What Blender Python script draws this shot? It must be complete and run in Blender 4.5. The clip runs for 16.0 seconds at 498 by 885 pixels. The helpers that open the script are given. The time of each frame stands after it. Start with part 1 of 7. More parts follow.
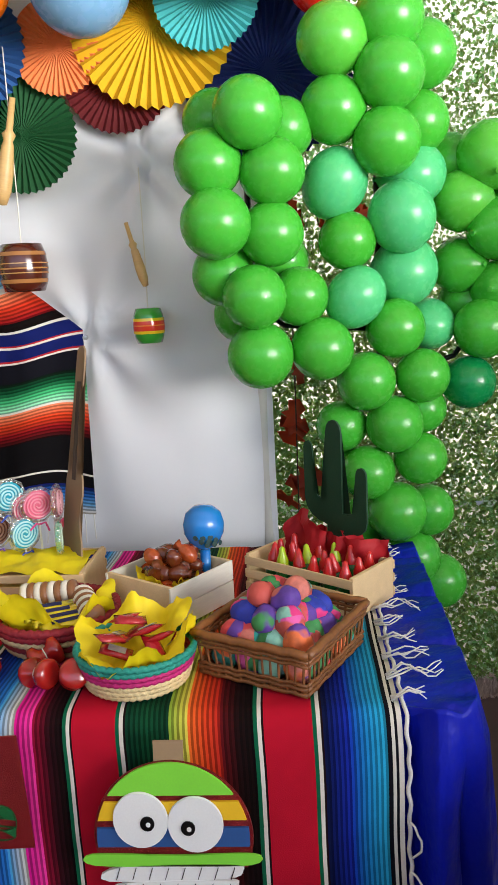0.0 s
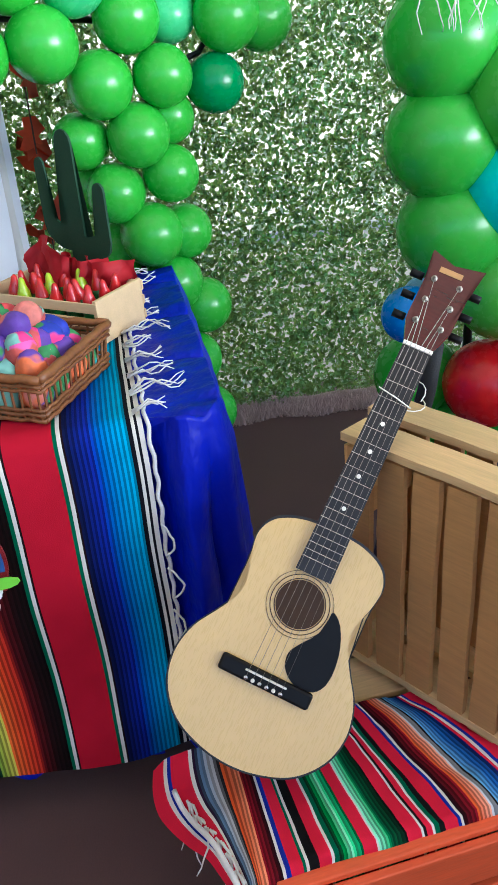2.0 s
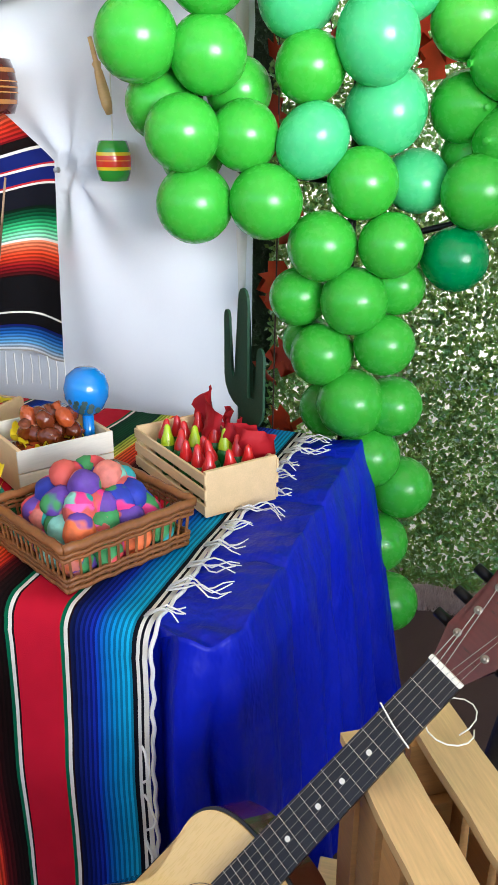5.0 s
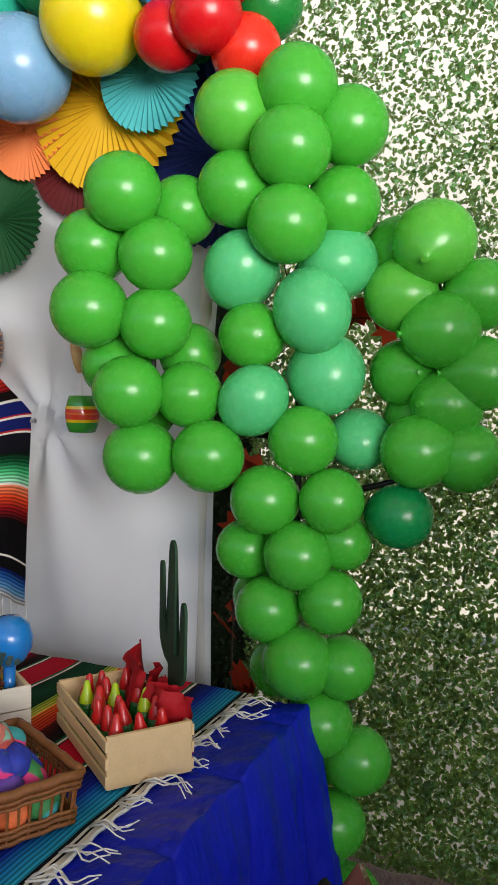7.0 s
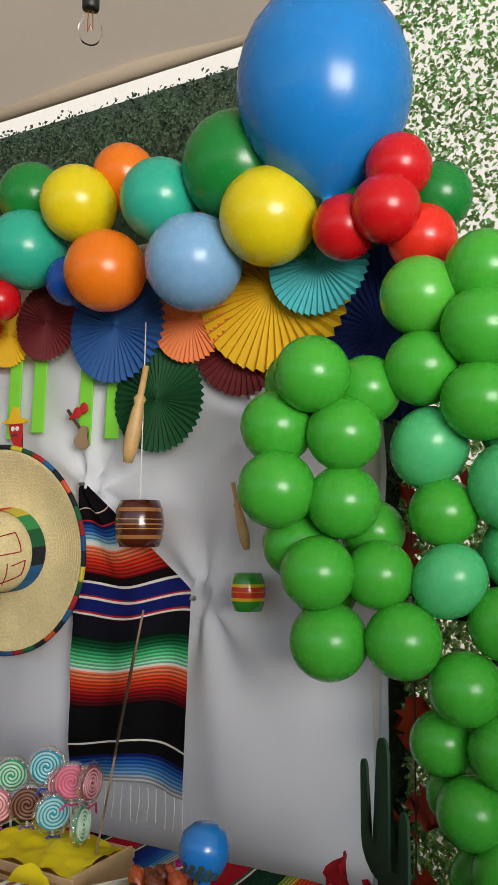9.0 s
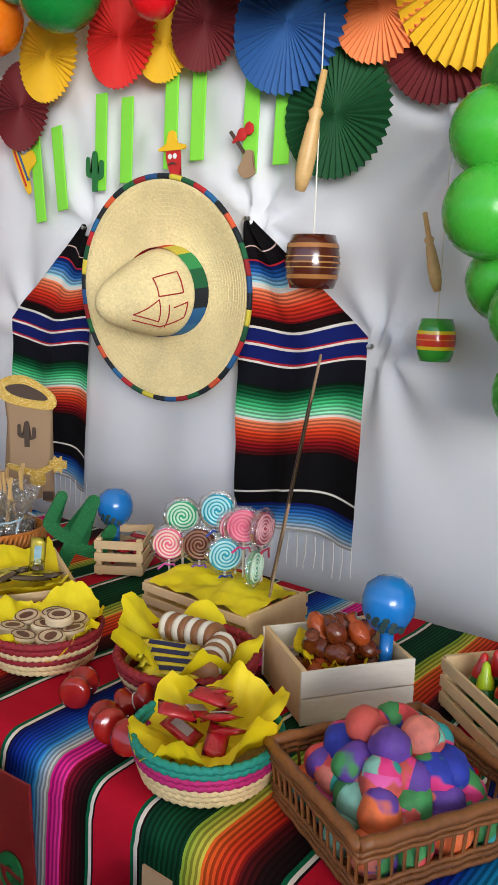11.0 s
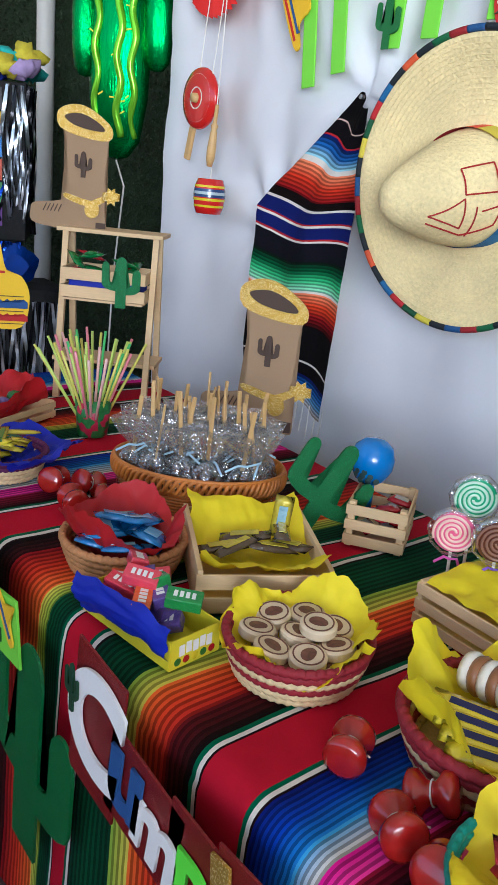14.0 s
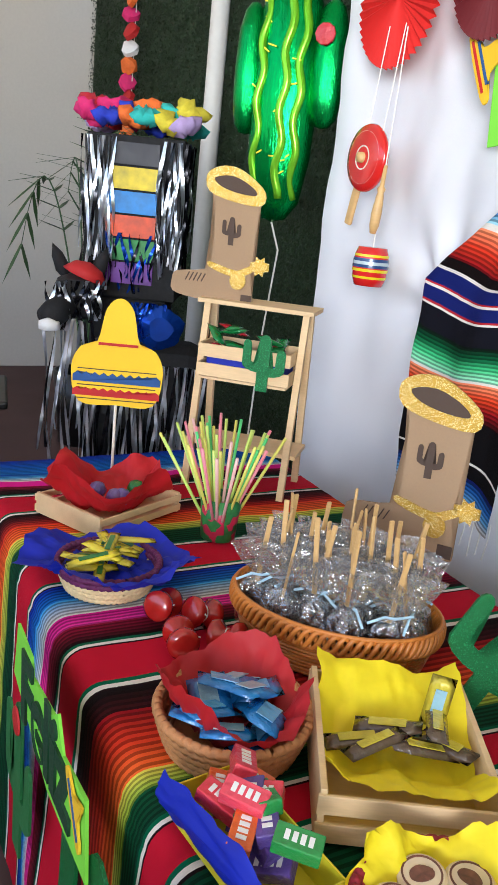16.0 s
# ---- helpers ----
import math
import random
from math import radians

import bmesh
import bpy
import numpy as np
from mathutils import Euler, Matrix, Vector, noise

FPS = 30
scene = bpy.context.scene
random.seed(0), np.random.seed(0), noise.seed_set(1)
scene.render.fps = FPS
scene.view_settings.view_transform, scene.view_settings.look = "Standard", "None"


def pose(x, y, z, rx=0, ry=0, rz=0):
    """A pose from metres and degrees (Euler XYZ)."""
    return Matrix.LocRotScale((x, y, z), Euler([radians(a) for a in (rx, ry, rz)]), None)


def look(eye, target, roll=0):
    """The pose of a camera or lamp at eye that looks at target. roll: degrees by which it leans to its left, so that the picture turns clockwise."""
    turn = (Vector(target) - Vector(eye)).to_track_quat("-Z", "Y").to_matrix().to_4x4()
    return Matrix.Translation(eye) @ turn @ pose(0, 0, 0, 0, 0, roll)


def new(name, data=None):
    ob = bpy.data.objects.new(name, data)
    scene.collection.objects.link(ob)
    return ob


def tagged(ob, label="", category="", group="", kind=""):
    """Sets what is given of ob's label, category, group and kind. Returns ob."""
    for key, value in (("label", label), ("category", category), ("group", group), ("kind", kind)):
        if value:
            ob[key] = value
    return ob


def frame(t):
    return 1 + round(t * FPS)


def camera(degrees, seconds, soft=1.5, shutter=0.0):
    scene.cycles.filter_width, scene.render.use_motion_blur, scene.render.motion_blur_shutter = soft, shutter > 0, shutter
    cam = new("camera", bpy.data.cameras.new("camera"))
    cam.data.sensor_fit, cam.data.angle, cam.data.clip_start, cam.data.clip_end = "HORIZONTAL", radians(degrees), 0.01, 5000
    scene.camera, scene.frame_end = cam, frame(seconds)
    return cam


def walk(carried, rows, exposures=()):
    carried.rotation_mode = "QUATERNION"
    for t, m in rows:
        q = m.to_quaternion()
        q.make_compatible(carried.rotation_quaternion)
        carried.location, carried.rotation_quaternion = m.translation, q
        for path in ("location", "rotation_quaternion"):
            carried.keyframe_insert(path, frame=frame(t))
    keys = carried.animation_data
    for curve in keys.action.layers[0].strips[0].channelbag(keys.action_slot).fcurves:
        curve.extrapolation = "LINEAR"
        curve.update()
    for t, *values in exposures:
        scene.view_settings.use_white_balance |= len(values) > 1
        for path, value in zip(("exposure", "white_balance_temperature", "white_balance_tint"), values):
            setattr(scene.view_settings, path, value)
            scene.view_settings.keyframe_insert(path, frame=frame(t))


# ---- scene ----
cam = camera(34.2, 16.0)
PATH = [
    (0, (0.135, 0.184, 1.407), (0.002, 2.141, 1.017), -2.9),
    (0.5, (0.166, 0.202, 1.377), (0.164, 2.123, 0.82), -5.0),
    (1, (0.196, 0.197, 1.346), (0.293, 2.071, 0.654), -5.6),
    (1.5, (0.219, 0.201, 1.325), (0.412, 2.0, 0.474), -5.4),
    (2, (0.264, 0.223, 1.306), (0.523, 1.955, 0.341), -4.5),
    (2.5, (0.336, 0.288, 1.281), (0.591, 1.938, 0.18), -2.8),
    (3, (0.401, 0.341, 1.279), (0.545, 1.944, 0.091), -3.1),
    (3.5, (0.479, 0.374, 1.278), (0.42, 1.976, 0.082), -3.3),
    (4, (0.618, 0.373, 1.294), (0.33, 1.928, 0.07), -0.4),
    (4.5, (0.688, 0.402, 1.321), (0.169, 1.994, 0.227), -0.2),
    (5, (0.7, 0.499, 1.382), (0.08, 2.257, 0.657), 0.3),
    (7.3, (0.898, 0.628, 1.41), (0.081, 2.449, 1.287), 1.1),
    (7.5, (0.888, 0.633, 1.421), (0.048, 2.445, 1.33), 1.1),
    (8, (0.858, 0.62, 1.417), (-0.088, 2.382, 1.47), 1.2),
    (8.5, (0.749, 0.582, 1.453), (-0.221, 2.32, 1.646), 0.5),
    (9, (0.659, 0.555, 1.449), (-0.281, 2.306, 1.668), 0.3),
    (9.5, (0.589, 0.541, 1.427), (-0.427, 2.262, 1.491), 0.8),
    (10, (0.546, 0.551, 1.424), (-0.567, 2.207, 1.301), 1.1),
    (10.2, (0.534, 0.574, 1.42), (-0.611, 2.203, 1.232), 1.2),
    (12.3, (0.361, 0.795, 1.329), (-0.926, 2.255, 0.87), 2.9),
    (12.5, (0.327, 0.802, 1.326), (-0.992, 2.231, 0.862), 3.2),
    (13, (0.217, 0.812, 1.354), (-1.182, 2.154, 0.864), 3.6),
    (13.5, (0.125, 0.828, 1.377), (-1.308, 2.111, 0.828), 4.5),
    (14, (0.066, 0.848, 1.386), (-1.397, 2.056, 0.753), 5.7),
    (14.5, (-0.001, 0.906, 1.391), (-1.537, 1.991, 0.709), 5.7),
    (15, (-0.085, 0.979, 1.407), (-1.672, 1.974, 0.707), 6.4),
    (15.5, (-0.155, 1.024, 1.416), (-1.79, 1.94, 0.718), 6.9),
    (16, (-0.186, 1.022, 1.43), (-1.875, 1.931, 0.864), 6.1),
]
EXPOSURES = [(0, 0.95, 6600, 10), (1.5, 1.25, 6000, 9), (3.0, 1.45, 4900, 2), (4, 1.45, 5200, 3), (5, 1.38, 6000, 8), (7.5, 0.18, 6700, 10), (9, 0.03, 6700, 10), (10, 0.5, 6500, 10), (12.5, 0.7, 6100, 10), (14, 0.7, 5600, 9), (15, 0.85, 5700, 9), (16, 1.2, 6000, 10)]
walk(cam, [(t, look(eye, target, roll)) for t, eye, target, roll in PATH], EXPOSURES)

# ---- world and light ----
SUN_EL, SUN_AZ = radians(50), radians(150)
world = bpy.data.worlds.new("sky")
scene.world = world
world.use_nodes = True
wn = world.node_tree.nodes
sky = wn.new("ShaderNodeTexSky")
sky.sky_type, sky.sun_disc = "NISHITA", False
sky.sun_elevation, sky.sun_rotation = SUN_EL, SUN_AZ
wn["Background"].inputs[1].default_value = 0.15
world.node_tree.links.new(sky.outputs[0], wn["Background"].inputs[0])
sun = new("sun", bpy.data.lights.new("sun", "SUN"))
sun.data.energy, sun.data.angle, sun.data.color = 4.0, radians(0.5), (1, 0.95, 0.86)
sun.matrix_world = look((math.sin(SUN_AZ) * 10, math.cos(SUN_AZ) * 10, 10 * math.tan(SUN_EL)), (0, 0, 0))
# added area lamp in mid-air, standing in for daylight from the patio's open side
bay = new("daylight_opening", bpy.data.lights.new("daylight_opening", "AREA"))
bay.data.shape, bay.data.size, bay.data.size_y, bay.data.energy, bay.data.color = "RECTANGLE", 2.2, 1.6, 38, (1, 0.98, 0.95)
# narrowed and aimed high so the backdrop's top gets more light
bay.data.spread = radians(64)
bay.matrix_world = look((3.2, -1.3, 2.1), (-0.6, 2.2, 2.95))


# ---- materials ----
def rgb(h):
    """A hex sRGB colour as linear RGBA."""
    v = [int(h[i:i + 2], 16) / 255 for i in (0, 2, 4)]
    return (*[c / 12.92 if c < 0.04045 else ((c + 0.055) / 1.055) ** 2.4 for c in v], 1.0)


def shade(c, k):
    return (c[0] * k, c[1] * k, c[2] * k, 1.0)


def mat(name, colour, rough=0.6, metal=0.0, var=0.18, scale=40.0, coarse=4.0, bump=0.1, stretch=(1, 1, 1), rand=0.0,
        trans=0.0, alpha=1.0, coat=0.0, sheen=0.0, sss=0.0, attr="", ior=1.5, fleck=None, depth=0.002):
    """A surface with grain and stains at two scales, in metres on the object."""
    m = bpy.data.materials.new(name)
    m.use_nodes = True
    n, l = m.node_tree.nodes, m.node_tree.links
    b = n["Principled BSDF"]
    c = rgb(colour) if isinstance(colour, str) else colour
    tc, mp = n.new("ShaderNodeTexCoord"), n.new("ShaderNodeMapping")
    mp.inputs["Scale"].default_value = stretch
    l.new(tc.outputs["Object"], mp.inputs[0])
    fine, big = n.new("ShaderNodeTexNoise"), n.new("ShaderNodeTexNoise")
    for tex, s, d in ((fine, scale, 4), (big, coarse, 3)):
        tex.inputs["Scale"].default_value, tex.inputs["Detail"].default_value = s, d
        l.new(mp.outputs[0], tex.inputs[0])
    total = n.new("ShaderNodeMath")
    total.operation = "ADD"
    l.new(fine.outputs[0], total.inputs[0]), l.new(big.outputs[0], total.inputs[1])
    span = n.new("ShaderNodeMapRange")
    span.inputs[1].default_value, span.inputs[2].default_value = 0.6, 1.4
    span.inputs[3].default_value, span.inputs[4].default_value = 1 - var, 1 + var
    l.new(total.outputs[0], span.inputs[0])
    value = span.outputs[0]
    if rand:
        info, mul, rr = n.new("ShaderNodeObjectInfo"), n.new("ShaderNodeMath"), n.new("ShaderNodeMapRange")
        rr.inputs[3].default_value, rr.inputs[4].default_value = 1 - rand, 1 + rand
        mul.operation = "MULTIPLY"
        l.new(info.outputs["Random"], rr.inputs[0]), l.new(rr.outputs[0], mul.inputs[0]), l.new(value, mul.inputs[1])
        value = mul.outputs[0]
    hsv = n.new("ShaderNodeHueSaturation")
    hsv.inputs["Color"].default_value = c
    if attr:
        at = n.new("ShaderNodeAttribute")
        at.attribute_name = attr
        l.new(at.outputs["Color"], hsv.inputs["Color"])
    l.new(value, hsv.inputs["Value"])
    out = hsv.outputs[0]
    if fleck:
        vor, cut, mix = n.new("ShaderNodeTexVoronoi"), n.new("ShaderNodeMath"), n.new("ShaderNodeMix")
        vor.inputs["Scale"].default_value = fleck[1]
        l.new(tc.outputs["Object"], vor.inputs[0])
        cut.operation, cut.inputs[1].default_value = "GREATER_THAN", 1 - fleck[2]
        sep = n.new("ShaderNodeSeparateColor")
        l.new(vor.outputs["Color"], sep.inputs[0]), l.new(sep.outputs[0], cut.inputs[0])
        mix.data_type = "RGBA"
        l.new(cut.outputs[0], mix.inputs[0]), l.new(out, mix.inputs[6])
        mix.inputs[7].default_value = fleck[0]
        out = mix.outputs[2]
    l.new(out, b.inputs["Base Color"])
    rr = n.new("ShaderNodeMapRange")
    rr.inputs[3].default_value, rr.inputs[4].default_value = max(rough * 0.8, 0.02), min(rough * 1.2, 1)
    l.new(fine.outputs[0], rr.inputs[0]), l.new(rr.outputs[0], b.inputs["Roughness"])
    b.inputs["Metallic"].default_value, b.inputs["Transmission Weight"].default_value = metal, trans
    b.inputs["Alpha"].default_value, b.inputs["Coat Weight"].default_value = alpha, coat
    b.inputs["Sheen Weight"].default_value, b.inputs["IOR"].default_value = sheen, ior
    if sss:
        b.inputs["Subsurface Weight"].default_value, b.inputs["Subsurface Scale"].default_value = sss, 0.05
    if bump:
        bp = n.new("ShaderNodeBump")
        bp.inputs["Strength"].default_value, bp.inputs["Distance"].default_value = bump, depth
        l.new(fine.outputs[0], bp.inputs["Height"]), l.new(bp.outputs[0], b.inputs["Normal"])
    return m


def see_through(m, share, colour):
    """Lets light pass diffusely through a thin sheet."""
    n, l = m.node_tree.nodes, m.node_tree.links
    tr, mix = n.new("ShaderNodeBsdfTranslucent"), n.new("ShaderNodeMixShader")
    tr.inputs[0].default_value, mix.inputs[0].default_value = colour, share
    l.new(n["Principled BSDF"].outputs[0], mix.inputs[1]), l.new(tr.outputs[0], mix.inputs[2])
    l.new(mix.outputs[0], n["Material Output"].inputs[0])
    return m


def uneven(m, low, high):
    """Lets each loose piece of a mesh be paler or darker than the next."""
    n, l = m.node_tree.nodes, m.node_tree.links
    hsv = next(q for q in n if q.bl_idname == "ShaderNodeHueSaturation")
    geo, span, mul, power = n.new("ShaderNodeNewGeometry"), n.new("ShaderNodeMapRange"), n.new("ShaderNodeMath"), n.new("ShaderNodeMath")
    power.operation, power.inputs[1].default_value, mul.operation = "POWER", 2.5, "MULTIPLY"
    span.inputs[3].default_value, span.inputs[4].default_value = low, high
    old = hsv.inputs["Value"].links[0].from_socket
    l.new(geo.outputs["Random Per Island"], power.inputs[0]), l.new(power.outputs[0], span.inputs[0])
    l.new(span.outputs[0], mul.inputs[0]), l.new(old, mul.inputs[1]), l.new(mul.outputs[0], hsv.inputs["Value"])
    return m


# ---- builders ----
def mesh_of(name, bm, smooth=False):
    me = bpy.data.meshes.new(name)
    bmesh.ops.recalc_face_normals(bm, faces=bm.faces[:])
    bm.to_mesh(me)
    bm.free()
    if smooth:
        me.polygons.foreach_set("use_smooth", [True] * len(me.polygons))
    return me


def part(name, bm, material, parent=None, label="", at=None, smooth=False):
    """Links a bmesh, or a mesh, as one object, under a thing or a part."""
    me = bm if isinstance(bm, bpy.types.Mesh) else mesh_of(name, bm, smooth)
    if material and not me.materials:
        me.materials.append(material)
    ob = new(name, me)
    ob.parent = parent
    if at is not None:
        ob.matrix_local = at
    return tagged(ob, label)


def thing(name, label, category, at=None, group="", kind=""):
    ob = new(name)
    ob.empty_display_size = 0.05
    if at is not None:
        ob.matrix_world = at
    return tagged(ob, label, category, group, kind)


def solid(name, bm, material, label, category, at=None, group="", kind="", smooth=False):
    """A thing that is one mesh."""
    ob = part(name, bm, material, None, "", at, smooth)
    return tagged(ob, label, category, group, kind)


def box(sx, sy, sz, at=(0, 0, 0), bevel=0.0, bm=None, turn=None):
    """A block centred at a place, with bevelled edges."""
    bm = bm or bmesh.new()
    m = Matrix.Translation(at)
    if turn is not None:
        m = m @ turn
    geo = bmesh.ops.create_cube(bm, size=1, matrix=m @ Matrix.Diagonal((sx, sy, sz, 1)))
    if bevel:
        edges = list({e for v in geo["verts"] for e in v.link_edges})
        bmesh.ops.bevel(bm, geom=edges, offset=bevel, segments=2, affect="EDGES", profile=0.5)
    return bm


def lathe(profile, seg=32, bm=None, at=None, wob=0.0):
    """Turns (radius, height) pairs round z."""
    bm = bm or bmesh.new()
    at = at or Matrix()
    rings = []
    for r, z in profile:
        if r < 1e-6:
            rings.append([bm.verts.new(at @ Vector((0, 0, z)))])
        else:
            rings.append([bm.verts.new(at @ Vector((r * math.cos(a) * (1 + wob * math.sin(5 * a + z * 40)), r * math.sin(a) * (1 + wob * math.cos(3 * a)), z)))
                          for a in [2 * math.pi * i / seg for i in range(seg)]])
    for a, b in zip(rings, rings[1:]):
        for i in range(seg):
            j = (i + 1) % seg
            f = [a[i % len(a)], a[j % len(a)], b[j % len(b)], b[i % len(b)]]
            f = list(dict.fromkeys(f))
            if len(f) > 2:
                bm.faces.new(f)
    return bm


def tube(points, r, seg=8, bm=None, taper=None, close=True):
    """A round bar along points."""
    bm = bm or bmesh.new()
    pts = [Vector(p) for p in points]
    rings = []
    for i, p in enumerate(pts):
        d = (pts[min(i + 1, len(pts) - 1)] - pts[max(i - 1, 0)]).normalized()
        x = d.orthogonal().normalized() if not rings else (xp - d * xp.dot(d)).normalized()
        xp = x
        y = d.cross(x)
        k = r if taper is None else r * (1 + (taper - 1) * i / max(len(pts) - 1, 1))
        rings.append([bm.verts.new(p + k * (x * math.cos(a) + y * math.sin(a))) for a in [2 * math.pi * j / seg for j in range(seg)]])
    for a, b in zip(rings, rings[1:]):
        for i in range(seg):
            bm.faces.new((a[i], a[(i + 1) % seg], b[(i + 1) % seg], b[i]))
    if close and len(rings) > 1:
        bm.faces.new(rings[0]), bm.faces.new(rings[-1])
    return bm


def card(outline, thick=0.004, bm=None, y=0.0, bevel=0.0):
    """A flat cut-out: an outline of (x, z) points, standing in the xz plane, with thickness along y."""
    bm = bm or bmesh.new()
    front = [bm.verts.new((x, y - thick / 2, z)) for x, z in outline]
    back = [bm.verts.new((x, y + thick / 2, z)) for x, z in outline]
    n = len(outline)
    fs = [bm.faces.new(front), bm.faces.new(back[::-1])]
    for i in range(n):
        bm.faces.new((front[i], back[i], back[(i + 1) % n], front[(i + 1) % n]))
    bmesh.ops.triangulate(bm, faces=fs)
    return bm


def smooth_loop(pts, n=4):
    """A rounder closed outline through points (Catmull-Rom)."""
    out, k = [], len(pts)
    for i in range(k):
        p0, p1, p2, p3 = [Vector(pts[(i + j - 1) % k]) for j in range(4)]
        for s in range(n):
            t = s / n
            out.append(tuple(0.5 * (2 * p1 + (p2 - p0) * t + (2 * p0 - 5 * p1 + 4 * p2 - p3) * t * t + (3 * p1 - p0 - 3 * p2 + p3) * t ** 3)))
    return out


def sheet(name, us, vs, fn, colours=None, thick=0.0):
    """A mesh grid from fn(u, v); colours: one per column of faces."""
    us, vs = list(us), list(vs)
    verts = [fn(u, v) for v in vs for u in us]
    w = len(us)
    faces = [(j * w + i, j * w + i + 1, (j + 1) * w + i + 1, (j + 1) * w + i) for j in range(len(vs) - 1) for i in range(w - 1)]
    me = bpy.data.meshes.new(name)
    me.from_pydata([tuple(v) for v in verts], [], faces)
    me.polygons.foreach_set("use_smooth", [True] * len(faces))
    if colours:
        a = me.color_attributes.new("stripe", "FLOAT_COLOR", "CORNER")
        row = np.repeat(np.array(colours, dtype=np.float32), 4, axis=0)
        a.data.foreach_set("color", np.tile(row, (len(vs) - 1, 1)).ravel())
    me.update()
    return me


def stripes(spec, start):
    """Cumulates (width, hex) stripes into grid lines and one colour a column; '>' between two hex colours makes a graded band of threads."""
    us, cols = [start], []
    for w, h in spec:
        if ">" in h:
            stops = [rgb(s) for s in h.split(">")]
            n = max(4, round(w / 0.0045))
            for i in range(n):
                t = i / (n - 1) * (len(stops) - 1)
                k = min(int(t), len(stops) - 2)
                a, b = stops[k], stops[k + 1]
                c = tuple(p + (q - p) * (t - k) for p, q in zip(a, b))
                if i % 2:
                    c = shade(c, 0.45)
                us.append(us[-1] + w / n), cols.append(c)
        else:
            n = max(1, round(w / 0.02))
            for _ in range(n):
                us.append(us[-1] + w / n), cols.append(rgb(h))
    return us, cols


def fbm(x, y, z=0.0):
    return noise.fractal(Vector((x, y, z)), 0.9, 2.0, 3)

# ---- structure ----
M_FLOOR = mat("floor_carpet", "523b38", 0.9, var=0.22, scale=300, coarse=3, bump=0.5)
M_TARP = see_through(mat("canopy_cloth", "c9b9a5", 0.7, var=0.06, scale=60, coarse=1.5, bump=0.1), 0.2, (0.8, 0.7, 0.58, 1))
M_WALL = mat("white_plaster", "d9d4cb", 0.8, var=0.05, scale=50, coarse=1.5, bump=0.15)
# pale flecks and brightened single leaves painted in for glints on the foliage
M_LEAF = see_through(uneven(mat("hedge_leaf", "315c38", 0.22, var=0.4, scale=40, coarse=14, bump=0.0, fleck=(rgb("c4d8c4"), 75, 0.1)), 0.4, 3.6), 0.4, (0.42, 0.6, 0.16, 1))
M_GRASS = mat("dark_grass_mat", "20351a", 0.7, var=0.45, scale=90, coarse=6, bump=0.8, depth=0.01)
M_PIPE = mat("white_pipe", "d8d6d0", 0.4, var=0.05)
M_SHEET = see_through(mat("white_sheet", "e6e7ec", 0.85, var=0.05, scale=500, coarse=3, bump=0.15), 0.12, (0.8, 0.8, 0.85, 1))
HEDGE_Y = 2.84

solid("floor", box(15, 6.8, 0.06, (-1.0, -0.45, -0.03)), M_FLOOR, "brown carpeted patio floor", "floor", kind="structure")
solid("ground", box(400, 400, 0.05, (0, 0, -0.1)), mat("ground_dirt", "b4aca0", 0.9, var=0.2, scale=8, coarse=0.6), "pale dry ground outside", "ground", kind="structure")


def leaf_field(name, x0, x1, z0, z1, y, count, size, keep, seed):
    """Thousands of small folded leaves on a hanging mat, facing the viewer unevenly."""
    r = np.random.default_rng(seed)
    px, pz = r.uniform(x0, x1, count), r.uniform(z0, z1, count)
    ok = r.random(count) < keep(px, pz)
    px, pz = px[ok], pz[ok]
    k = len(px)
    py = y - r.uniform(0.0, 0.05, k)
    c = np.stack([px, py, pz], 1)
    d = r.normal(0, 1, (k, 3))
    d[:, 1] *= 0.35
    d /= np.linalg.norm(d, axis=1)[:, None]
    nrm = np.stack([r.normal(0, 0.55, k), -np.ones(k), r.normal(0.25, 0.55, k)], 1)
    s = np.cross(d, nrm)
    s /= np.linalg.norm(s, axis=1)[:, None]
    up = np.cross(s, d)
    ln, wd = size * r.uniform(0.7, 1.3, k)[:, None], size * 0.36 * r.uniform(0.8, 1.2, k)[:, None]
    v = np.stack([c, c + d * ln * 0.5 + s * wd + up * wd * 0.35, c + d * ln, c + d * ln * 0.5 - s * wd + up * wd * 0.35], 1).reshape(-1, 3)
    i = np.arange(k)[:, None] * 4
    f = np.concatenate([np.concatenate([i, i + 1, i + 2], 1), np.concatenate([i, i + 2, i + 3], 1)])
    me = bpy.data.meshes.new(name)
    me.from_pydata(v.tolist(), [], f.tolist())
    me.update()
    return me


hedge = thing("hedge_wall", "artificial boxwood leaf hedge panels with light showing through", "hedge", kind="structure")
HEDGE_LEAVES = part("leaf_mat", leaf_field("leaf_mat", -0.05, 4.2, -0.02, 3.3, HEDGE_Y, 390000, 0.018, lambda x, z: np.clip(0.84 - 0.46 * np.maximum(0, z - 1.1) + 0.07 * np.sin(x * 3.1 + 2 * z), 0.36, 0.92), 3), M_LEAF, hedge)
tagged(HEDGE_LEAVES, kind="stuff")
# assumed surface, added to catch the sun so the hedge gaps show bright
solid("wall_behind", box(20, 0.12, 5.0, (1.0, HEDGE_Y + 2.4, 2.5)), M_WALL, "pale wall added behind the hedge panels to brighten their gaps", "wall", kind="structure")
grass = thing("grass_wall", "dark green artificial grass mat wall under the canopy", "hedge", kind="structure")
part("backing", box(6.6, 0.04, 3.04, (-3.35, HEDGE_Y + 0.03, 1.52)), M_GRASS, grass)
GRASS_LEAVES = part("leaf_mat", leaf_field("grass_tufts", -6.6, -0.05, 0, 3.035, HEDGE_Y + 0.01, 110000, 0.017, lambda x, z: 1.0 + 0 * x, 5), M_GRASS, grass)
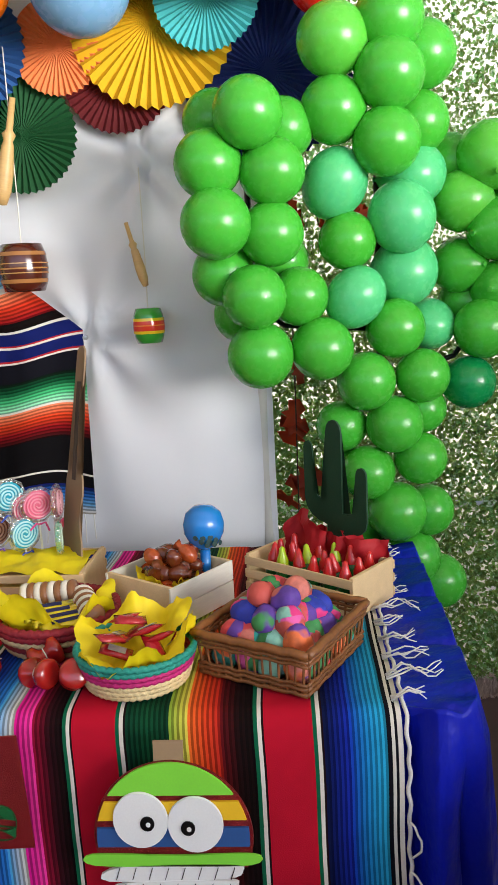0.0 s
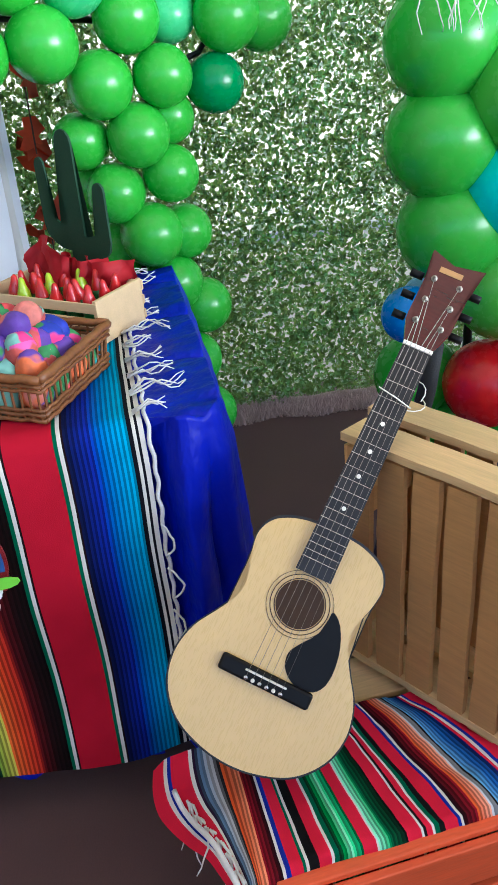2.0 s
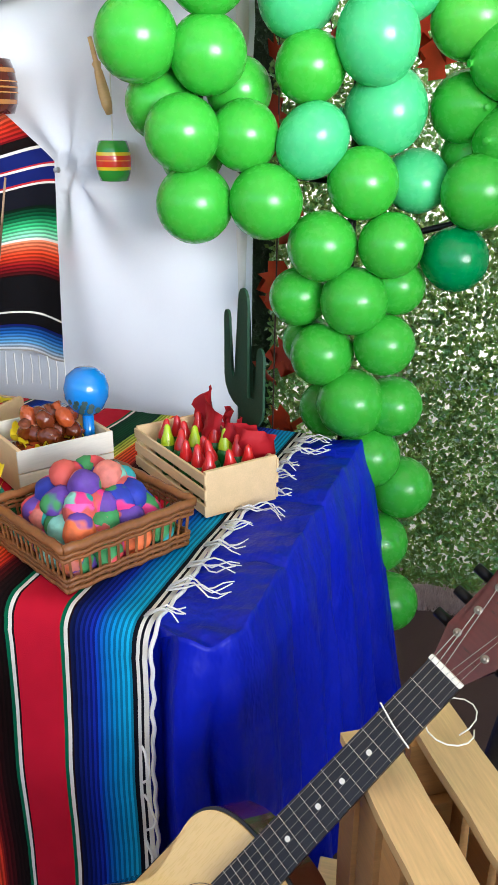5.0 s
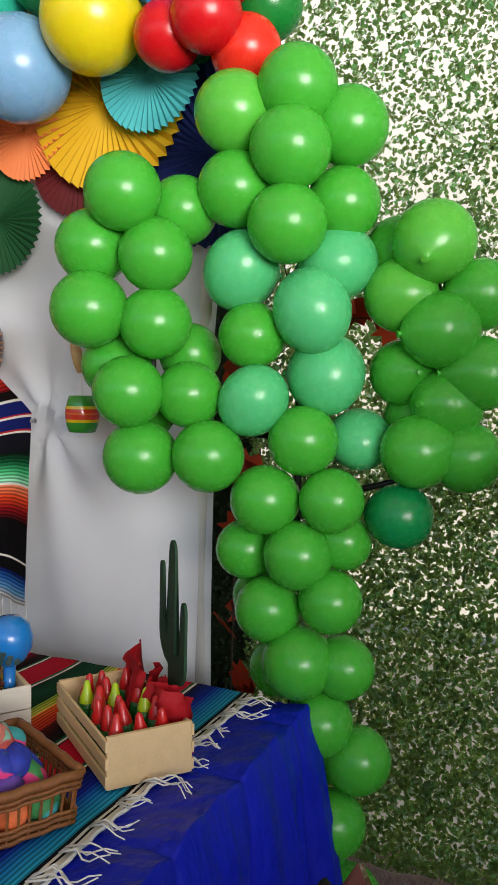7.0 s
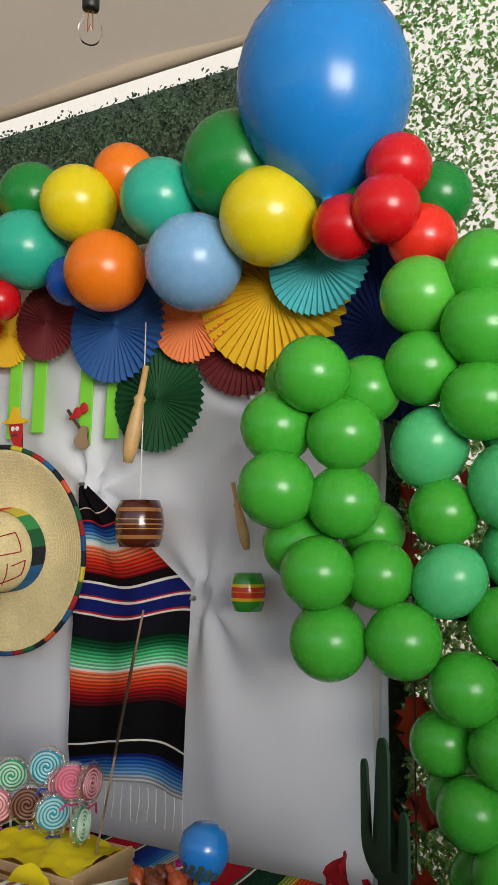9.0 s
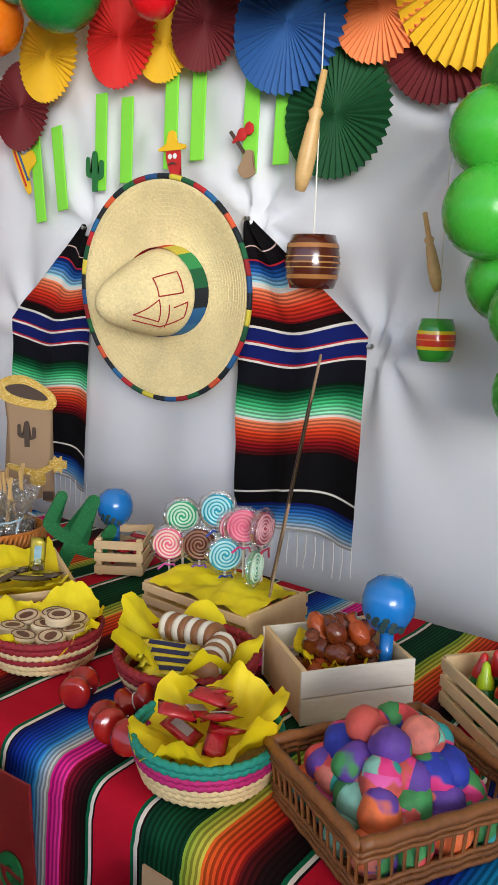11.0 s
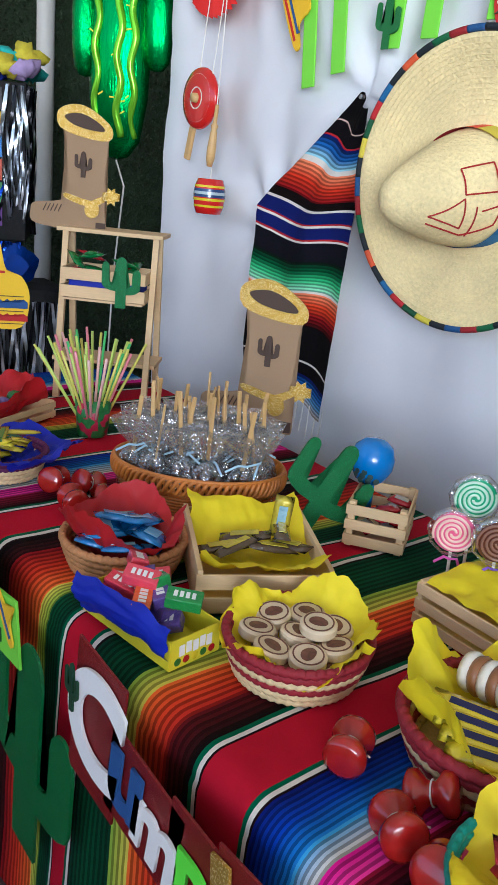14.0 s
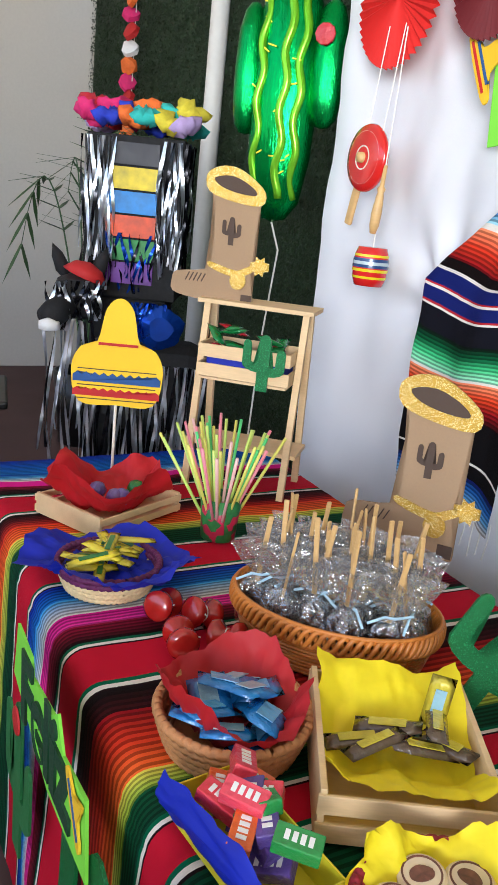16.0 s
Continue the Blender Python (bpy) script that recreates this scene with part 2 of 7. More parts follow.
tagged(GRASS_LEAVES, kind="stuff")
def pile(x0, x1, y0, y1, count, height, seed):
    """Tufts of carpet fibre as thin leaning blades."""
    r = np.random.default_rng(seed)
    c = np.stack([r.uniform(x0, x1, count), y1 - (y1 - y0) * r.random(count) ** 1.6, np.zeros(count)], 1)
    c[:, 1] += 0.014 * np.sin(c[:, 0] * 11) + 0.01 * np.sin(c[:, 0] * 27)
    tip = c + np.stack([r.normal(0, 0.012, count), r.normal(-0.006, 0.01, count), height * r.uniform(0.5, 1.2, count)], 1)
    a = r.uniform(0, np.pi, count)
    s = np.stack([np.cos(a), np.sin(a), np.zeros(count)], 1) * 0.0022
    v = np.stack([c - s, c + s, tip], 1).reshape(-1, 3)
    i = np.arange(count)[:, None] * 3
    me = bpy.data.meshes.new("pile")
    me.from_pydata(v.tolist(), [], np.concatenate([i, i + 1, i + 2], 1).tolist())
    me.update()
    return me


# brown carpet's rim; sunlight leaking under the hedge is put into its pale colour
edge = thing("carpet_edge", "frayed carpet edge turned up along the hedge foot, coloured pale as sunlit", "carpet", kind="structure")
tagged(part("pile", pile(-0.4, 3.2, 2.69, 2.80, 34000, 0.04, 9), mat("carpet_fibre_sunlit", "cdb6b0", 0.95, var=0.2, scale=60), edge), kind="stuff")
part("roll", tube([(x, 2.795 + 0.014 * math.sin(x * 11) + 0.01 * math.sin(x * 27), 0.01) for x in np.linspace(-0.4, 3.2, 140)], 0.022, 8), mat("carpet_backing", "a08a84", 0.95, var=0.2, scale=120, bump=0.6), edge, smooth=True)
# canopy with its pipe edge
canopy = thing("ceiling", "beige canopy tarpaulin stretched over the patio", "canopy", kind="structure")
part("tarp", sheet("tarp", np.linspace(-7, 5.5, 50), np.linspace(0, 1, 16),
     lambda u, v: (u, 2.62 - 6 * v, 2.995 + 0.8 * v + 0.012 * math.sin(u * 5) + 0.02 * fbm(u, v * 4))), M_TARP, canopy)
part("edge_pipe", tube([(-7, 2.64, 2.995), (5.5, 2.64, 2.995)], 0.03, 12), M_TARP, canopy, smooth=True)
solid("wall_west", box(0.12, 9, 3.6, (-6.7, 0.2, 1.8)), M_WALL, "plain white plaster wall", "wall", kind="structure")
# low wall out of view, added to hold back light from the front
solid("wall_south", box(13, 0.15, 1.7, (-1.0, -3.5, 0.85)), M_WALL, "unseen plaster wall added to cut low light from the front", "wall", kind="structure")

# backdrop sheet on a pipe frame
def sheet_fold(u, v):
    x, z = u, 2.22 - v * 2.17
    pins = ((-0.78, 1.57), (-0.42, 1.28), (-0.25, 1.72), (-1.38, 1.57), (-1.71, 1.24))
    y = 2.32 + 0.016 * math.sin(x * 9 + 2 * fbm(x * 1.2, z * 0.6)) * (0.35 + v) + 0.012 * fbm(x * 3, z * 0.8, 3)
    for px, pz in pins:
        d = math.hypot(x - px, z - pz)
        y += 0.026 * math.exp(-d * 4.5) * math.sin(7 * math.atan2(z - pz, x - px) + px * 9)
    y += 0.009 * (1 - abs(fbm(x * 2.2 + z * 1.8, z * 2.6 - x * 2.2, 9)) * 2) * max(0.0, min(1.0, (z - 1.1) / 0.5))
    y += 0.005 * math.sin(46 * (0.8 * x + 0.6 * z) + 3 * fbm(x * 2, z * 2)) * max(0.0, min(1.0, (z - 1.45) / 0.3)) * max(0.0, fbm(x * 1.7, z * 1.7, 6) + 0.4)
    edge = -2.27 + 0.07 * max(0, 0.9 - z) + 0.05 * max(0, z - 1.6)
    x = edge + (x + 2.27) / 2.33 * (0.058 - edge)
    return (x, y, z)


backdrop = thing("backdrop", "white fabric backdrop sheet with soft folds and pinned creases", "backdrop", kind="structure")
part("cloth", sheet("cloth", np.linspace(-2.27, 0.06, 150), np.linspace(0, 1, 90), sheet_fold), M_SHEET, backdrop)
part("post", tube([(0.03, 2.345, 0), (0.03, 2.345, 2.3)], 0.016, 12), M_PIPE, backdrop, smooth=True)
part("post", tube([(-2.2, 2.345, 0), (-2.2, 2.345, 2.25)], 0.016, 12), M_PIPE, backdrop, smooth=True)
part("rail", tube([(-2.2, 2.345, 2.23), (0.03, 2.345, 2.23)], 0.016, 12), M_PIPE, backdrop, smooth=True)

# ---- balloons ----
def balloon_mesh(name):
    """A unit balloon: a sphere drawn down to a neck and a rolled lip, pointing to -z."""
    prof = [(0, 0.5)]
    for i in range(1, 15):
        a = math.pi * i / 16
        z = 0.5 * math.cos(a)
        r = 0.5 * math.sin(a)
        if z < 0:
            r *= 1 - 0.10 * (z / 0.5) ** 2
            z *= 1.08
        prof.append((r, z))
    prof += [(0.075, -0.545), (0.04, -0.56), (0.03, -0.575), (0.05, -0.60), (0.042, -0.607), (0, -0.6)]
    return mesh_of(name, lathe(prof, 36), True)


def latex(name, colour):
    return see_through(mat(name, colour, 0.27, var=0.05, scale=9, coarse=3, bump=0.0, sss=0.12, coat=0.1), 0.22, rgb(colour))


LATEX = {k: latex("latex_" + k, h) for k, h in dict(
    green="48b83a", lime="5cc242", mint="58cc84", dark="0d8f4c", forest="17893a", yellow="e8d61a", orange="f2801c", teal="2fb79a",
    sky="84b4dc", blue="1886d4", navy="0b4fa8", red="d8161f", scarlet="ee3322", aqua="12d8cf").items()}
BALLOON = {k: balloon_mesh("balloon_" + k) for k in LATEX}
for k, me in BALLOON.items():
    me.materials.append(LATEX[k])
RB = random.Random(4)


def balloon(parent, colour, x, y, z, d, core, squash=1.0, label=""):
    """One balloon of a cluster, its neck turned to the core that it is tied to."""
    way = Vector((core[0] - x, core[1] - y, core[2] - z))
    q = (-way).to_track_quat("Z", "Y").to_matrix().to_4x4()
    k = d * RB.uniform(0.98, 1.02)
    ob = part("balloon", BALLOON[colour], None, parent, label)
    ob.matrix_local = Matrix.Translation((x, y, z)) @ q @ pose(0, 0, 0, 0, 0, RB.uniform(0, 360)) @ Matrix.Diagonal((k * squash, k / squash ** 0.5, k, 1))
    return ob


cactus = thing("balloon_cactus", "tall cactus shape built of green balloons on a pole", "balloon cactus")
ARM_LEFT = [(-0.035, 2.06, 1.755, .14, "green"), (0.046, 1.95, 1.748, .148, "green"), (0.115, 2.06, 1.73, .14, "green"), (-0.045, 1.985, 1.656, .145, "green"),
            (0.09, 1.998, 1.636, .143, "green"), (-0.033, 1.957, 1.531, .152, "green"), (0.083, 2.013, 1.507, .145, "green"), (-0.03, 2.05, 1.425, .145, "green"),
            (0.041, 1.984, 1.372, .14, "green"), (0.139, 2.053, 1.368, .132, "green"), (0.0, 2.12, 1.33, .13, "green"), (0.047, 2.022, 1.241, .15, "green"),
            (0.187, 2.045, 1.248, .142, "green"), (0.1, 2.13, 1.45, .13, "green")]
STEM = [(0.35, 2.06, 1.94, .15, "green"), (0.229, 2.05, 1.903, .155, "lime"), (0.347, 2.041, 1.826, .15, "green"), (0.43, 2.13, 1.88, .15, "green"),
        (0.228, 2.062, 1.764, .145, "green"), (0.42, 2.14, 1.74, .14, "green"), (0.34, 2.051, 1.691, .15, "green"), (0.228, 2.094, 1.613, .15, "mint"),
        (0.41, 2.15, 1.63, .15, "mint"), (0.377, 2.098, 1.534, .155, "mint"), (0.253, 2.098, 1.487, .132, "green"), (0.391, 2.156, 1.414, .15, "mint"),
        (0.267, 2.078, 1.359, .14, "mint"), (0.361, 2.111, 1.283, .14, "green"), (0.45, 2.2, 1.285, .13, "mint")]
STEM_LOW = [(0.289, 2.095, 1.163, .137, "green"), (0.423, 2.11, 1.169, .13, "green"), (0.543, 2.171, 1.141, .128, "dark"), (0.356, 2.111, 1.055, .14, "green"),
            (0.23, 2.14, 1.05, .125, "green"), (0.43, 2.17, 1.08, .12, "green"), (0.42, 2.13, 0.965, .125, "green"), (0.29, 2.119, 0.936, .132, "green"),
            (0.24, 2.2, 0.94, .12, "green"), (0.359, 2.119, 0.835, .145, "green"), (0.44, 2.16, 0.825, .13, "green"), (0.29, 2.2, 0.79, .13, "green"),
            (0.40, 2.14, 0.71, .14, "green"), (0.47, 2.18, 0.63, .14, "green"), (0.36, 2.19, 0.6, .13, "green"), (0.43, 2.15, 0.5, .14, "green"), (0.38, 2.2, 0.4, .14, "green"), (0.46, 2.18, 0.33, .14, "green")]
ARM_RIGHT = [(0.59, 2.17, 1.665, .16, "lime"), (0.51, 2.24, 1.66, .14, "green"), (0.527, 2.185, 1.568, .145, "lime"), (0.61, 2.17, 1.5, .15, "green"),
             (0.53, 2.221, 1.42, .135, "green"), (0.62, 2.2, 1.36, .145, "green"), (0.575, 2.16, 1.27, .145, "green"), (0.66, 2.2, 1.26, .14, "green"),
             (0.55, 2.26, 1.33, .13, "green"), (0.68, 2.2, 1.42, .14, "green"), (0.67, 2.22, 1.57, .14, "green")]
for row, cx in ((ARM_LEFT, 0.03), (STEM, 0.31), (STEM_LOW, 0.36), (ARM_RIGHT, 0.59)):
    for x, y, z, d, k in row:
        balloon(cactus, k, x, y, z, d, (cx + 0.3 * (x - cx), 2.16, z + 0.2 * (1.4 - z) * 0.1), RB.uniform(1.07, 1.13) if k == "mint" else 1.0)
M_BLACK = mat("black_metal", "151515", 0.45, var=0.2)
part("pole", tube([(0.33, 2.17, 0.02), (0.33, 2.17, 1.98)], 0.009, 8), M_BLACK, cactus, "black metal pole", smooth=True)
part("pole", tube([(0.33, 2.17, 1.28), (0.1, 2.14, 1.3), (0.03, 2.1, 1.36), (0.03, 2.08, 1.78)], 0.007, 8), M_BLACK, cactus, smooth=True)
part("pole", tube([(0.33, 2.17, 1.15), (0.52, 2.24, 1.2), (0.59, 2.24, 1.3), (0.59, 2.22, 1.68)], 0.007, 8), M_BLACK, cactus, smooth=True)
part("base_plate", lathe([(0, 0), (0.16, 0), (0.16, 0.012), (0.03, 0.018), (0, 0.02)], 24, at=Matrix.Translation((0.33, 2.17, 0))), M_BLACK, cactus)

garland = thing("balloon_garland", "garland of multicoloured party balloons along the backdrop top", "balloon garland")
GARLAND = [(-0.225, 2.14, 2.295, .27, "forest"), (-0.12, 2.09, 2.14, .22, "yellow"), (-0.318, 2.1, 2.07, .225, "sky"), (-0.427, 2.12, 2.25, .205, "teal"),
           (-0.577, 2.1, 2.089, .205, "orange"), (-0.685, 2.12, 2.29, .20, "yellow"), (-0.60, 2.2, 2.38, .17, "orange"), (-0.87, 2.13, 2.2, .21, "teal"),
           (-0.9, 2.18, 2.37, .19, "forest"), (-0.72, 2.14, 2.095, .13, "navy"), (-0.93, 2.1, 2.06, .11, "red"), (-1.08, 2.1, 2.255, .21, "orange"),
           (-1.23, 2.14, 2.34, .2, "yellow"), (-1.26, 2.1, 2.14, .21, "forest"), (-1.45, 2.12, 2.24, .2, "teal"), (-1.6, 2.12, 2.13, .2, "orange")]
GARLAND_END = [(0.175, 2.1, 2.195, .135, "red"), (0.16, 2.06, 2.095, .14, "red"), (0.06, 2.09, 2.083, .14, "red"), (0.21, 2.14, 2.05, .14, "scarlet"),
               (0.23, 2.2, 2.16, .14, "forest"), (0.05, 2.2, 2.15, .16, "forest"), (-1.76, 2.14, 2.25, .2, "yellow"), (-1.85, 2.12, 2.1, .2, "teal"), (-0.33, 2.2, 2.2, .12, "scarlet")]
for x, y, z, d, k in GARLAND + GARLAND_END:
    balloon(garland, k, x, y, z, d, (x, 2.24, 2.2))
balloon(garland, "blue", 0.01, 2.1, 2.41, .38, (0.03, 2.12, 1.5), 1.0, "large blue balloon").scale.z *= 1.16

# ---- paper fans ----
def paper_fan(r, pleats):
    bm = bmesh.new()
    n = pleats * 2
    mid = bm.verts.new((0, -0.006, 0))
    rings = []
    for k, q in ((0.12, 0.15), (0.55, 0.6), (0.97, 1.0), (1.0, 1.0)):
        ring = []
        for i in range(n):
            a = 2 * math.pi * i / n
            rr = r * (k if k < 1 or i % 2 else 0.965)
            ring.append(bm.verts.new((rr * math.cos(a), (0.006 if i % 2 else -0.006) * q * r / 0.15, rr * math.sin(a))))
        rings.append(ring)
    for i in range(n):
        j = (i + 1) % n
        bm.faces.new((mid, rings[0][i], rings[0][j]))
        for a, b in zip(rings, rings[1:]):
            bm.faces.new((a[i], a[j], b[j], b[i]))
    return bm


FANS = [("blue", "2a5c9c", -0.65, 2.24, 1.99, .155), ("yellow", "e8b81c", -0.187, 2.245, 2.03, .205), ("turquoise", "4dbdc2", -0.05, 2.2, 2.06, .125),
        ("orange", "f08a50", -0.42, 2.25, 1.985, .115), ("dark green", "0f5128", -0.535, 2.275, 1.79, .14), ("maroon", "6c1a20", -0.285, 2.28, 1.92, .14),
        ("navy blue", "16296b", 0.08, 2.27, 1.9, .21), ("maroon", "6c1a20", -0.9, 2.25, 2.035, .115), ("yellow", "e8b81c", -1.06, 2.27, 2.02, .10),
        ("red", "d8251f", -1.2, 2.25, 2.05, .13), ("yellow", "e8b81c", -1.5, 2.25, 2.05, .13), ("maroon", "6c1a20", -1.64, 2.26, 1.93, .13), ("red", "d8251f", -1.96, 2.25, 1.93, .16)]
for colour, h, x, y, z, r in FANS:
    part_mat = see_through(mat("paper_" + colour, h, 0.75, var=0.08, scale=200, coarse=6, bump=0.1), 0.2, rgb(h))
    f = solid("paper_fan", paper_fan(r, 44), part_mat, f"{colour} pleated paper rosette fan hung on the backdrop", "paper fan", pose(x, y, z, 0, RB.uniform(0, 30), 0), "paper fans")

# ---- table and its cloths ----
TX0, TX1, TY0, TY1, TZ = -2.05, 0.385, 1.315, 2.09, 0.75
M_WOVEN = mat("woven_serape", "ffffff", 0.85, var=0.14, scale=900, coarse=18, bump=0.35, attr="stripe", ior=1.2)
M_BLUE = mat("blue_satin_cloth", "0a1aa6", 0.42, var=0.1, scale=13, coarse=4, stretch=(1, 1, 0.45), bump=0.7, depth=0.03, ior=1.3)
M_FRINGE = mat("white_cotton_fringe", "d9d6d0", 0.9, var=0.1, scale=300)
M_TABLE = mat("grey_table_plastic", "8f8f8c", 0.6, var=0.08)
table = thing("folding_table", "long folding table hidden under bright cloths", "table")
part("tabletop", box(TX1 - TX0 - 0.02, TY1 - TY0 - 0.06, 0.04, ((TX0 + TX1) / 2, (TY0 + TY1) / 2 + 0.02, TZ - 0.03), 0.008), M_TABLE, table)
for x in (TX0 + 0.25, TX1 - 0.25):
    for y in (TY0 + 0.08, TY1 - 0.08):
        part("leg", tube([(x, y, 0), (x, y, TZ - 0.05)], 0.014, 10), M_BLACK, table, "black steel leg", smooth=True)

# table serape: the stripes run front to back and fall over the front
W, G = "d8d2c8", "0c5a3c"
LINE = [(0.007, G), (0.007, W), (0.004, "1a0c0e")]
RED = [(0.085, "b3122a")]
GREEN_TO_BLACK = [(0.075, "0a3a26>0f4a2c>0c3a24"), (0.032, "8fae3c>d8cc50"), (0.055, "f06a2a>e04420>c02a20"), (0.055, "5a1016>200a0c>100808")]
SPEC = ([(0.1, "0a2a9c>1c6ab8"), (0.05, "0a3f9f>4aa0d8>d8d2c8"), (0.033, "d81a8c"), (0.05, "8c1030>300a14>100808")] + LINE + RED + LINE
        + [(0.06, "100808>5a1016>c02a20"), (0.05, "e04420>f06a2a"), (0.035, "d8cc50>8fae3c"), (0.06, "0f4a2c>0a3a26")] + LINE + RED + LINE
        + [(0.05, "0a2a9c>1c6ab8"), (0.05, "4aa0d8>d8d2c8"), (0.035, "d81a8c>f03a9c"), (0.05, "8c1030>100808")] + LINE + RED + LINE
        + [(0.035, "100808>3a0c10"), (0.085, "8c1018>d8381f>f06a2a"), (0.034, "d8cc50>8fae3c"), (0.05, "0f4a2c>0a3a26")] + LINE + [(0.06, "b3122a")] + LINE
        + GREEN_TO_BLACK[:3] + [(0.04, "5a1016>100808")] + LINE + RED + LINE
        + [(0.075, "0a1a6c>1440b0>2a7ac8"), (0.035, "4aa0d8>d8d2c8"), (0.033, "d81a8c>f03a9c"), (0.055, "8c1030>300a14>100808")] + LINE + RED + LINE
        + GREEN_TO_BLACK + LINE + RED + LINE
        + [(0.045, "0a1440>142a9c"), (0.065, "1440b0>1c8ac8>28a8d0"), (0.008, "101018"), (0.006, W), (0.005, "101018"), (0.009, W)])
width = sum(w for w, _ in SPEC)
SER_X1 = 0.268
us, cols = stripes(SPEC, SER_X1 - width)
# the weave is drawn in more tightly towards the table end
us = list(np.interp(us, [-2.2, -1.9, -1.166, -1.035, -0.866, -0.646, -0.543, -0.327, -0.224, 0.011, 0.114, 0.268], [-2.2, -1.9, -1.155, -0.965, -0.815, -0.54, -0.445, -0.252, -0.168, 0.041, 0.129, 0.262]))
DROP = 0.655


def over_table(u, s):
    """s: metres along the cloth from the back edge of the table, over the front edge and down."""
    flat = TY1 - TY0 + 0.006
    wave = 0.004 * fbm(u * 3, s * 3) + 0.002 * fbm(u * 14, s * 10)
    skew = 0.02 * fbm(u * 0.7, s * 1.3, 5)
    if s < flat - 0.02:
        return (u + skew, TY1 + 0.02 - s, TZ + 0.006 + abs(wave))
    k = s - (flat - 0.02)
    bend = 0.035
    if k < bend * 1.57:
        a = k / bend
        return (u + skew, TY0 + 0.034 - bend * math.sin(a), TZ + 0.006 - bend * (1 - math.cos(a)) + abs(wave))
    d = k - bend * 1.57
    y = TY0 - 0.004 - 0.05 * d - 0.012 * (d / 0.5) * math.sin(u * 14 + 3 * fbm(u, 2)) + wave
    return (u + skew + 0.02 * d, y, TZ + 0.006 - bend - d)


flat = TY1 - TY0
vs = list(np.linspace(0, flat - 0.03, 26)) + list(np.linspace(flat - 0.015, flat + 0.05, 8)) + list(np.linspace(flat + 0.07, flat + DROP, 26))
serape = thing("table_serape", "striped multicoloured woven serape covering the table and falling over its front", "serape")
part("cloth", sheet("cloth", us, vs, over_table, cols), M_WOVEN, serape)

# blue satin cloth under it, gathered over the table end
RIM = 0.055
FRONT_X, END_N = 0.2, TY1 - TY0
PER = (TX1 - RIM - FRONT_X, RIM * math.pi / 2, END_N - RIM)


def table_rim(s):
    """A place on the table's edge and the outward way, s metres from the front to the back of its end."""
    if s < PER[0]:
        return Vector((FRONT_X + s, TY0, 0)), Vector((0, -1, 0))
    if s < PER[0] + PER[1]:
        a = (s - PER[0]) / RIM
        w = Vector((math.sin(a), -math.cos(a), 0))
        return Vector((TX1 - RIM, TY0 + RIM, 0)) + w * RIM, w
    return Vector((TX1, TY0 + RIM + s - PER[0] - PER[1], 0)), Vector((1, 0, 0))


def pleat(s):
    """The gathers: broad rounded ridges with narrow valleys between."""
    p = s * 15.5 + 2.0 * fbm(s * 4.0, 7.0)
    return abs(math.sin(p)) ** 0.55 - 0.65 + 0.13 * math.sin(s * 52 + 5 * fbm(s * 5, 2))


def blue_end(s, v):
    """v: on top of the table from 0 to 1, then down to the hem at 2."""
    base, out = table_rim(s)
    tuck = min(1.0, max(0.0, (base.x - 0.27) / 0.05))
    if v <= 1:
        inner = Vector((min(base.x, 0.246), max(base.y, TY0 + 0.04), 0))
        p = inner.lerp(base + out * 0.008, v)
        rise = 0.026 * max(0.0, pleat(s) + 0.35) * v ** 2 * tuck + 0.006 * abs(fbm(p.x * 16, p.y * 12)) * tuck
        return (p.x, p.y + 0.03 * (1 - tuck) * v, TZ + 0.002 + rise - 0.02 * (1 - tuck))
    d = v - 1
    back = max(0.0, (base.y - 1.5) / 0.6)
    ease = min(1.0, d * 3.2)
    reach = 0.008 + 0.016 * min(1.0, d * 10) + 0.028 * d + 0.075 * d * back + 0.085 * ease * (pleat(s) - 0.1) * (0.6 + 0.5 * d)
    if tuck < 1:
        reach = reach * tuck - 0.032 * (1 - tuck)
    sway = 0.03 * d * fbm(s * 2.2, d * 1.6, 4)
    side = Vector((-out.y, out.x, 0))
    p = base + out * reach + side * (sway * tuck + 0.02 * d * back)
    drop = 0.69 - 0.09 * back ** 2 + 0.012 * math.sin(s * 21)
    sag = 0.026 * max(0.0, pleat(s) + 0.35) * tuck * max(0.0, 1 - d * 7)
    return (p.x, p.y, TZ + 0.002 - 0.02 * (1 - tuck) * max(0.0, 1 - d * 9) - d * drop - 0.012 * ease + sag)


def blue_front(u, v):
    x = TX0 + (FRONT_X + 0.02 - TX0) * u
    y = TY0 + 0.035 - 0.03 * v + 0.012 * min(1.0, v * 2.5) * math.sin(u * 118 + 4 * fbm(u * 9, 0))
    return (x, y, TZ - 0.028 - v * 0.66)


blue = thing("blue_tablecloth", "royal blue satin tablecloth gathered in folds at the table end", "tablecloth")
part("end_drape", sheet("end_drape", np.linspace(0, sum(PER), 230), list(np.linspace(0, 0.9, 9)) + list(np.linspace(0.95, 1.14, 14)) + list(np.linspace(1.18, 2, 34)), blue_end), M_BLUE, blue)
part("front_drape", sheet("front_drape", np.linspace(0, 1, 180), np.linspace(0, 1, 24), blue_front), M_BLUE, blue)

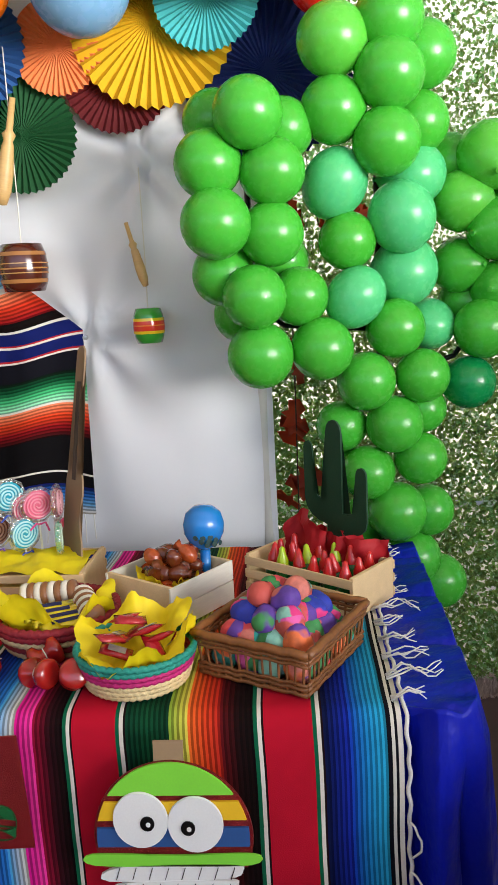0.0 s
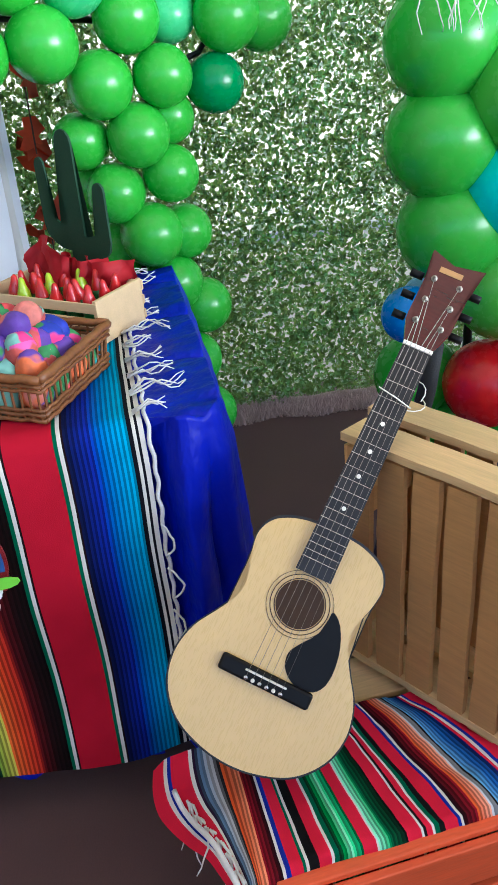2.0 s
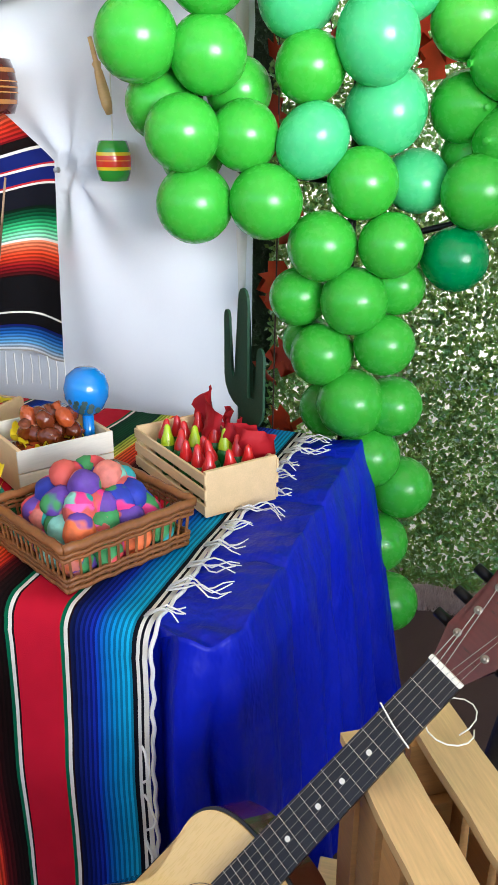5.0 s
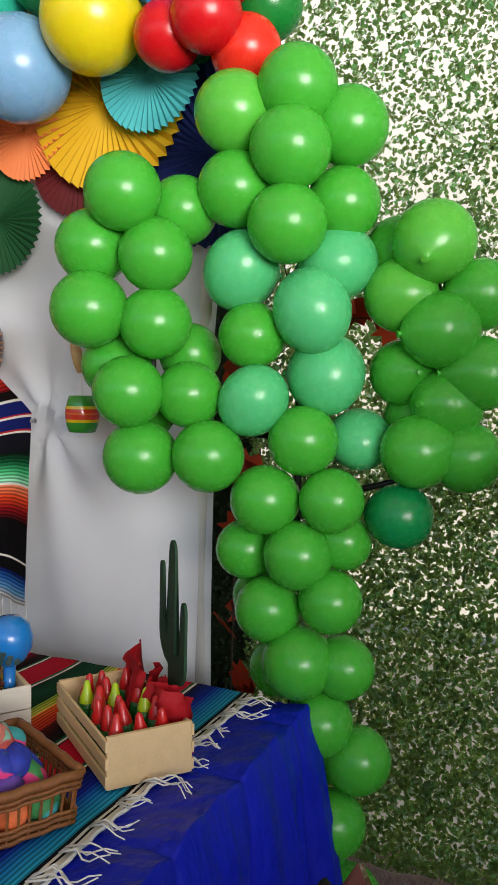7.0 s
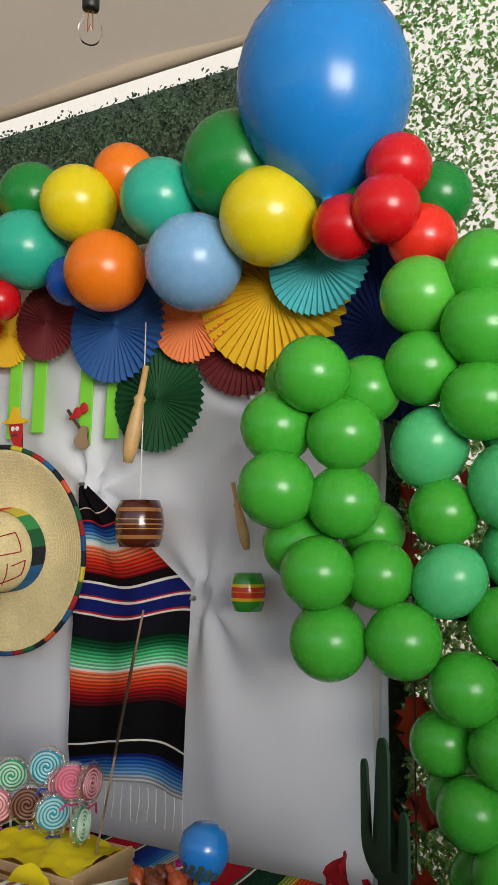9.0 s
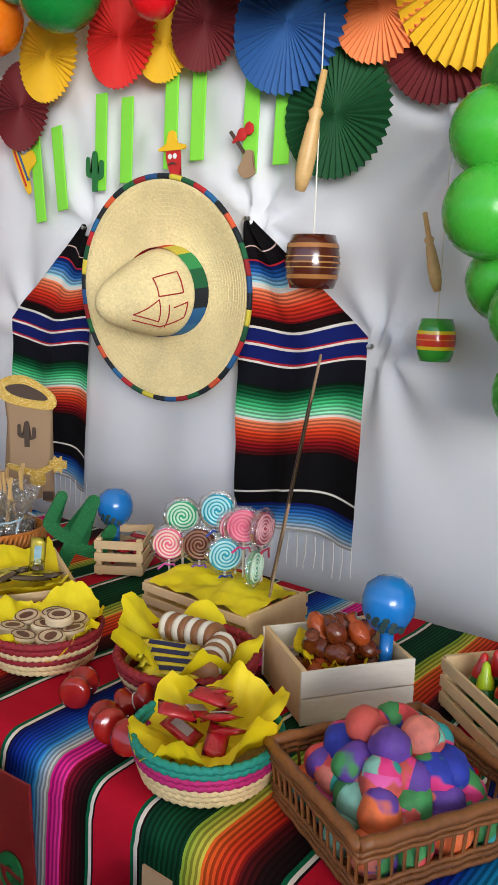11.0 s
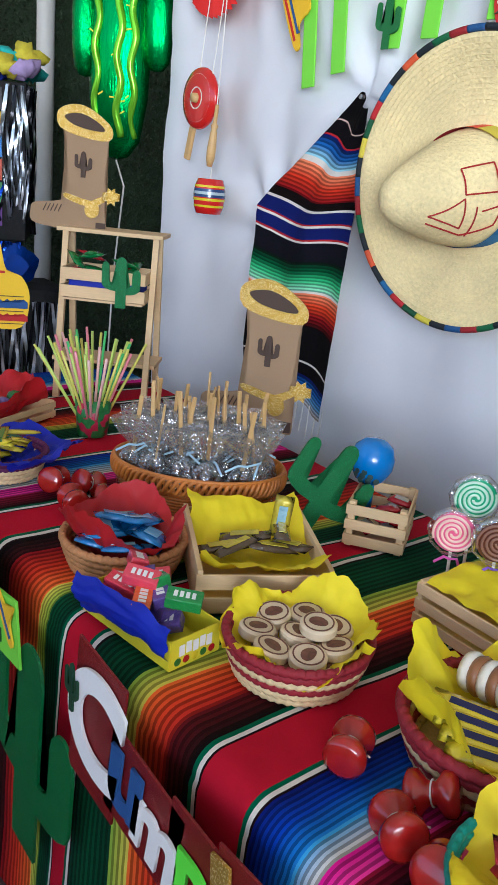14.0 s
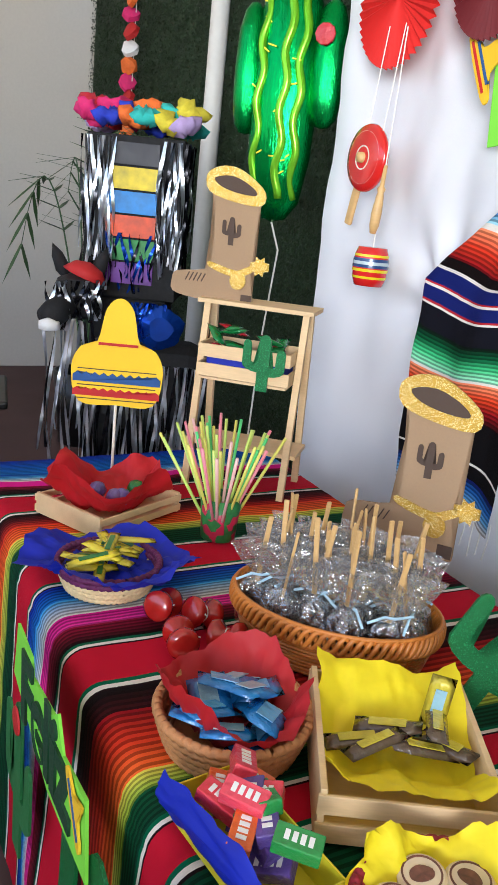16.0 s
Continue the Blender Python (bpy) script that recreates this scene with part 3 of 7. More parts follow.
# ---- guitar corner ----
# pine tones carry light: shaded upright slats darker, lit lying boards paler
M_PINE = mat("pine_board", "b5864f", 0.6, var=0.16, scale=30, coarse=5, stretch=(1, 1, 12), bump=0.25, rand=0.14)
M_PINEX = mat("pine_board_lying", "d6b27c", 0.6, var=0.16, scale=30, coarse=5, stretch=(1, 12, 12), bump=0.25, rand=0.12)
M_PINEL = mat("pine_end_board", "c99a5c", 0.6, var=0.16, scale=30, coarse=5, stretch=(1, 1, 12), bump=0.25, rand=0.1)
M_ORANGE = mat("orange_painted_wood", "d8562a", 0.55, var=0.15, scale=40, coarse=6, stretch=(1, 8, 8), bump=0.3, rand=0.1)
M_SPRUCE = mat("spruce_top", "d9b56e", 0.28, var=0.05, scale=60, coarse=3, stretch=(9, 1, 1), bump=0.04, coat=0.4)
M_ROSE = mat("red_brown_lacquer", "4a1410", 0.18, var=0.25, scale=40, coarse=6, stretch=(1, 1, 8), bump=0.03, coat=0.6)
M_EBONY = mat("black_fretboard", "17120f", 0.4, var=0.2, scale=80, bump=0.1)
M_GLOSSBLACK = mat("black_plastic", "0a0909", 0.45, var=0.1, bump=0.0, ior=1.3)
M_IVORY = mat("ivory_plastic", "e9e4d6", 0.35, var=0.05)
M_STEEL = mat("nickel_steel", "c8c8c8", 0.25, 1.0, var=0.05, bump=0.0)
M_STRING = mat("string_bronze", "8c8478", 0.4, 0.9, var=0.1, bump=0.0)
M_HOLE = mat("dark_wood_and_hole_shade", "3a2515", 0.8, var=0.2)


def plank(parent, sx, sy, sz, at, material, name="slat", rz=0.0, bevel=0.0025, label=""):
    return part(name, box(sx, sy, sz, (0, 0, 0), bevel), material, parent, label, pose(*at, 0, 0, rz))


# bench of two orange crates under a small serape
bench = thing("orange_crate", "orange painted slatted wooden crate used as a bench", "crate", pose(0.565, 0.94, 0, 0, 0, 5))
for z in (0.035, 0.135, 0.235):
    for y in (-0.08, 0.08):
        plank(bench, 0.46, 0.014, 0.08, (0, y, z + 0.005), M_ORANGE)
for x in (-0.225, 0.225):
    plank(bench, 0.018, 0.146, 0.276, (x * 0.97, 0, 0.14), M_ORANGE, "end_board")
for i in range(2):
    plank(bench, 0.44, 0.07, 0.012, (0, -0.037 + i * 0.076, 0.284), M_ORANGE)
step = thing("pine_crate_base", "unpainted wooden crate beneath the upright crate", "crate", pose(0.725, 1.262, 0, 0, 0, 5))
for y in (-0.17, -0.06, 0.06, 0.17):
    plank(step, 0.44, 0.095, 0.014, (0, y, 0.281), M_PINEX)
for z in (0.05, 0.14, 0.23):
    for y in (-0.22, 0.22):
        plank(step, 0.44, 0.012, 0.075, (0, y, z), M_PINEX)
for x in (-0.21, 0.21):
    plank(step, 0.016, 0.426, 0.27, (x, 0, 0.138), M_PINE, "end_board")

blanket = thing("small_serape", "red, green and blue striped serape spread over the bench", "serape")
BSPEC = [(0.02, "d01c38"), (0.006, W), (0.006, "1a2a8c"), (0.03, "d01c38"), (0.006, W), (0.04, "2a1830>6a8aa8>c8c8c8>222222"), (0.03, "e05a28>f08a60"), (0.03, "8c1020>200810"),
         (0.006, W), (0.01, "1a2a8c"), (0.025, "d01c38"), (0.006, G), (0.006, W), (0.02, "101010"), (0.025, "d01c38"), (0.006, W), (0.01, G), (0.03, "0a2a18>18a04a>8ae8b0"),
         (0.02, "4ad888>0f7a40"), (0.028, "d01c38"), (0.004, W), (0.026, "98f0c0>2cba68"), (0.035, "0f5a34>06140c"), (0.03, "d01c38"), (0.005, W), (0.006, "101010"), (0.012, "d01c38"),
         (0.005, W), (0.01, G), (0.012, "101010"), (0.028, "d01c38"), (0.006, "1a2a8c"), (0.005, W), (0.03, "200810>8c1020"), (0.03, "e05a28>f0a080"), (0.02, "c8c8c8>222222"),
         (0.05, "6aa8d8>2a6ab8>101a5c"), (0.006, "d01c38"), (0.006, W), (0.006, "1a2a8c"), (0.045, "d01c38")]
bus, bcols = stripes(BSPEC, 0.0)
bw = bus[-1]


def bench_cover(u, s):
    """u: across the stripes; s: from the back of the bench to its front and over the edge."""
    k, v = u / bw, min(s / 0.27, 1.0)
    side = max(0.0, 0.17 - k) / 0.17
    q = max(0.0, (k - 0.17) / 0.83)
    a = Vector((0.322, 1.115, 0)).lerp(Vector((0.64, 1.125, 0)), q)
    b = Vector((0.332, 0.868, 0)).lerp(Vector((0.752, 0.898, 0)), q)
    p = a.lerp(b, v)
    p.x += 0.035 * math.sin(math.pi * min(1.0, v * 0.9)) * q ** 6
    z = 0.3 + 0.011 * abs(fbm(u * 9, s * 7)) + 0.004 * math.sin(u * 26 + 3 * fbm(u * 3, s * 3))
    over = max(0.0, s - 0.27)
    hang = over * (1.0 + 1.2 * q + 0.16 * math.sin(u * 15 + 1))
    edge = max(0.0, q - 0.93) / 0.07
    drop = 0.062 * side ** 1.1 * (1 + 0.25 * math.sin(s * 19))
    return (p.x - 0.118 * side * (1 - 0.7 * v * v) - 0.01 * side * math.sin(s * 24), p.y - 0.2 * over - 0.012 * math.sin(u * 17) * (over / 0.06) + 0.01 * side, z - drop - hang - 0.03 * edge * v)


part("cloth", sheet("cloth", bus, np.linspace(0, 0.33, 26), bench_cover, bcols), M_WOVEN, blanket)
RF = random.Random(8)


def fringe(parent, start, way, n, spread, length, r=0.0022, floor=None):
    """Loose cotton strands from a hem; floor: they lie on that height."""
    for i in range(n):
        p = Vector(start) + Vector(spread) * (i / max(n - 1, 1))
        pts, d = [p.copy()], Vector(way).normalized()
        for k in range(6):
            d = (d + Vector((RF.uniform(-.5, .5), RF.uniform(-.5, .5), RF.uniform(-.25, .25) - (0.15 if floor is None else 0)))).normalized()
            p = p + d * length / 6 * RF.uniform(0.7, 1.2)
            if floor is not None:
                p.z = max(p.z, floor + r) if k else floor + 0.004
            pts.append(p.copy())
        part("tassel", tube(pts, r, 5, taper=0.4), M_FRINGE, parent, smooth=True)


for k in range(7):
    fringe(blanket, Vector(bench_cover(0.045, 0.09 + 0.03 * k)) + Vector((0, -0.004, 0.008)), (0.35, -0.75, -0.25), 4, (0.008, -0.012, 0.003), 0.075, 0.0022)
    fringe(blanket, Vector(bench_cover(bw, 0.13 + 0.028 * k)) + Vector((0, 0, 0.003)), (0.45, -0.55, -0.5), 4, (0.006, -0.016, 0), 0.055, 0.0022)
part("hem", tube([Vector(bench_cover(0.035, s)) + Vector((-0.003, -0.002, 0.011)) for s in np.linspace(0.07, 0.31, 22)], 0.0045, 6), M_FRINGE, blanket, "white knotted hem", smooth=True)
part("hem", tube([bench_cover(bw, s) for s in np.linspace(0, 0.32, 24)], 0.006, 6), M_FRINGE, blanket, "white knotted hem", smooth=True)

# upright slatted crate
crate = thing("wooden_crate", "upright unpainted slatted wooden crate with rough pine boards", "crate", pose(0.714, 0.988, 0.304, 0, 0, -57))
# local x runs back along the slatted side, y to the right
CL, CW, CH = 0.29, 0.15, 0.425
RC = random.Random(31)


def rough_board(sx, sy, sz, along):
    """A sawn board with a slightly wavy, chipped edge along one axis."""
    bm = bmesh.new()
    n = 9
    rings = []
    for i in range(n):
        k = i / (n - 1) - 0.5
        e = [RC.uniform(-0.0016, 0.0016) for _ in range(4)]
        if along == "z":
            q = [(-sx / 2 + e[0], -sy / 2), (sx / 2 + e[1], -sy / 2), (sx / 2 + e[1], sy / 2), (-sx / 2 + e[0], sy / 2)]
            rings.append([bm.verts.new((x, y, k * sz)) for x, y in q])
        else:
            q = [(-sy / 2 + e[0], -sz / 2), (sy / 2 + e[1], -sz / 2), (sy / 2 + e[1], sz / 2), (-sy / 2 + e[0], sz / 2)]
            rings.append([bm.verts.new((k * sx, y, z)) for y, z in q])
    for a, b in zip(rings, rings[1:]):
        for i in range(4):
            bm.faces.new((a[i], a[(i + 1) % 4], b[(i + 1) % 4], b[i]))
    bm.faces.new(rings[0]), bm.faces.new(rings[-1])
    return bm


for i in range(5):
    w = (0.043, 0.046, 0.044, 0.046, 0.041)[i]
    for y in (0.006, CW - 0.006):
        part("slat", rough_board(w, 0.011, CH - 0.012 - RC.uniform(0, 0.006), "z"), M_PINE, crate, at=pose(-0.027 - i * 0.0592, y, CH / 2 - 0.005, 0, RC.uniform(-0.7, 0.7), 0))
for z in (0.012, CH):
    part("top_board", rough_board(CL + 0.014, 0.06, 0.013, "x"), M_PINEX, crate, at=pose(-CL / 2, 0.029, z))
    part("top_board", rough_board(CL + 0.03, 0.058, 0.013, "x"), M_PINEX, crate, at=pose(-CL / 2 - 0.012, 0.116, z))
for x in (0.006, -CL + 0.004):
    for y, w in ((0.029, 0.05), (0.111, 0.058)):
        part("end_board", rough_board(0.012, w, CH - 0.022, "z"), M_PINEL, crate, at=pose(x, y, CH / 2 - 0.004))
for z in (0.09, 0.31):
    for x in (-0.012, -CL + 0.02):
        part("cleat", box(0.016, CW - 0.03, 0.045, (x, CW / 2, z), 0.002), M_PINEL, crate)
part("knot", lathe([(0, 0.0006), (0.007, 0.0004), (0.0075, 0)], 14), M_HOLE, crate, "dark knot in the board", pose(0.0126, 0.03, CH - 0.075, 0, 90, 0))
part("wire", tube([(-0.262 + 0.022 * math.cos(k * 0.45), 0.118 + 0.03 * math.sin(k * 0.45), CH + 0.012 + 0.016 * (1 + math.sin(k * 0.31))) for k in range(18)], 0.001, 5), M_IVORY, crate, "loose white cord", smooth=True)


# guitar
def guitar():
    n = Vector((0.2155, 0.1495, 0.2865)).normalized()
    a = Vector((0.103, -0.065, -0.057)).normalized()
    y = n.cross(a).normalized()
    a = y.cross(n)
    m = Matrix(((a.x, y.x, n.x, 0.3825), (a.y, y.y, n.y, 1.0365), (a.z, y.z, n.z, 0.4775), (0, 0, 0, 1)))
    g = thing("acoustic_guitar", "small acoustic guitar with pale spruce top leaning on the crate", "guitar", m)
    half = [(0.0, -0.128), (0.045, -0.122), (0.09, -0.103), (0.122, -0.066), (0.133, -0.022), (0.124, 0.022), (0.101, 0.06), (0.084, 0.092), (0.083, 0.12), (0.093, 0.155), (0.095, 0.185), (0.08, 0.21), (0.045, 0.225), (0.0, 0.228)]
    loop = smooth_loop(half + [(-x, z) for x, z in half[-2:0:-1]], 5)
    part("side", card(loop, 0.078, y=0.042), M_ROSE, g, "dark red-brown lacquered sides", smooth=False)
    rim = [(x * 1.006, z * 1.006) for x, z in loop]
    part("binding", card(rim, 0.004, y=0.002), M_EBONY, g, "dark edge binding")
    part("top", card([(x * 0.985, z * 0.985 + 0.001) for x, z in loop], 0.004, y=-0.001), M_SPRUCE, g, "pale varnished spruce top")
    # no real opening: the shade inside the body is this disc's dark colour
    hole = part("sound_hole", lathe([(0, 0), (0.034, 0.0)], 40), M_HOLE, g, "flat dark disc for the shaded sound hole", pose(0, -0.0036, 0.114, 90))
    for r0, r1 in ((0.035, 0.0364), (0.041, 0.0422), (0.0468, 0.0474)):
        part("rosette_ring", lathe([(r0, 0), (r0, 0.0008), (r1, 0.0008), (r1, 0)], 48), M_HOLE, g, at=pose(0, -0.0034, 0.114, 90))
    
    guard = smooth_loop([(0.046, 0.124), (0.063, 0.11), (0.077, 0.075), (0.079, 0.036), (0.066, 0.014), (0.04, 0.011), (0.019, 0.025), (0.013, 0.047), (0.024, 0.067), (0.037, 0.084), (0.044, 0.104)], 4)
    part("pickguard", card(guard, 0.0014, y=-0.0042), M_GLOSSBLACK, g, "black teardrop pickguard")
    br = part("bridge", box(0.136, 0.01, 0.024, (0, 0, 0), 0.004), M_GLOSSBLACK, g, "black bridge", pose(0, -0.008, 0))
    part("saddle", box(0.062, 0.004, 0.003, (0.0, -0.006, 0.004), 0.001), M_IVORY, br)
    for i in range(6):
        part("bridge_pin", lathe([(0, 0.004), (0.0028, 0.003), (0.0028, 0)], 10), M_IVORY if i in (1, 4) else M_STEEL, br, at=pose(-0.026 + i * 0.0104, -0.005, -0.006, 90))
    bm = bmesh.new()
    w0, w1, z0, z1 = 0.0265, 0.021, 0.158, 0.505
    vs = [bm.verts.new(v) for v in ((-w0, -0.012, z0), (w0, -0.012, z0), (w1, -0.012, z1), (-w1, -0.012, z1), (-w0, -0.004, z0), (w0, -0.004, z0), (w1, -0.003, z1), (-w1, -0.003, z1))]
    for f in ((0, 1, 2, 3), (4, 5, 6, 7), (0, 1, 5, 4), (1, 2, 6, 5), (2, 3, 7, 6), (3, 0, 4, 7)):
        bm.faces.new([vs[i] for i in f])
    fb = part("fretboard", bm, M_EBONY, g, "black fretboard with white dots")
    for i in range(1, 19):
        z = 0.505 * 2 ** (-i / 12)
        if z > 0.16:
            w = w1 + (w0 - w1) * (z1 - z) / (z1 - z0)
            part("fret", tube([(-w, -0.0121, z), (w, -0.0121, z)], 0.0005, 5), M_STEEL, fb)
    for i in (5, 7, 9, 12):
        z = 0.505 * (2 ** (-i / 12) + 2 ** (-(i - 1) / 12)) / 2
        part("dot", lathe([(0, 0.0008), (0.0032, 0.0006), (0.0032, 0)], 14), M_IVORY, fb, at=pose(0, -0.012, z, 90))
    part("neck", tube([(0, 0.016, 0.2), (0, 0.013, 0.35), (0, 0.012, 0.52)], 0.019, 12, taper=0.9), M_ROSE, g, "red-brown neck", smooth=True)
    part("nut", box(0.044, 0.008, 0.006, (0, -0.011, 0.508), 0.001), M_IVORY, g)
    head = [(-0.021, 0.51), (0.021, 0.51), (0.034, 0.545), (0.037, 0.63), (0.044, 0.645), (0.0, 0.637), (-0.036, 0.648), (-0.031, 0.63), (-0.033, 0.545)]
    hd = part("headstock", card(head, 0.014, y=0.0), M_ROSE, g, "red-brown headstock")
    part("logo_bar", box(0.034, 0.001, 0.008, (0, -0.0078, 0.625)), M_PINE, hd)
    for s in (-1, 1):
        for i in range(3):
            z = 0.545 + i * 0.032
            part("tuner_post", lathe([(0, 0.01), (0.0024, 0.009), (0.0024, 0.003), (0.0045, 0.002), (0.0045, 0)], 12), M_STRING, hd, at=pose(s * 0.019, -0.007, z, 90))
            part("tuner_knob", tube([(s * 0.034, 0.004, z), (s * 0.044, 0.004, z), (s * 0.046, 0.004, z), (s * 0.053, 0.004, z)], 0.006, 8), M_GLOSSBLACK, hd, smooth=True)
    for i in range(6):
        x = -0.026 + i * 0.0104
        xn = -0.0175 + i * 0.007
        s = -1 if i < 3 else 1
        zt = 0.545 + (i if i < 3 else 5 - i) * 0.032
        part("string", tube([(x, -0.014, -0.004), (x, -0.0165, 0.004), (xn, -0.0155, 0.508), (s * 0.019, -0.012, zt)], 0.0002 + 0.00004 * (5 - i), 5), M_STRING, g)
    part("string_tie", tube([(-0.026, -0.014, 0.435), (0, -0.019, 0.43), (0.026, -0.014, 0.425)], 0.001, 6), M_IVORY, g, "white cord tied round the neck")
    return g


guitar()

# black music stand strap and balloon column behind the crate
column = thing("balloon_column", "column of larger green and bright balloons behind the crate", "balloon column")
COLUMN = [(0.985, 1.95, 1.20, .25, "green"), (0.99, 1.95, 1.005, .25, "green"), (1.025, 1.95, 0.815, .25, "green"), (1.14, 1.88, 1.1, .25, "lime"), (1.13, 1.9, 0.9, .23, "aqua"), (1.15, 1.92, 0.67, .25, "lime"),
          (1.13, 1.93, 0.42, .22, "red"), (1.0, 2.08, 0.40, .22, "green"), (1.12, 2.05, 0.25, .22, "green"), (0.93, 1.95, 0.62, .135, "blue"), (1.02, 2.05, 0.6, .16, "sky"),
          (1.2, 2.1, 1.3, .24, "green"), (1.28, 1.95, 1.05, .24, "green"), (1.28, 1.98, 0.6, .24, "green"), (1.26, 2.0, 0.25, .22, "green"), (1.06, 2.08, 1.11, .15, "yellow"), (1.07, 2.02, 0.13, .2, "sky"), (1.27, 1.96, 0.83, .23, "green")]
for x, y, z, d, k in COLUMN:
    balloon(column, k, x, y, z, d, (1.13, 2.06, z))
part("pole", tube([(1.13, 2.06, 0.01), (1.13, 2.06, 1.4)], 0.012, 8), M_BLACK, column, smooth=True)
part("base_plate", lathe([(0, 0), (0.16, 0), (0.16, 0.012), (0.03, 0.018), (0, 0.02)], 24, at=Matrix.Translation((1.13, 2.06, 0))), M_BLACK, column)
strap = solid("guitar_strap", tube([(0.745, 1.36, 0.80), (0.74, 1.37, 0.72), (0.725, 1.39, 0.6), (0.70, 1.42, 0.45), (0.67, 1.46, 0.2), (0.66, 1.48, 0.015)], 0.016, 8), mat("black_webbing", "111112", 0.7, var=0.2, scale=300, bump=0.4), "black strap hanging behind the guitar neck", "strap", smooth=True)
hang = thing("hanging_serape_end", "red serape end with white tassels hanging among the balloons", "serape")
hus, hcols = stripes([(0.03, "c01838"), (0.01, "101010"), (0.008, W), (0.02, "1a2a8c"), (0.03, "c01838"), (0.02, "200810>8c1020")], 0.0)
part("cloth", sheet("cloth", hus, np.linspace(0, 0.3, 10), lambda u, v: (0.88 + 1.2 * u + 0.02 * math.sin(v * 9), 1.79 + 0.01 * math.sin(u * 60), 1.33 + v + 0.2 * u), hcols), M_WOVEN, hang)
fringe(hang, (0.88, 1.787, 1.33), (0.05, 0, -1), 12, (0.13, 0, 0.02), 0.13)

# ---- things on the backdrop ----
M_STRAW = mat("palm_straw", "e0cd98", 0.7, var=0.2, scale=150, coarse=9, bump=1.0, depth=0.004)
M_WOODP = mat("pale_turned_wood", "c9a36a", 0.45, var=0.12, scale=60, coarse=6, stretch=(1, 1, 6), bump=0.1)
M_CORD = mat("white_cord", "e2ded4", 0.8, var=0.05)
M_TINPIN = mat("pin_steel", "b8b8b8", 0.3, 1.0, var=0.05)
M_LIME = mat("lime_foam", "7fd63c", 0.75, var=0.06, scale=300, coarse=10, bump=0.1)

WALL = [(0.03, "100c10"), (0.004, "a8242c"), (0.05, "101a5c>2a6ab8>9ad0e0"), (0.012, "d8d2c8"), (0.07, "f08a60>d8381f>8c1018"), (0.02, "100808"), (0.006, W), (0.03, "141d5c"), (0.004, "a8242c"), (0.006, W),
        (0.03, "141d5c"), (0.005, "a8242c"), (0.005, W), (0.05, "101018"), (0.08, "06140c>0f5a34>4ac880>a0e8c0"), (0.006, W), (0.09, "f08a60>e04420>8c1018>200a0c"), (0.09, "0c0a0c"), (0.005, W),
        (0.03, "0c0a0c"), (0.07, "101a5c>2a6ab8>6aa8d8>d8d2c8")]


def wall_serape(name, left, right, top, label, flip):
    """A serape gathered at its pin and spread below; its bands lie across."""
    spec = [(0.06, "0c0a0c"), (0.003, "c8a8a0")] + WALL
    vs_, cols_ = stripes(spec, 0.0)
    h = vs_[-1]
    n = 26
    me_us = np.linspace(0, 1, n)

    def at(u, v):
        k = v / h
        grow = min(1.0, 0.06 + k / 0.40)
        x0 = right - (right - left) * grow if flip else left
        x1 = right if flip else left + (right - left) * grow
        x = x0 + (x1 - x0) * u
        y = 2.275 - 0.012 * math.sin(u * 11 + k * 3) * (0.4 + k) - 0.006 * fbm(u * 5, v * 6) - 0.01 * k
        return (x, y, top - v * 0.99 - (0.02 * u if flip else 0.02 * (1 - u)) + 0.012 * math.sin(u * 6 + k * 5))

    verts = [at(u, v) for v in vs_ for u in me_us]
    faces = [(j * n + i, j * n + i + 1, (j + 1) * n + i + 1, (j + 1) * n + i) for j in range(len(vs_) - 1) for i in range(n - 1)]
    me = bpy.data.meshes.new(name)
    me.from_pydata(verts, [], faces)
    me.polygons.foreach_set("use_smooth", [True] * len(faces))
    a = me.color_attributes.new("stripe", "FLOAT_COLOR", "CORNER")
    a.data.foreach_set("color", np.repeat(np.array(cols_, dtype=np.float32), 4 * (n - 1), axis=0).ravel())
    s = thing("wall_serape", label, "serape", group="wall serapes")
    part("cloth", me, M_WOVEN, s)
    z0 = top - h
    for i in range(14):
        x = left + (right - left) * (i + 0.5) / 14
        part("tassel", tube([(x, 2.27, z0 + 0.0), (x + RF.uniform(-.004, .004), 2.27, z0 - 0.04), (x + RF.uniform(-.006, .006), 2.265, z0 - 0.075 - RF.uniform(0, .02))], 0.0018, 5), M_FRINGE, s)
    return s


wall_serape("cloth", -0.785, -0.425, 1.575, "striped dark blue, red and green serape pinned up as a sleeve", False)
wall_serape("cloth", -1.71, -1.36, 1.575, "striped serape sleeve hanging behind the cut-out boot", True)

# sombrero
hat = thing("straw_sombrero", "large woven straw sombrero with a serape band and red stitching", "sombrero", pose(-0.99, 2.24, 1.40, 4, 0, 8) @ pose(0, 0, 0, 90, 0, 0))
# local z comes out of the wall towards the viewer
brim = [(0.02, 0.03), (0.125, 0.03), (0.15, 0.018), (0.19, 0.02), (0.23, 0.03), (0.265, 0.042), (0.285, 0.05), (0.288, 0.046), (0.262, 0.032), (0.2, 0.01), (0.15, 0.008), (0.02, 0.018)]
part("brim", lathe(brim, 72, wob=0.01), M_STRAW, hat, "wide pale straw brim", smooth=True).scale = (0.9, 0.97, 1)
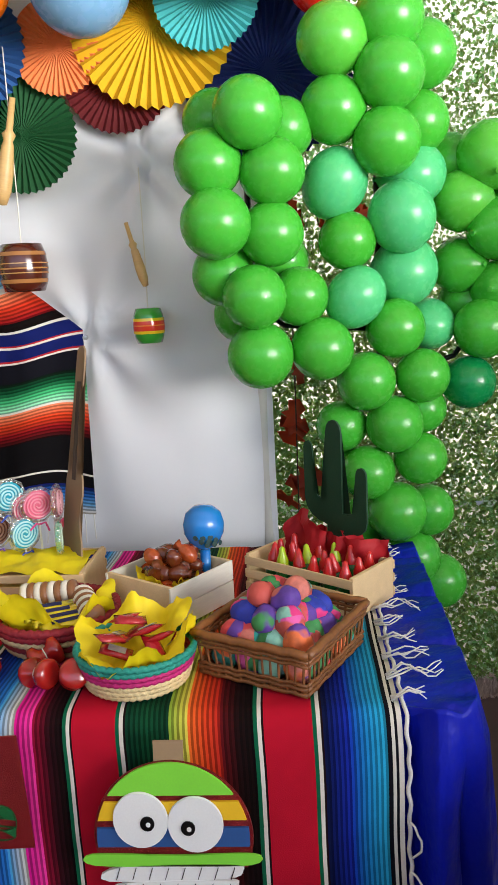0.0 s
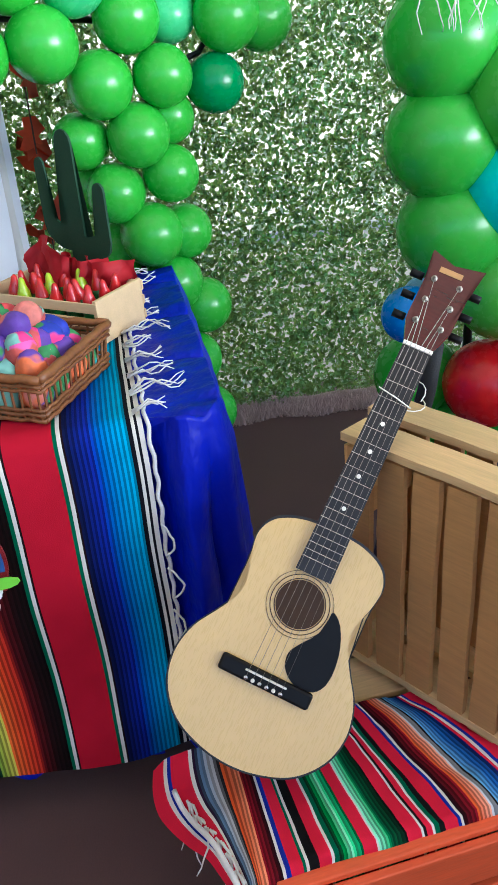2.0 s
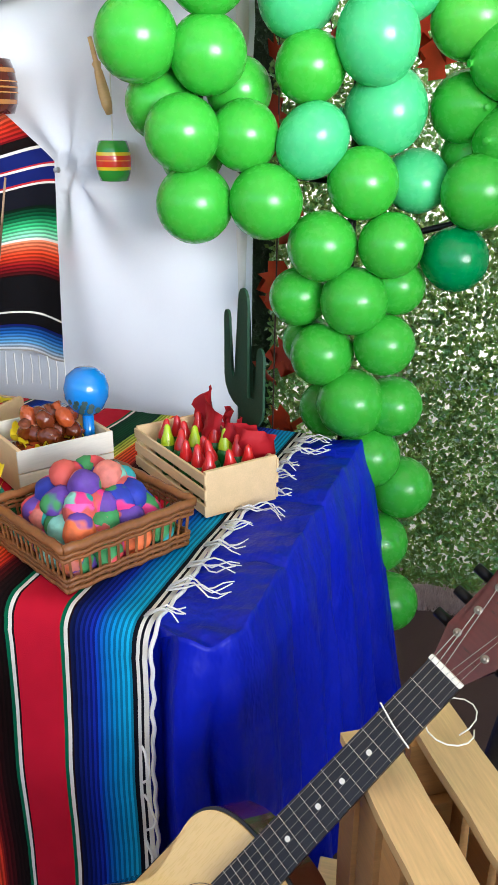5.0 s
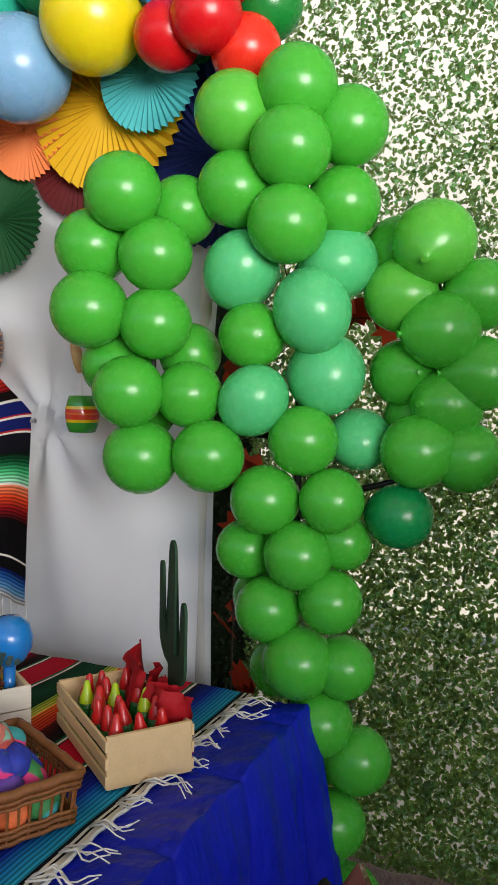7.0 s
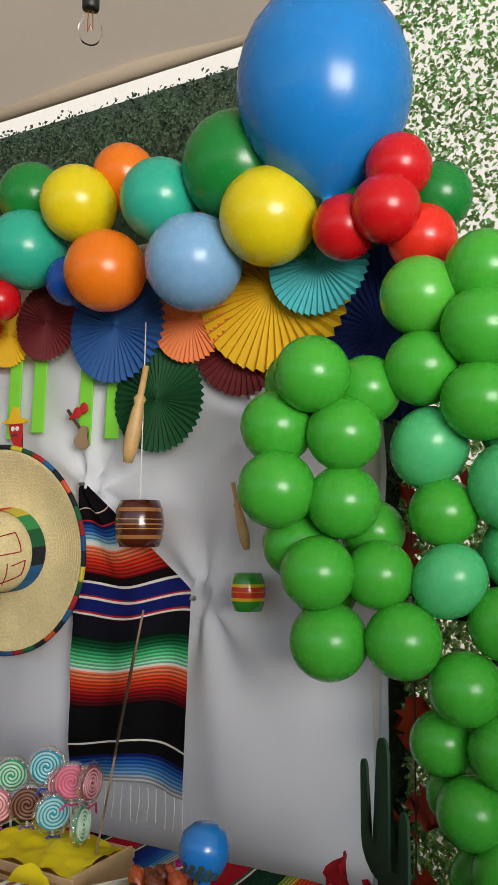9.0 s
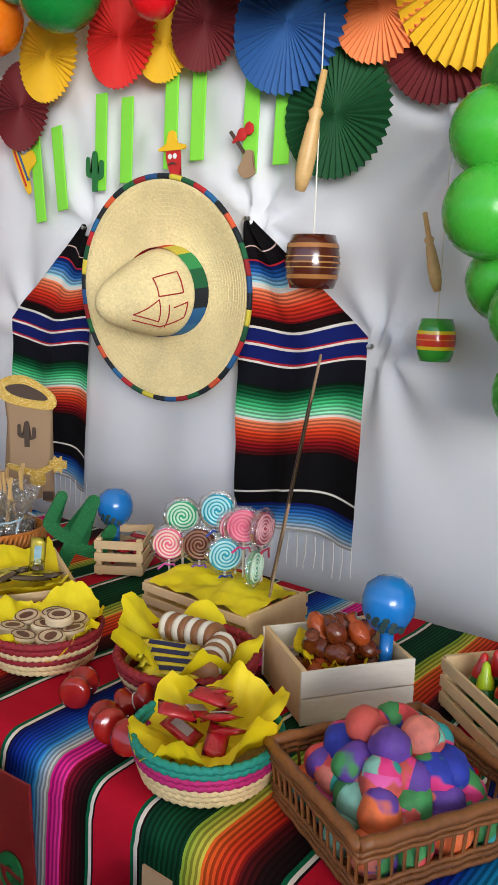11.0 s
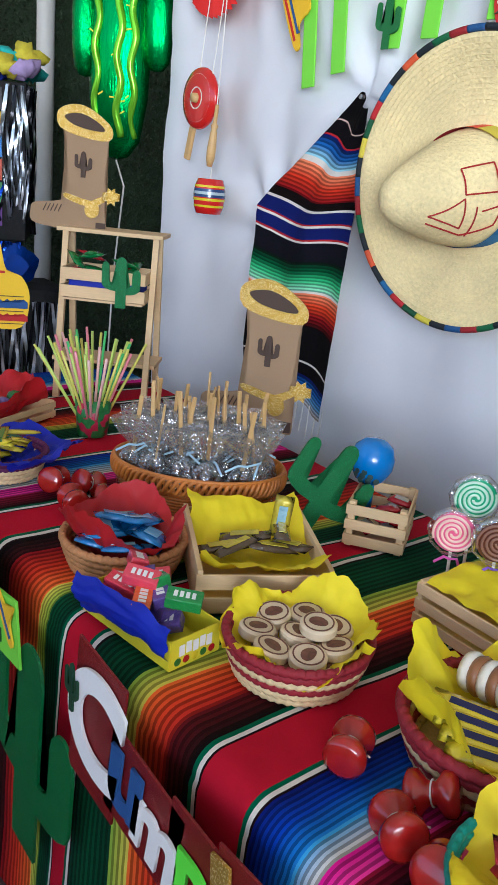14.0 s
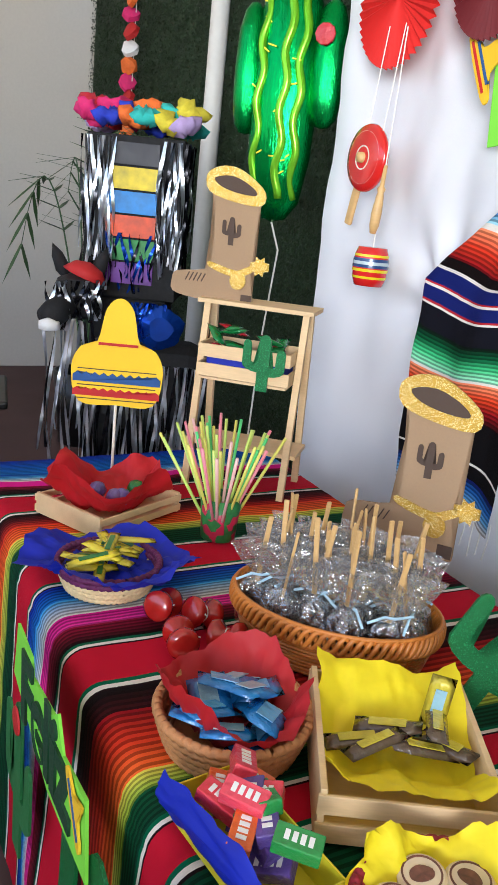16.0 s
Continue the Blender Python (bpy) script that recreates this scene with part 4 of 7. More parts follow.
for i in range(15):
    r = 0.135 + i * 0.0098
    z = np.interp(r, [0.125, 0.15, 0.19, 0.23, 0.265, 0.285], [0.03, 0.018, 0.02, 0.03, 0.042, 0.05])
    part('plait', tube([(r * 0.9 * math.cos(a), r * 0.97 * math.sin(a), z - 0.0004 + 0.0006 * math.sin(a * 40)) for a in np.linspace(0, 2 * math.pi, 81)], 0.0013, 4, close=False), M_STRAW, hat, smooth=True)
bm = lathe([(0.112, 0.0), (0.11, 0.03), (0.102, 0.06), (0.088, 0.095), (0.07, 0.13), (0.055, 0.155), (0.04, 0.172), (0.02, 0.182), (0, 0.184)], 48, wob=0.012)
for v in bm.verts:
    k = v.co.z / 0.184
    v.co.x -= 0.075 * k ** 1.25
    v.co.y -= 0.025 * k
part("crown", bm, M_STRAW, hat, "pointed straw crown", pose(0.015, 0, 0.028), smooth=True)
BAND = ["a81c24", "d8482a", "c8b83c", "2f8c4c", "0f5a34", "101820", "1c5a8c", "2a6a9c", "1c4a7c", "a81c24"]
for i, h in enumerate(BAND):
    a0 = 2.3 - i * 0.44
    seg = [a0 - 0.44 * j / 6 for j in range(7)]
    bm = bmesh.new()
    lo = [bm.verts.new((0.1145 * math.cos(a), 0.1145 * math.sin(a), 0.0)) for a in seg]
    hi = [bm.verts.new((0.1115 * math.cos(a) - 0.012, 0.1115 * math.sin(a) - 0.003, 0.04)) for a in seg]
    for j in range(6):
        bm.faces.new((lo[j], lo[j + 1], hi[j + 1], hi[j]))
    part("band_piece", bm, mat("band_" + h, h, 0.8, var=0.15, scale=400, bump=0.3), hat, at=pose(0.015, 0, 0.029), smooth=True)
EDGE = ["1c4a7c", "8c1a20", "0f5a34", "101820", "c8502a", "101820", "1c5a8c", "a81c24", "0f4a2c", "c8b83c", "101820"]
for i in range(44):
    seg = [2 * math.pi * (i + j / 6) / 44 for j in range(7)]
    part("edge_binding", tube([(0.288 * 0.9 * math.cos(a), 0.288 * 0.97 * math.sin(a), 0.048) for a in seg], 0.007, 7), bpy.data.materials.get("band_" + EDGE[i % 11]) or mat("band_" + EDGE[i % 11], EDGE[i % 11], 0.8), hat, smooth=True)
M_REDTHREAD = mat("red_thread", "9c1c1c", 0.8, var=0.1)
def on_crown(k, deg):
    """A place on the crown at a share of its height and a bearing."""
    r = float(np.interp(k * 0.184, [0, 0.03, 0.06, 0.095, 0.13, 0.155, 0.172], [0.112, 0.11, 0.102, 0.088, 0.07, 0.055, 0.04])) * 1.03
    a = radians(deg)
    return (0.015 - 0.075 * k ** 1.25 + r * math.cos(a), -0.025 * k + r * math.sin(a), 0.028 + 0.184 * k + 0.001)


for loop in ([(0.35, 5), (0.35, 35), (0.6, 38), (0.6, 5), (0.35, 5)], [(0.82, -30), (0.6, 0), (0.55, -40), (0.82, -30)], [(0.8, -45), (0.5, -50), (0.3, -30), (0.3, -8), (0.45, -15)], [(0.45, -50), (0.5, -10)]):
    fine = [on_crown(a[0] + (b[0] - a[0]) * q / 6, a[1] + (b[1] - a[1]) * q / 6) for a, b in zip(loop, loop[1:]) for q in range(7)]
    part("stitching", tube(fine, 0.0016, 5), M_REDTHREAD, hat)


def balero(x, y, z, r, h, rings, base, stick_at, lean, label, group="baleros"):
    """A cup-and-ball toy: a painted barrel on a cord with its turned stick."""
    b = thing("balero_toy", label, "cup-and-ball toy", pose(x, y, z), group)
    prof = [(0, h / 2), (r * 0.55, h / 2), (r * 0.8, h * 0.49), (r * 0.93, h * 0.3), (r, 0.0), (r * 0.93, -h * 0.3), (r * 0.8, -h * 0.49), (r * 0.55, -h / 2), (0, -h / 2)]
    bar = part("barrel", lathe(prof, 36), base, b, "painted wooden barrel", smooth=True)
    for z0, z1, h_ in rings:
        rr = lambda q: r * (1 - 0.07 * (q / (0.3 * h)) ** 2) * 1.006
        zs = np.linspace(z0 * h, z1 * h, 5)
        part("painted_band", lathe([(rr(q), q) for q in zs], 36), bpy.data.materials.get("lacquer_" + h_) or mat("lacquer_" + h_, h_, 0.22, var=0.08, coat=0.4, bump=0.02), bar, smooth=True)
    part("cord", tube([(0, 0, h / 2), (0.002, 0.0, h / 2 + 0.1), (0.0, 0.01, h / 2 + stick_at + 0.2)], 0.0016, 5), M_CORD, b)
    if lean is not None:
        st = [(0.0, 0.09), (0.006, 0.09), (0.007, 0.03), (0.0135, 0.022), (0.009, 0.01), (0.012, 0.0), (0.016, -0.05), (0.015, -0.085), (0.009, -0.11), (0, -0.112)]
        k = lean[3] if len(lean) > 3 else 1.0
        part("stick", lathe([(p * k, q * k) for p, q in st], 20), M_WOODP, b, "turned pale wooden stick", pose(lean[0], -0.01, h / 2 + lean[1], 0, lean[2], 0), smooth=True)
    return b


M_BARR = mat("barrel_dark_lacquer", "4a1c10", 0.2, var=0.2, scale=30, coat=0.5, bump=0.02)
M_BARG = mat("barrel_green_lacquer", "2f8a2c", 0.2, var=0.1, coat=0.5, bump=0.02)
M_BARR2 = mat("barrel_red_lacquer", "c8201c", 0.2, var=0.1, coat=0.5, bump=0.02)
balero(-0.548, 2.225, 1.468, 0.062, 0.118, ((0.25, 0.33, "a06c3c"), (-0.03, 0.0, "a87440"), (-0.32, -0.24, "a06c3c"), (0.08, 0.1, "b88850"), (-0.12, -0.1, "b88850")), M_BARR, 0.26, (-0.005, 0.23, 12, 1.25), "dark lacquered wooden balero barrel hung on a cord")
balero(-0.243, 2.235, 1.31, 0.04, 0.088, ((0.14, 0.22, "d8b81c"), (-0.14, 0.14, "c8301c"), (0.0, 0.03, "d8782c"), (-0.22, -0.14, "d8b81c")), M_BARG, 0.14, (-0.02, 0.14, -14, 0.8), "green, yellow and red balero barrel with its stick")
balero(-1.885, 2.225, 1.308, 0.045, 0.095, ((0.26, 0.32, "d8c81c"), (-0.02, 0.22, "26406c"), (0.06, 0.14, "a8b8c0"), (-0.12, -0.05, "d8c81c"), (-0.3, -0.24, "d8c81c")), M_BARR2, 0.3, (0.012, 0.12, 6, 0.8), "red balero barrel with blue and yellow rings")
tromp = thing("wooden_noisemaker", "red wooden disc rattle with pale handle hung on cord", "toy", pose(-1.97, 2.23, 1.565))
part("disc", lathe([(0, 0.016), (0.06, 0.014), (0.078, 0.008), (0.082, 0), (0.078, -0.008), (0, -0.012)], 40), M_BARR2, tromp, "red lacquered disc", pose(0, 0, 0, 90), smooth=True)
for r in (0.026, 0.028, 0.062):
    part("ring", lathe([(r, 0), (r, 0.001), (r + 0.0013, 0.001), (r + 0.0013, 0)], 40), M_IVORY, tromp, at=pose(0, -0.0155 + 0.0035 * (r > 0.05), 0, 90))
part("hub", lathe([(0, 0.022), (0.012, 0.02), (0.014, 0.0)], 16), M_WOODP, tromp, at=pose(0, -0.008, 0, 90), smooth=True)
part("handle", box(0.024, 0.012, 0.1, (0, 0, 0), 0.004), M_WOODP, tromp, "pale wooden handle", pose(-0.05, 0.008, -0.115, 0, 14, 0))
for x in (-0.015, 0.05):
    part("cord", tube([(x, 0, 0.06), (x + 0.02, 0.01, 0.3)], 0.0015, 5), M_CORD, tromp)

# four lime foam name plates and their little cut-outs
for x, z, w, h in ((-1.55, 1.74, 0.15, 0.28), (-1.265, 1.80, 0.15, 0.26), (-1.0, 1.835, 0.14, 0.25), (-0.735, 1.805, 0.14, 0.25)):
    plate = thing("letter_plate", "lime green foam bars pinned to the backdrop", "letter plate", pose(x, 2.288, z, 0, -6 if x < -1.4 else 2, 0), "name plates")
    for q in (-1, 1):
        part("bar", box(0.046, 0.005, h * (1.0 if q < 0 else 0.86), (q * (w / 2 - 0.023), 0, 0), 0.002), M_LIME, plate)


def saguaro(h, w, stem=0.135, limb=0.105):
    """The outline of a cactus with two raised arms, tips rounded."""
    a, st, arm = w / 2, stem * w, limb * w

    def tip(x0, x1, z):
        c, r = (x0 + x1) / 2, (x1 - x0) / 2
        return [(c + r * math.cos(t), z + abs(r) * 1.2 * math.sin(t)) for t in np.linspace(0, math.pi, 7)]

    def bow(x0, z0, x1, z1):
        return [(x0 + (x1 - x0) * math.sin(t), z1 + (z0 - z1) * math.cos(t)) for t in np.linspace(0, math.pi / 2, 5)]

    right = bow(st, 0.27 * h, a, 0.40 * h) + tip(a - 2 * arm, a, 0.68 * h) + bow(st, 0.42 * h, a - 2 * arm, 0.47 * h)[::-1]
    left = bow(-st, 0.48 * h, -(a - 1.8 * arm), 0.54 * h) + tip(-a, -(a - 1.8 * arm), 0.80 * h) + bow(-st, 0.33 * h, -a, 0.47 * h)[::-1]
    return [(-st, 0), (st, 0)] + right + tip(-st, st, h - 1.2 * st) + left


M_CARDGREEN = mat("green_card", "1f6a34", 0.7, var=0.1, scale=200)
M_FELT = mat("dark_green_foam", "07381f", 0.7, var=0.08, scale=300, coarse=8, bump=0.15)
M_YELF = mat("yellow_foam", "e8b81c", 0.7, var=0.06, scale=300, bump=0.1)
M_REDF = mat("red_foam", "b82020", 0.7, var=0.08, scale=300, bump=0.1)
M_BLUF = mat("blue_foam", "24508c", 0.7, var=0.08, scale=300, bump=0.1)
M_TAN = mat("tan_foam", "9c8062", 0.8, var=0.07, scale=250, coarse=6, bump=0.12)
M_DKBR = mat("dark_brown_foam", "4a3a30", 0.8, var=0.1, scale=250, bump=0.1)
M_GOLD = mat("gold_glitter", "c8a03c", 0.35, 0.6, var=0.4, scale=500, bump=0.9, fleck=(rgb("f4e0a0"), 700, 0.2))
M_WHITEF = mat("white_foam", "e6e6e4", 0.7, var=0.04, scale=300, bump=0.08)
M_GLITGREEN = mat("green_glitter", "0c6a34", 0.4, 0.3, var=0.4, scale=500, bump=0.9, fleck=(rgb("3aa868"), 1100, 0.1))
M_GLITRED = mat("red_glitter", "7c1218", 0.4, 0.3, var=0.4, scale=500, bump=0.9, fleck=(rgb("b84038"), 1100, 0.06))
solid("cactus_cutout", card(saguaro(0.11, 0.07), 0.005), M_CARDGREEN, "small dark green cactus cut-out pinned beside the hat", "cut-out", pose(-1.335, 2.28, 1.67))
pep = thing("chili_cutout", "small red chili pepper cut-out with a yellow hat", "cut-out", pose(-1.03, 2.278, 1.70))
part("pepper", card(smooth_loop([(-0.022, 0.06), (0.02, 0.06), (0.026, 0.03), (0.024, -0.005), (0.036, -0.04), (0.03, -0.042), (0.004, -0.02), (-0.018, 0.02)], 3), 0.005), M_REDF, pep)
part("hat", card(smooth_loop([(-0.045, 0.062), (-0.04, 0.055), (0.04, 0.055), (0.045, 0.066), (0.02, 0.072), (0.01, 0.1), (-0.01, 0.1), (-0.02, 0.072)], 3), 0.006, y=-0.004), M_YELF, pep)
for x in (-0.007, 0.01):
    part("eye", lathe([(0, 0.002), (0.007, 0.001), (0.007, 0)], 14), M_WHITEF, pep, at=pose(x, -0.004, 0.04, 90))
part("moustache", card(smooth_loop([(-0.016, 0.018), (0, 0.026), (0.018, 0.018), (0.0, 0.021)], 3), 0.003, y=-0.005), M_DKBR, pep)
mar = thing("maraca_cutout", "small brown guitar and red maraca cut-out", "cut-out", pose(-0.79, 2.278, 1.72))
part("guitar_body", card(smooth_loop([(0.0, -0.05), (0.03, -0.04), (0.024, -0.01), (0.022, 0.012), (0.0, 0.014), (-0.01, -0.008), (-0.022, -0.03)], 3), 0.005), M_TAN, mar)
part("guitar_neck", box(0.008, 0.005, 0.07, (0, 0, 0)), M_DKBR, mar, at=pose(-0.024, -0.002, 0.035, 0, -40, 0))
for x, z in ((0.01, 0.062), (-0.012, 0.05)):
    part("maraca", lathe([(0, 0.018), (0.014, 0.012), (0.016, 0.0), (0.008, -0.012), (0.003, -0.03), (0, -0.03)], 12), M_REDF, mar, at=pose(x, -0.004, z, 0, 60, 0) @ Matrix.Diagonal((1, 0.25, 1, 1)), smooth=True)
hc = thing("hat_cutout", "small yellow sombrero cut-out with zigzag trim", "cut-out", pose(-1.66, 2.278, 1.76, 0, 62, 0))
part("hat", card(smooth_loop([(-0.07, -0.02), (0.07, -0.02), (0.08, 0.0), (0.03, 0.015), (0.02, 0.06), (-0.02, 0.06), (-0.03, 0.015), (-0.08, 0.0)], 3), 0.005), M_YELF, hc)
for z, m_ in ((-0.01, M_REDF), (0.006, M_BLUF)):
    part("trim", box(0.12 if z < 0 else 0.1, 0.006, 0.006, (0, -0.002, z)), m_, hc)
for x, z in ((-0.78, 1.575), (-0.42, 1.285), (-1.38, 1.572)):
    solid("push_pin", lathe([(0, 0.016), (0.006, 0.015), (0.004, 0.008), (0.007, 0.003), (0.001, 0), (0, -0.008)], 12), M_TINPIN, "clear push pin holding the cloth", "pin", pose(x, 2.285, z, 90))
# leaf garland down the right edge of the backdrop
vine = thing("leaf_garland", "string of red and orange autumn leaves hanging beside the backdrop", "leaf garland")
M_MAPLE = see_through(mat("red_leaf", "c8401c", 0.6, var=0.35, scale=30, bump=0.2, rand=0.35), 0.25, (0.6, 0.15, 0.05, 1))
leaf = mesh_of("leaf", card([(0.045 * math.cos(a) * (1 if i % 2 else 0.5), 0.045 * math.sin(a) * (1 if i % 2 else 0.5)) for i, a in enumerate(np.linspace(0, 2 * math.pi, 15)[:-1])], 0.001))
leaf.materials.append(M_MAPLE)
for i in range(27):
    z = 0.45 + (i // 3) * 0.18 + 0.03 * (i % 3)
    part("leaf", leaf, None, vine, at=pose(0.115 + RF.uniform(-.03, .035), 2.36 + RF.uniform(-.03, .03), z, RF.uniform(-50, 50), RF.uniform(0, 360), RF.uniform(-50, 50)))
for i in range(13):
    part("leaf", leaf, None, vine, at=pose(0.2 + i * 0.024 + RF.uniform(-.02, .02), 2.5 + RF.uniform(-.03, .03), 1.55 + 0.0 * i + RF.uniform(-.04, .04), RF.uniform(-50, 50), RF.uniform(0, 360), RF.uniform(-50, 50)))
part("stem", tube([(0.115, 2.33, 0.4), (0.12, 2.335, 1.2), (0.115, 2.33, 2.05), (0.2, 2.5, 1.55), (0.52, 2.5, 1.55)], 0.002, 5), M_DKBR, vine)

# ---- goods on the table ----
TOP = TZ + 0.0105
M_BOX = mat("pale_balsa", "d8b98c", 0.65, var=0.1, scale=50, coarse=5, stretch=(1, 8, 8), bump=0.15, rand=0.08)
M_WHITEBOX = mat("whitewashed_wood", "ddd6c8", 0.65, var=0.08, scale=50, coarse=6, stretch=(1, 8, 8), bump=0.2)
M_WICKER = mat("brown_wicker", "7a4a24", 0.5, var=0.35, scale=120, coarse=14, bump=0.3, rand=0.15)
M_WICKERO = mat("orange_wicker", "b8702c", 0.45, var=0.25, scale=120, coarse=14, bump=0.2, rand=0.1)
M_PALM = mat("woven_palm", "d8c090", 0.7, var=0.25, scale=160, coarse=16, bump=0.8)
M_PALMRED = mat("red_woven_palm", "8c1c28", 0.7, var=0.25, scale=160, coarse=16, bump=0.8)
M_PALMTEAL = mat("teal_woven_palm", "1f8c7c", 0.7, var=0.25, scale=160, coarse=16, bump=0.8)
M_PALMPINK = mat("magenta_woven_palm", "b8206c", 0.7, var=0.25, scale=160, coarse=16, bump=0.8)
M_PALMPURP = mat("purple_woven_palm", "5c1c4c", 0.7, var=0.25, scale=160, coarse=16, bump=0.8)
M_PALMOR = mat("tan_woven_palm", "b88050", 0.7, var=0.25, scale=160, coarse=16, bump=0.8)


def tissue(h):
    m = bpy.data.materials.get("tissue_" + h)
    return m or see_through(mat("tissue_" + h, h, 0.6, var=0.08, scale=60, coarse=10, bump=0.25), 0.2, rgb(h))


def cellophane(name, share, rough):
    """Thin clear film: mostly see-through, with sharp crinkled gloss."""
    m = bpy.data.materials.new(name)
    m.use_nodes = True
    n, l = m.node_tree.nodes, m.node_tree.links
    tr, gl, mix, nz, bp, tc = [n.new("ShaderNode" + k) for k in ("BsdfTransparent", "BsdfGlossy", "MixShader", "TexNoise", "Bump", "TexCoord")]
    gl.inputs["Roughness"].default_value, mix.inputs[0].default_value = rough, share
    nz.inputs["Scale"].default_value, bp.inputs["Strength"].default_value, bp.inputs["Distance"].default_value = 90, 1.0, 0.01
    l.new(tc.outputs["Object"], nz.inputs[0]), l.new(nz.outputs[0], bp.inputs["Height"]), l.new(bp.outputs[0], gl.inputs["Normal"])
    film, blend = n.new("ShaderNodeBsdfTranslucent"), n.new("ShaderNodeMixShader")
    film.inputs[0].default_value, blend.inputs[0].default_value = (0.9, 0.92, 0.95, 1), 0.22
    l.new(gl.outputs[0], blend.inputs[1]), l.new(film.outputs[0], blend.inputs[2])
    l.new(tr.outputs[0], mix.inputs[1]), l.new(blend.outputs[0], mix.inputs[2]), l.new(mix.outputs[0], n["Material Output"].inputs[0])
    return m


M_CELLO = cellophane("clear_cellophane", 0.46, 0.1)
M_CHOC = mat("chocolate", "2c120a", 0.35, var=0.2, scale=60)
RG = random.Random(12)


def slatted(name, label, x, y, rz, L, Wd, H, rows, material, solid_ends=True):
    """A small slatted box: end boards, rows of slats and a base."""
    c = thing(name, label, "crate", pose(x, y, TOP, 0, 0, rz), "small crates")
    for s in (-1, 1):
        if solid_ends:
            part("end_board", box(0.008, Wd, H, (s * (L / 2 - 0.004), 0, H / 2), 0.001), M_BOX, c)
        else:
            for q in (-1, 1):
                part("corner_post", box(0.012, 0.012, H, (s * (L / 2 - 0.008), q * (Wd / 2 - 0.008), H / 2), 0.001), material, c)
            for i in range(rows):
                part("slat", box(0.004, Wd, H / rows * 0.66, (s * (L / 2), 0, H * (i + 0.5) / rows), 0.001), material, c)
        for i in range(rows):
            part("slat", box(L + 0.004, 0.005, H / rows * (0.95 if material is M_WHITEBOX else 0.66), (0, s * (Wd / 2 + 0.0005), H * (i + 0.5) / rows), 0.001), material, c)
    part("base", box(L - 0.01, Wd - 0.006, 0.005, (0, 0, 0.004)), material, c)
    return c


def crumple(name, label, x, y, z, rx, ry, h, colour, rz=0, points=9, amp=0.5, seed=1, sag=0.02):
    """A crumpled tissue sheet pressed into a bowl, its corners standing up."""
    def at(u, v):
        a = 2 * math.pi * u
        k = v
        peak = 0.5 + 0.5 * math.sin(points * a / 2 + seed) * math.sin(points * a / 3 + 2 * seed)
        f = fbm(math.cos(a) * 2.2 + seed, math.sin(a) * 2.2, k * 2.5)
        r = k * (1 + 0.16 * f)
        zz = -sag + h * max(0, k - 0.55) / 0.45 * (1 - amp + amp * 1.6 * peak) + 0.012 * fbm(math.cos(a) * 5 * k + seed, math.sin(a) * 5 * k, 3)
        return (rx * r * math.cos(a), ry * r * math.sin(a), zz)
    return solid(name, sheet(name, np.linspace(0, 1, 90), np.linspace(0.02, 1.12, 16), at), tissue(colour), label, "tissue paper", pose(x, y, z, 0, 0, rz), "tissue papers")


def basket(label, x, y, r0, r1, h, coils, kx=1.0, rz=0.0):
    """A coiled palm basket; coils: materials from the bottom up."""
    b = thing("palm_basket", label, "basket", pose(x, y, TOP, 0, 0, rz), "palm baskets")
    n = len(coils)
    th = h / n
    part("base", lathe([(0, 0.002), (r0, 0.002), (r0, 0.006), (0, 0.006)], 40), coils[0], b).scale.x = kx
    for i, m_ in enumerate(coils):
        r = r0 + (r1 - r0) * ((i + 0.5) / n) ** 0.8
        pts = [(kx * r * math.cos(a) , r * math.sin(a), th * (i + 0.5) + 0.002 + 0.0014 * math.sin(a * 48 + i * 2)) for a in np.linspace(0, 2 * math.pi, 193)]
        part("coil", tube(pts, th * 0.62, 7, close=False), m_, b, smooth=True)
    return b


def packet(parent_name, label, x, y, z, sx, sy, sz, rot, material, category="candy", group="candies", band=None):
    """A pillow wrapper with crimped ends and a printed panel."""
    p = thing(parent_name, label, category, pose(x, y, z, *rot), group)
    bm = bmesh.new()
    nx, ny = 7, 5
    for s in (1, -1):
        vs_ = [[bm.verts.new((sx * (i / (nx - 1) - 0.5), sy * (j / (ny - 1) - 0.5), s * sz / 2 * (math.sin(math.pi * i / (nx - 1)) ** 0.5) * (math.sin(math.pi * j / (ny - 1)) ** 0.6))) for i in range(nx)] for j in range(ny)]
        for j in range(ny - 1):
            for i in range(nx - 1):
                bm.faces.new((vs_[j][i], vs_[j][i + 1], vs_[j + 1][i + 1], vs_[j + 1][i]))
    bmesh.ops.remove_doubles(bm, verts=bm.verts[:], dist=0.0002)
    part("wrapper", bm, material, p, smooth=True)
    if band:
        part("printed_panel", box(sx * 0.55, sy * 0.45, 0.0012, (0, 0, sz / 2 + 0.0004)), band, p)
    return p


def foil_mat(name, h, rough=0.22, metal=0.15):
    return bpy.data.materials.get(name) or mat(name, h, rough, metal, var=0.12, scale=50, coarse=12, bump=1.0, coat=0.4, depth=0.007)


# egg basket with papered eggs
eb = thing("wicker_tray", "rectangular brown wicker basket heaped with decorated eggs", "basket", pose(0.088, 1.497, TOP, 0, 0, 63))
EL, EW, EH = 0.235, 0.215, 0.078
def ring_pts(L, Wd, z):
    return [(sx * L / 2, sy * Wd / 2, z) for sx, sy in ((-1, -1), (1, -1), (1, 1), (-1, 1), (-1, -1))]
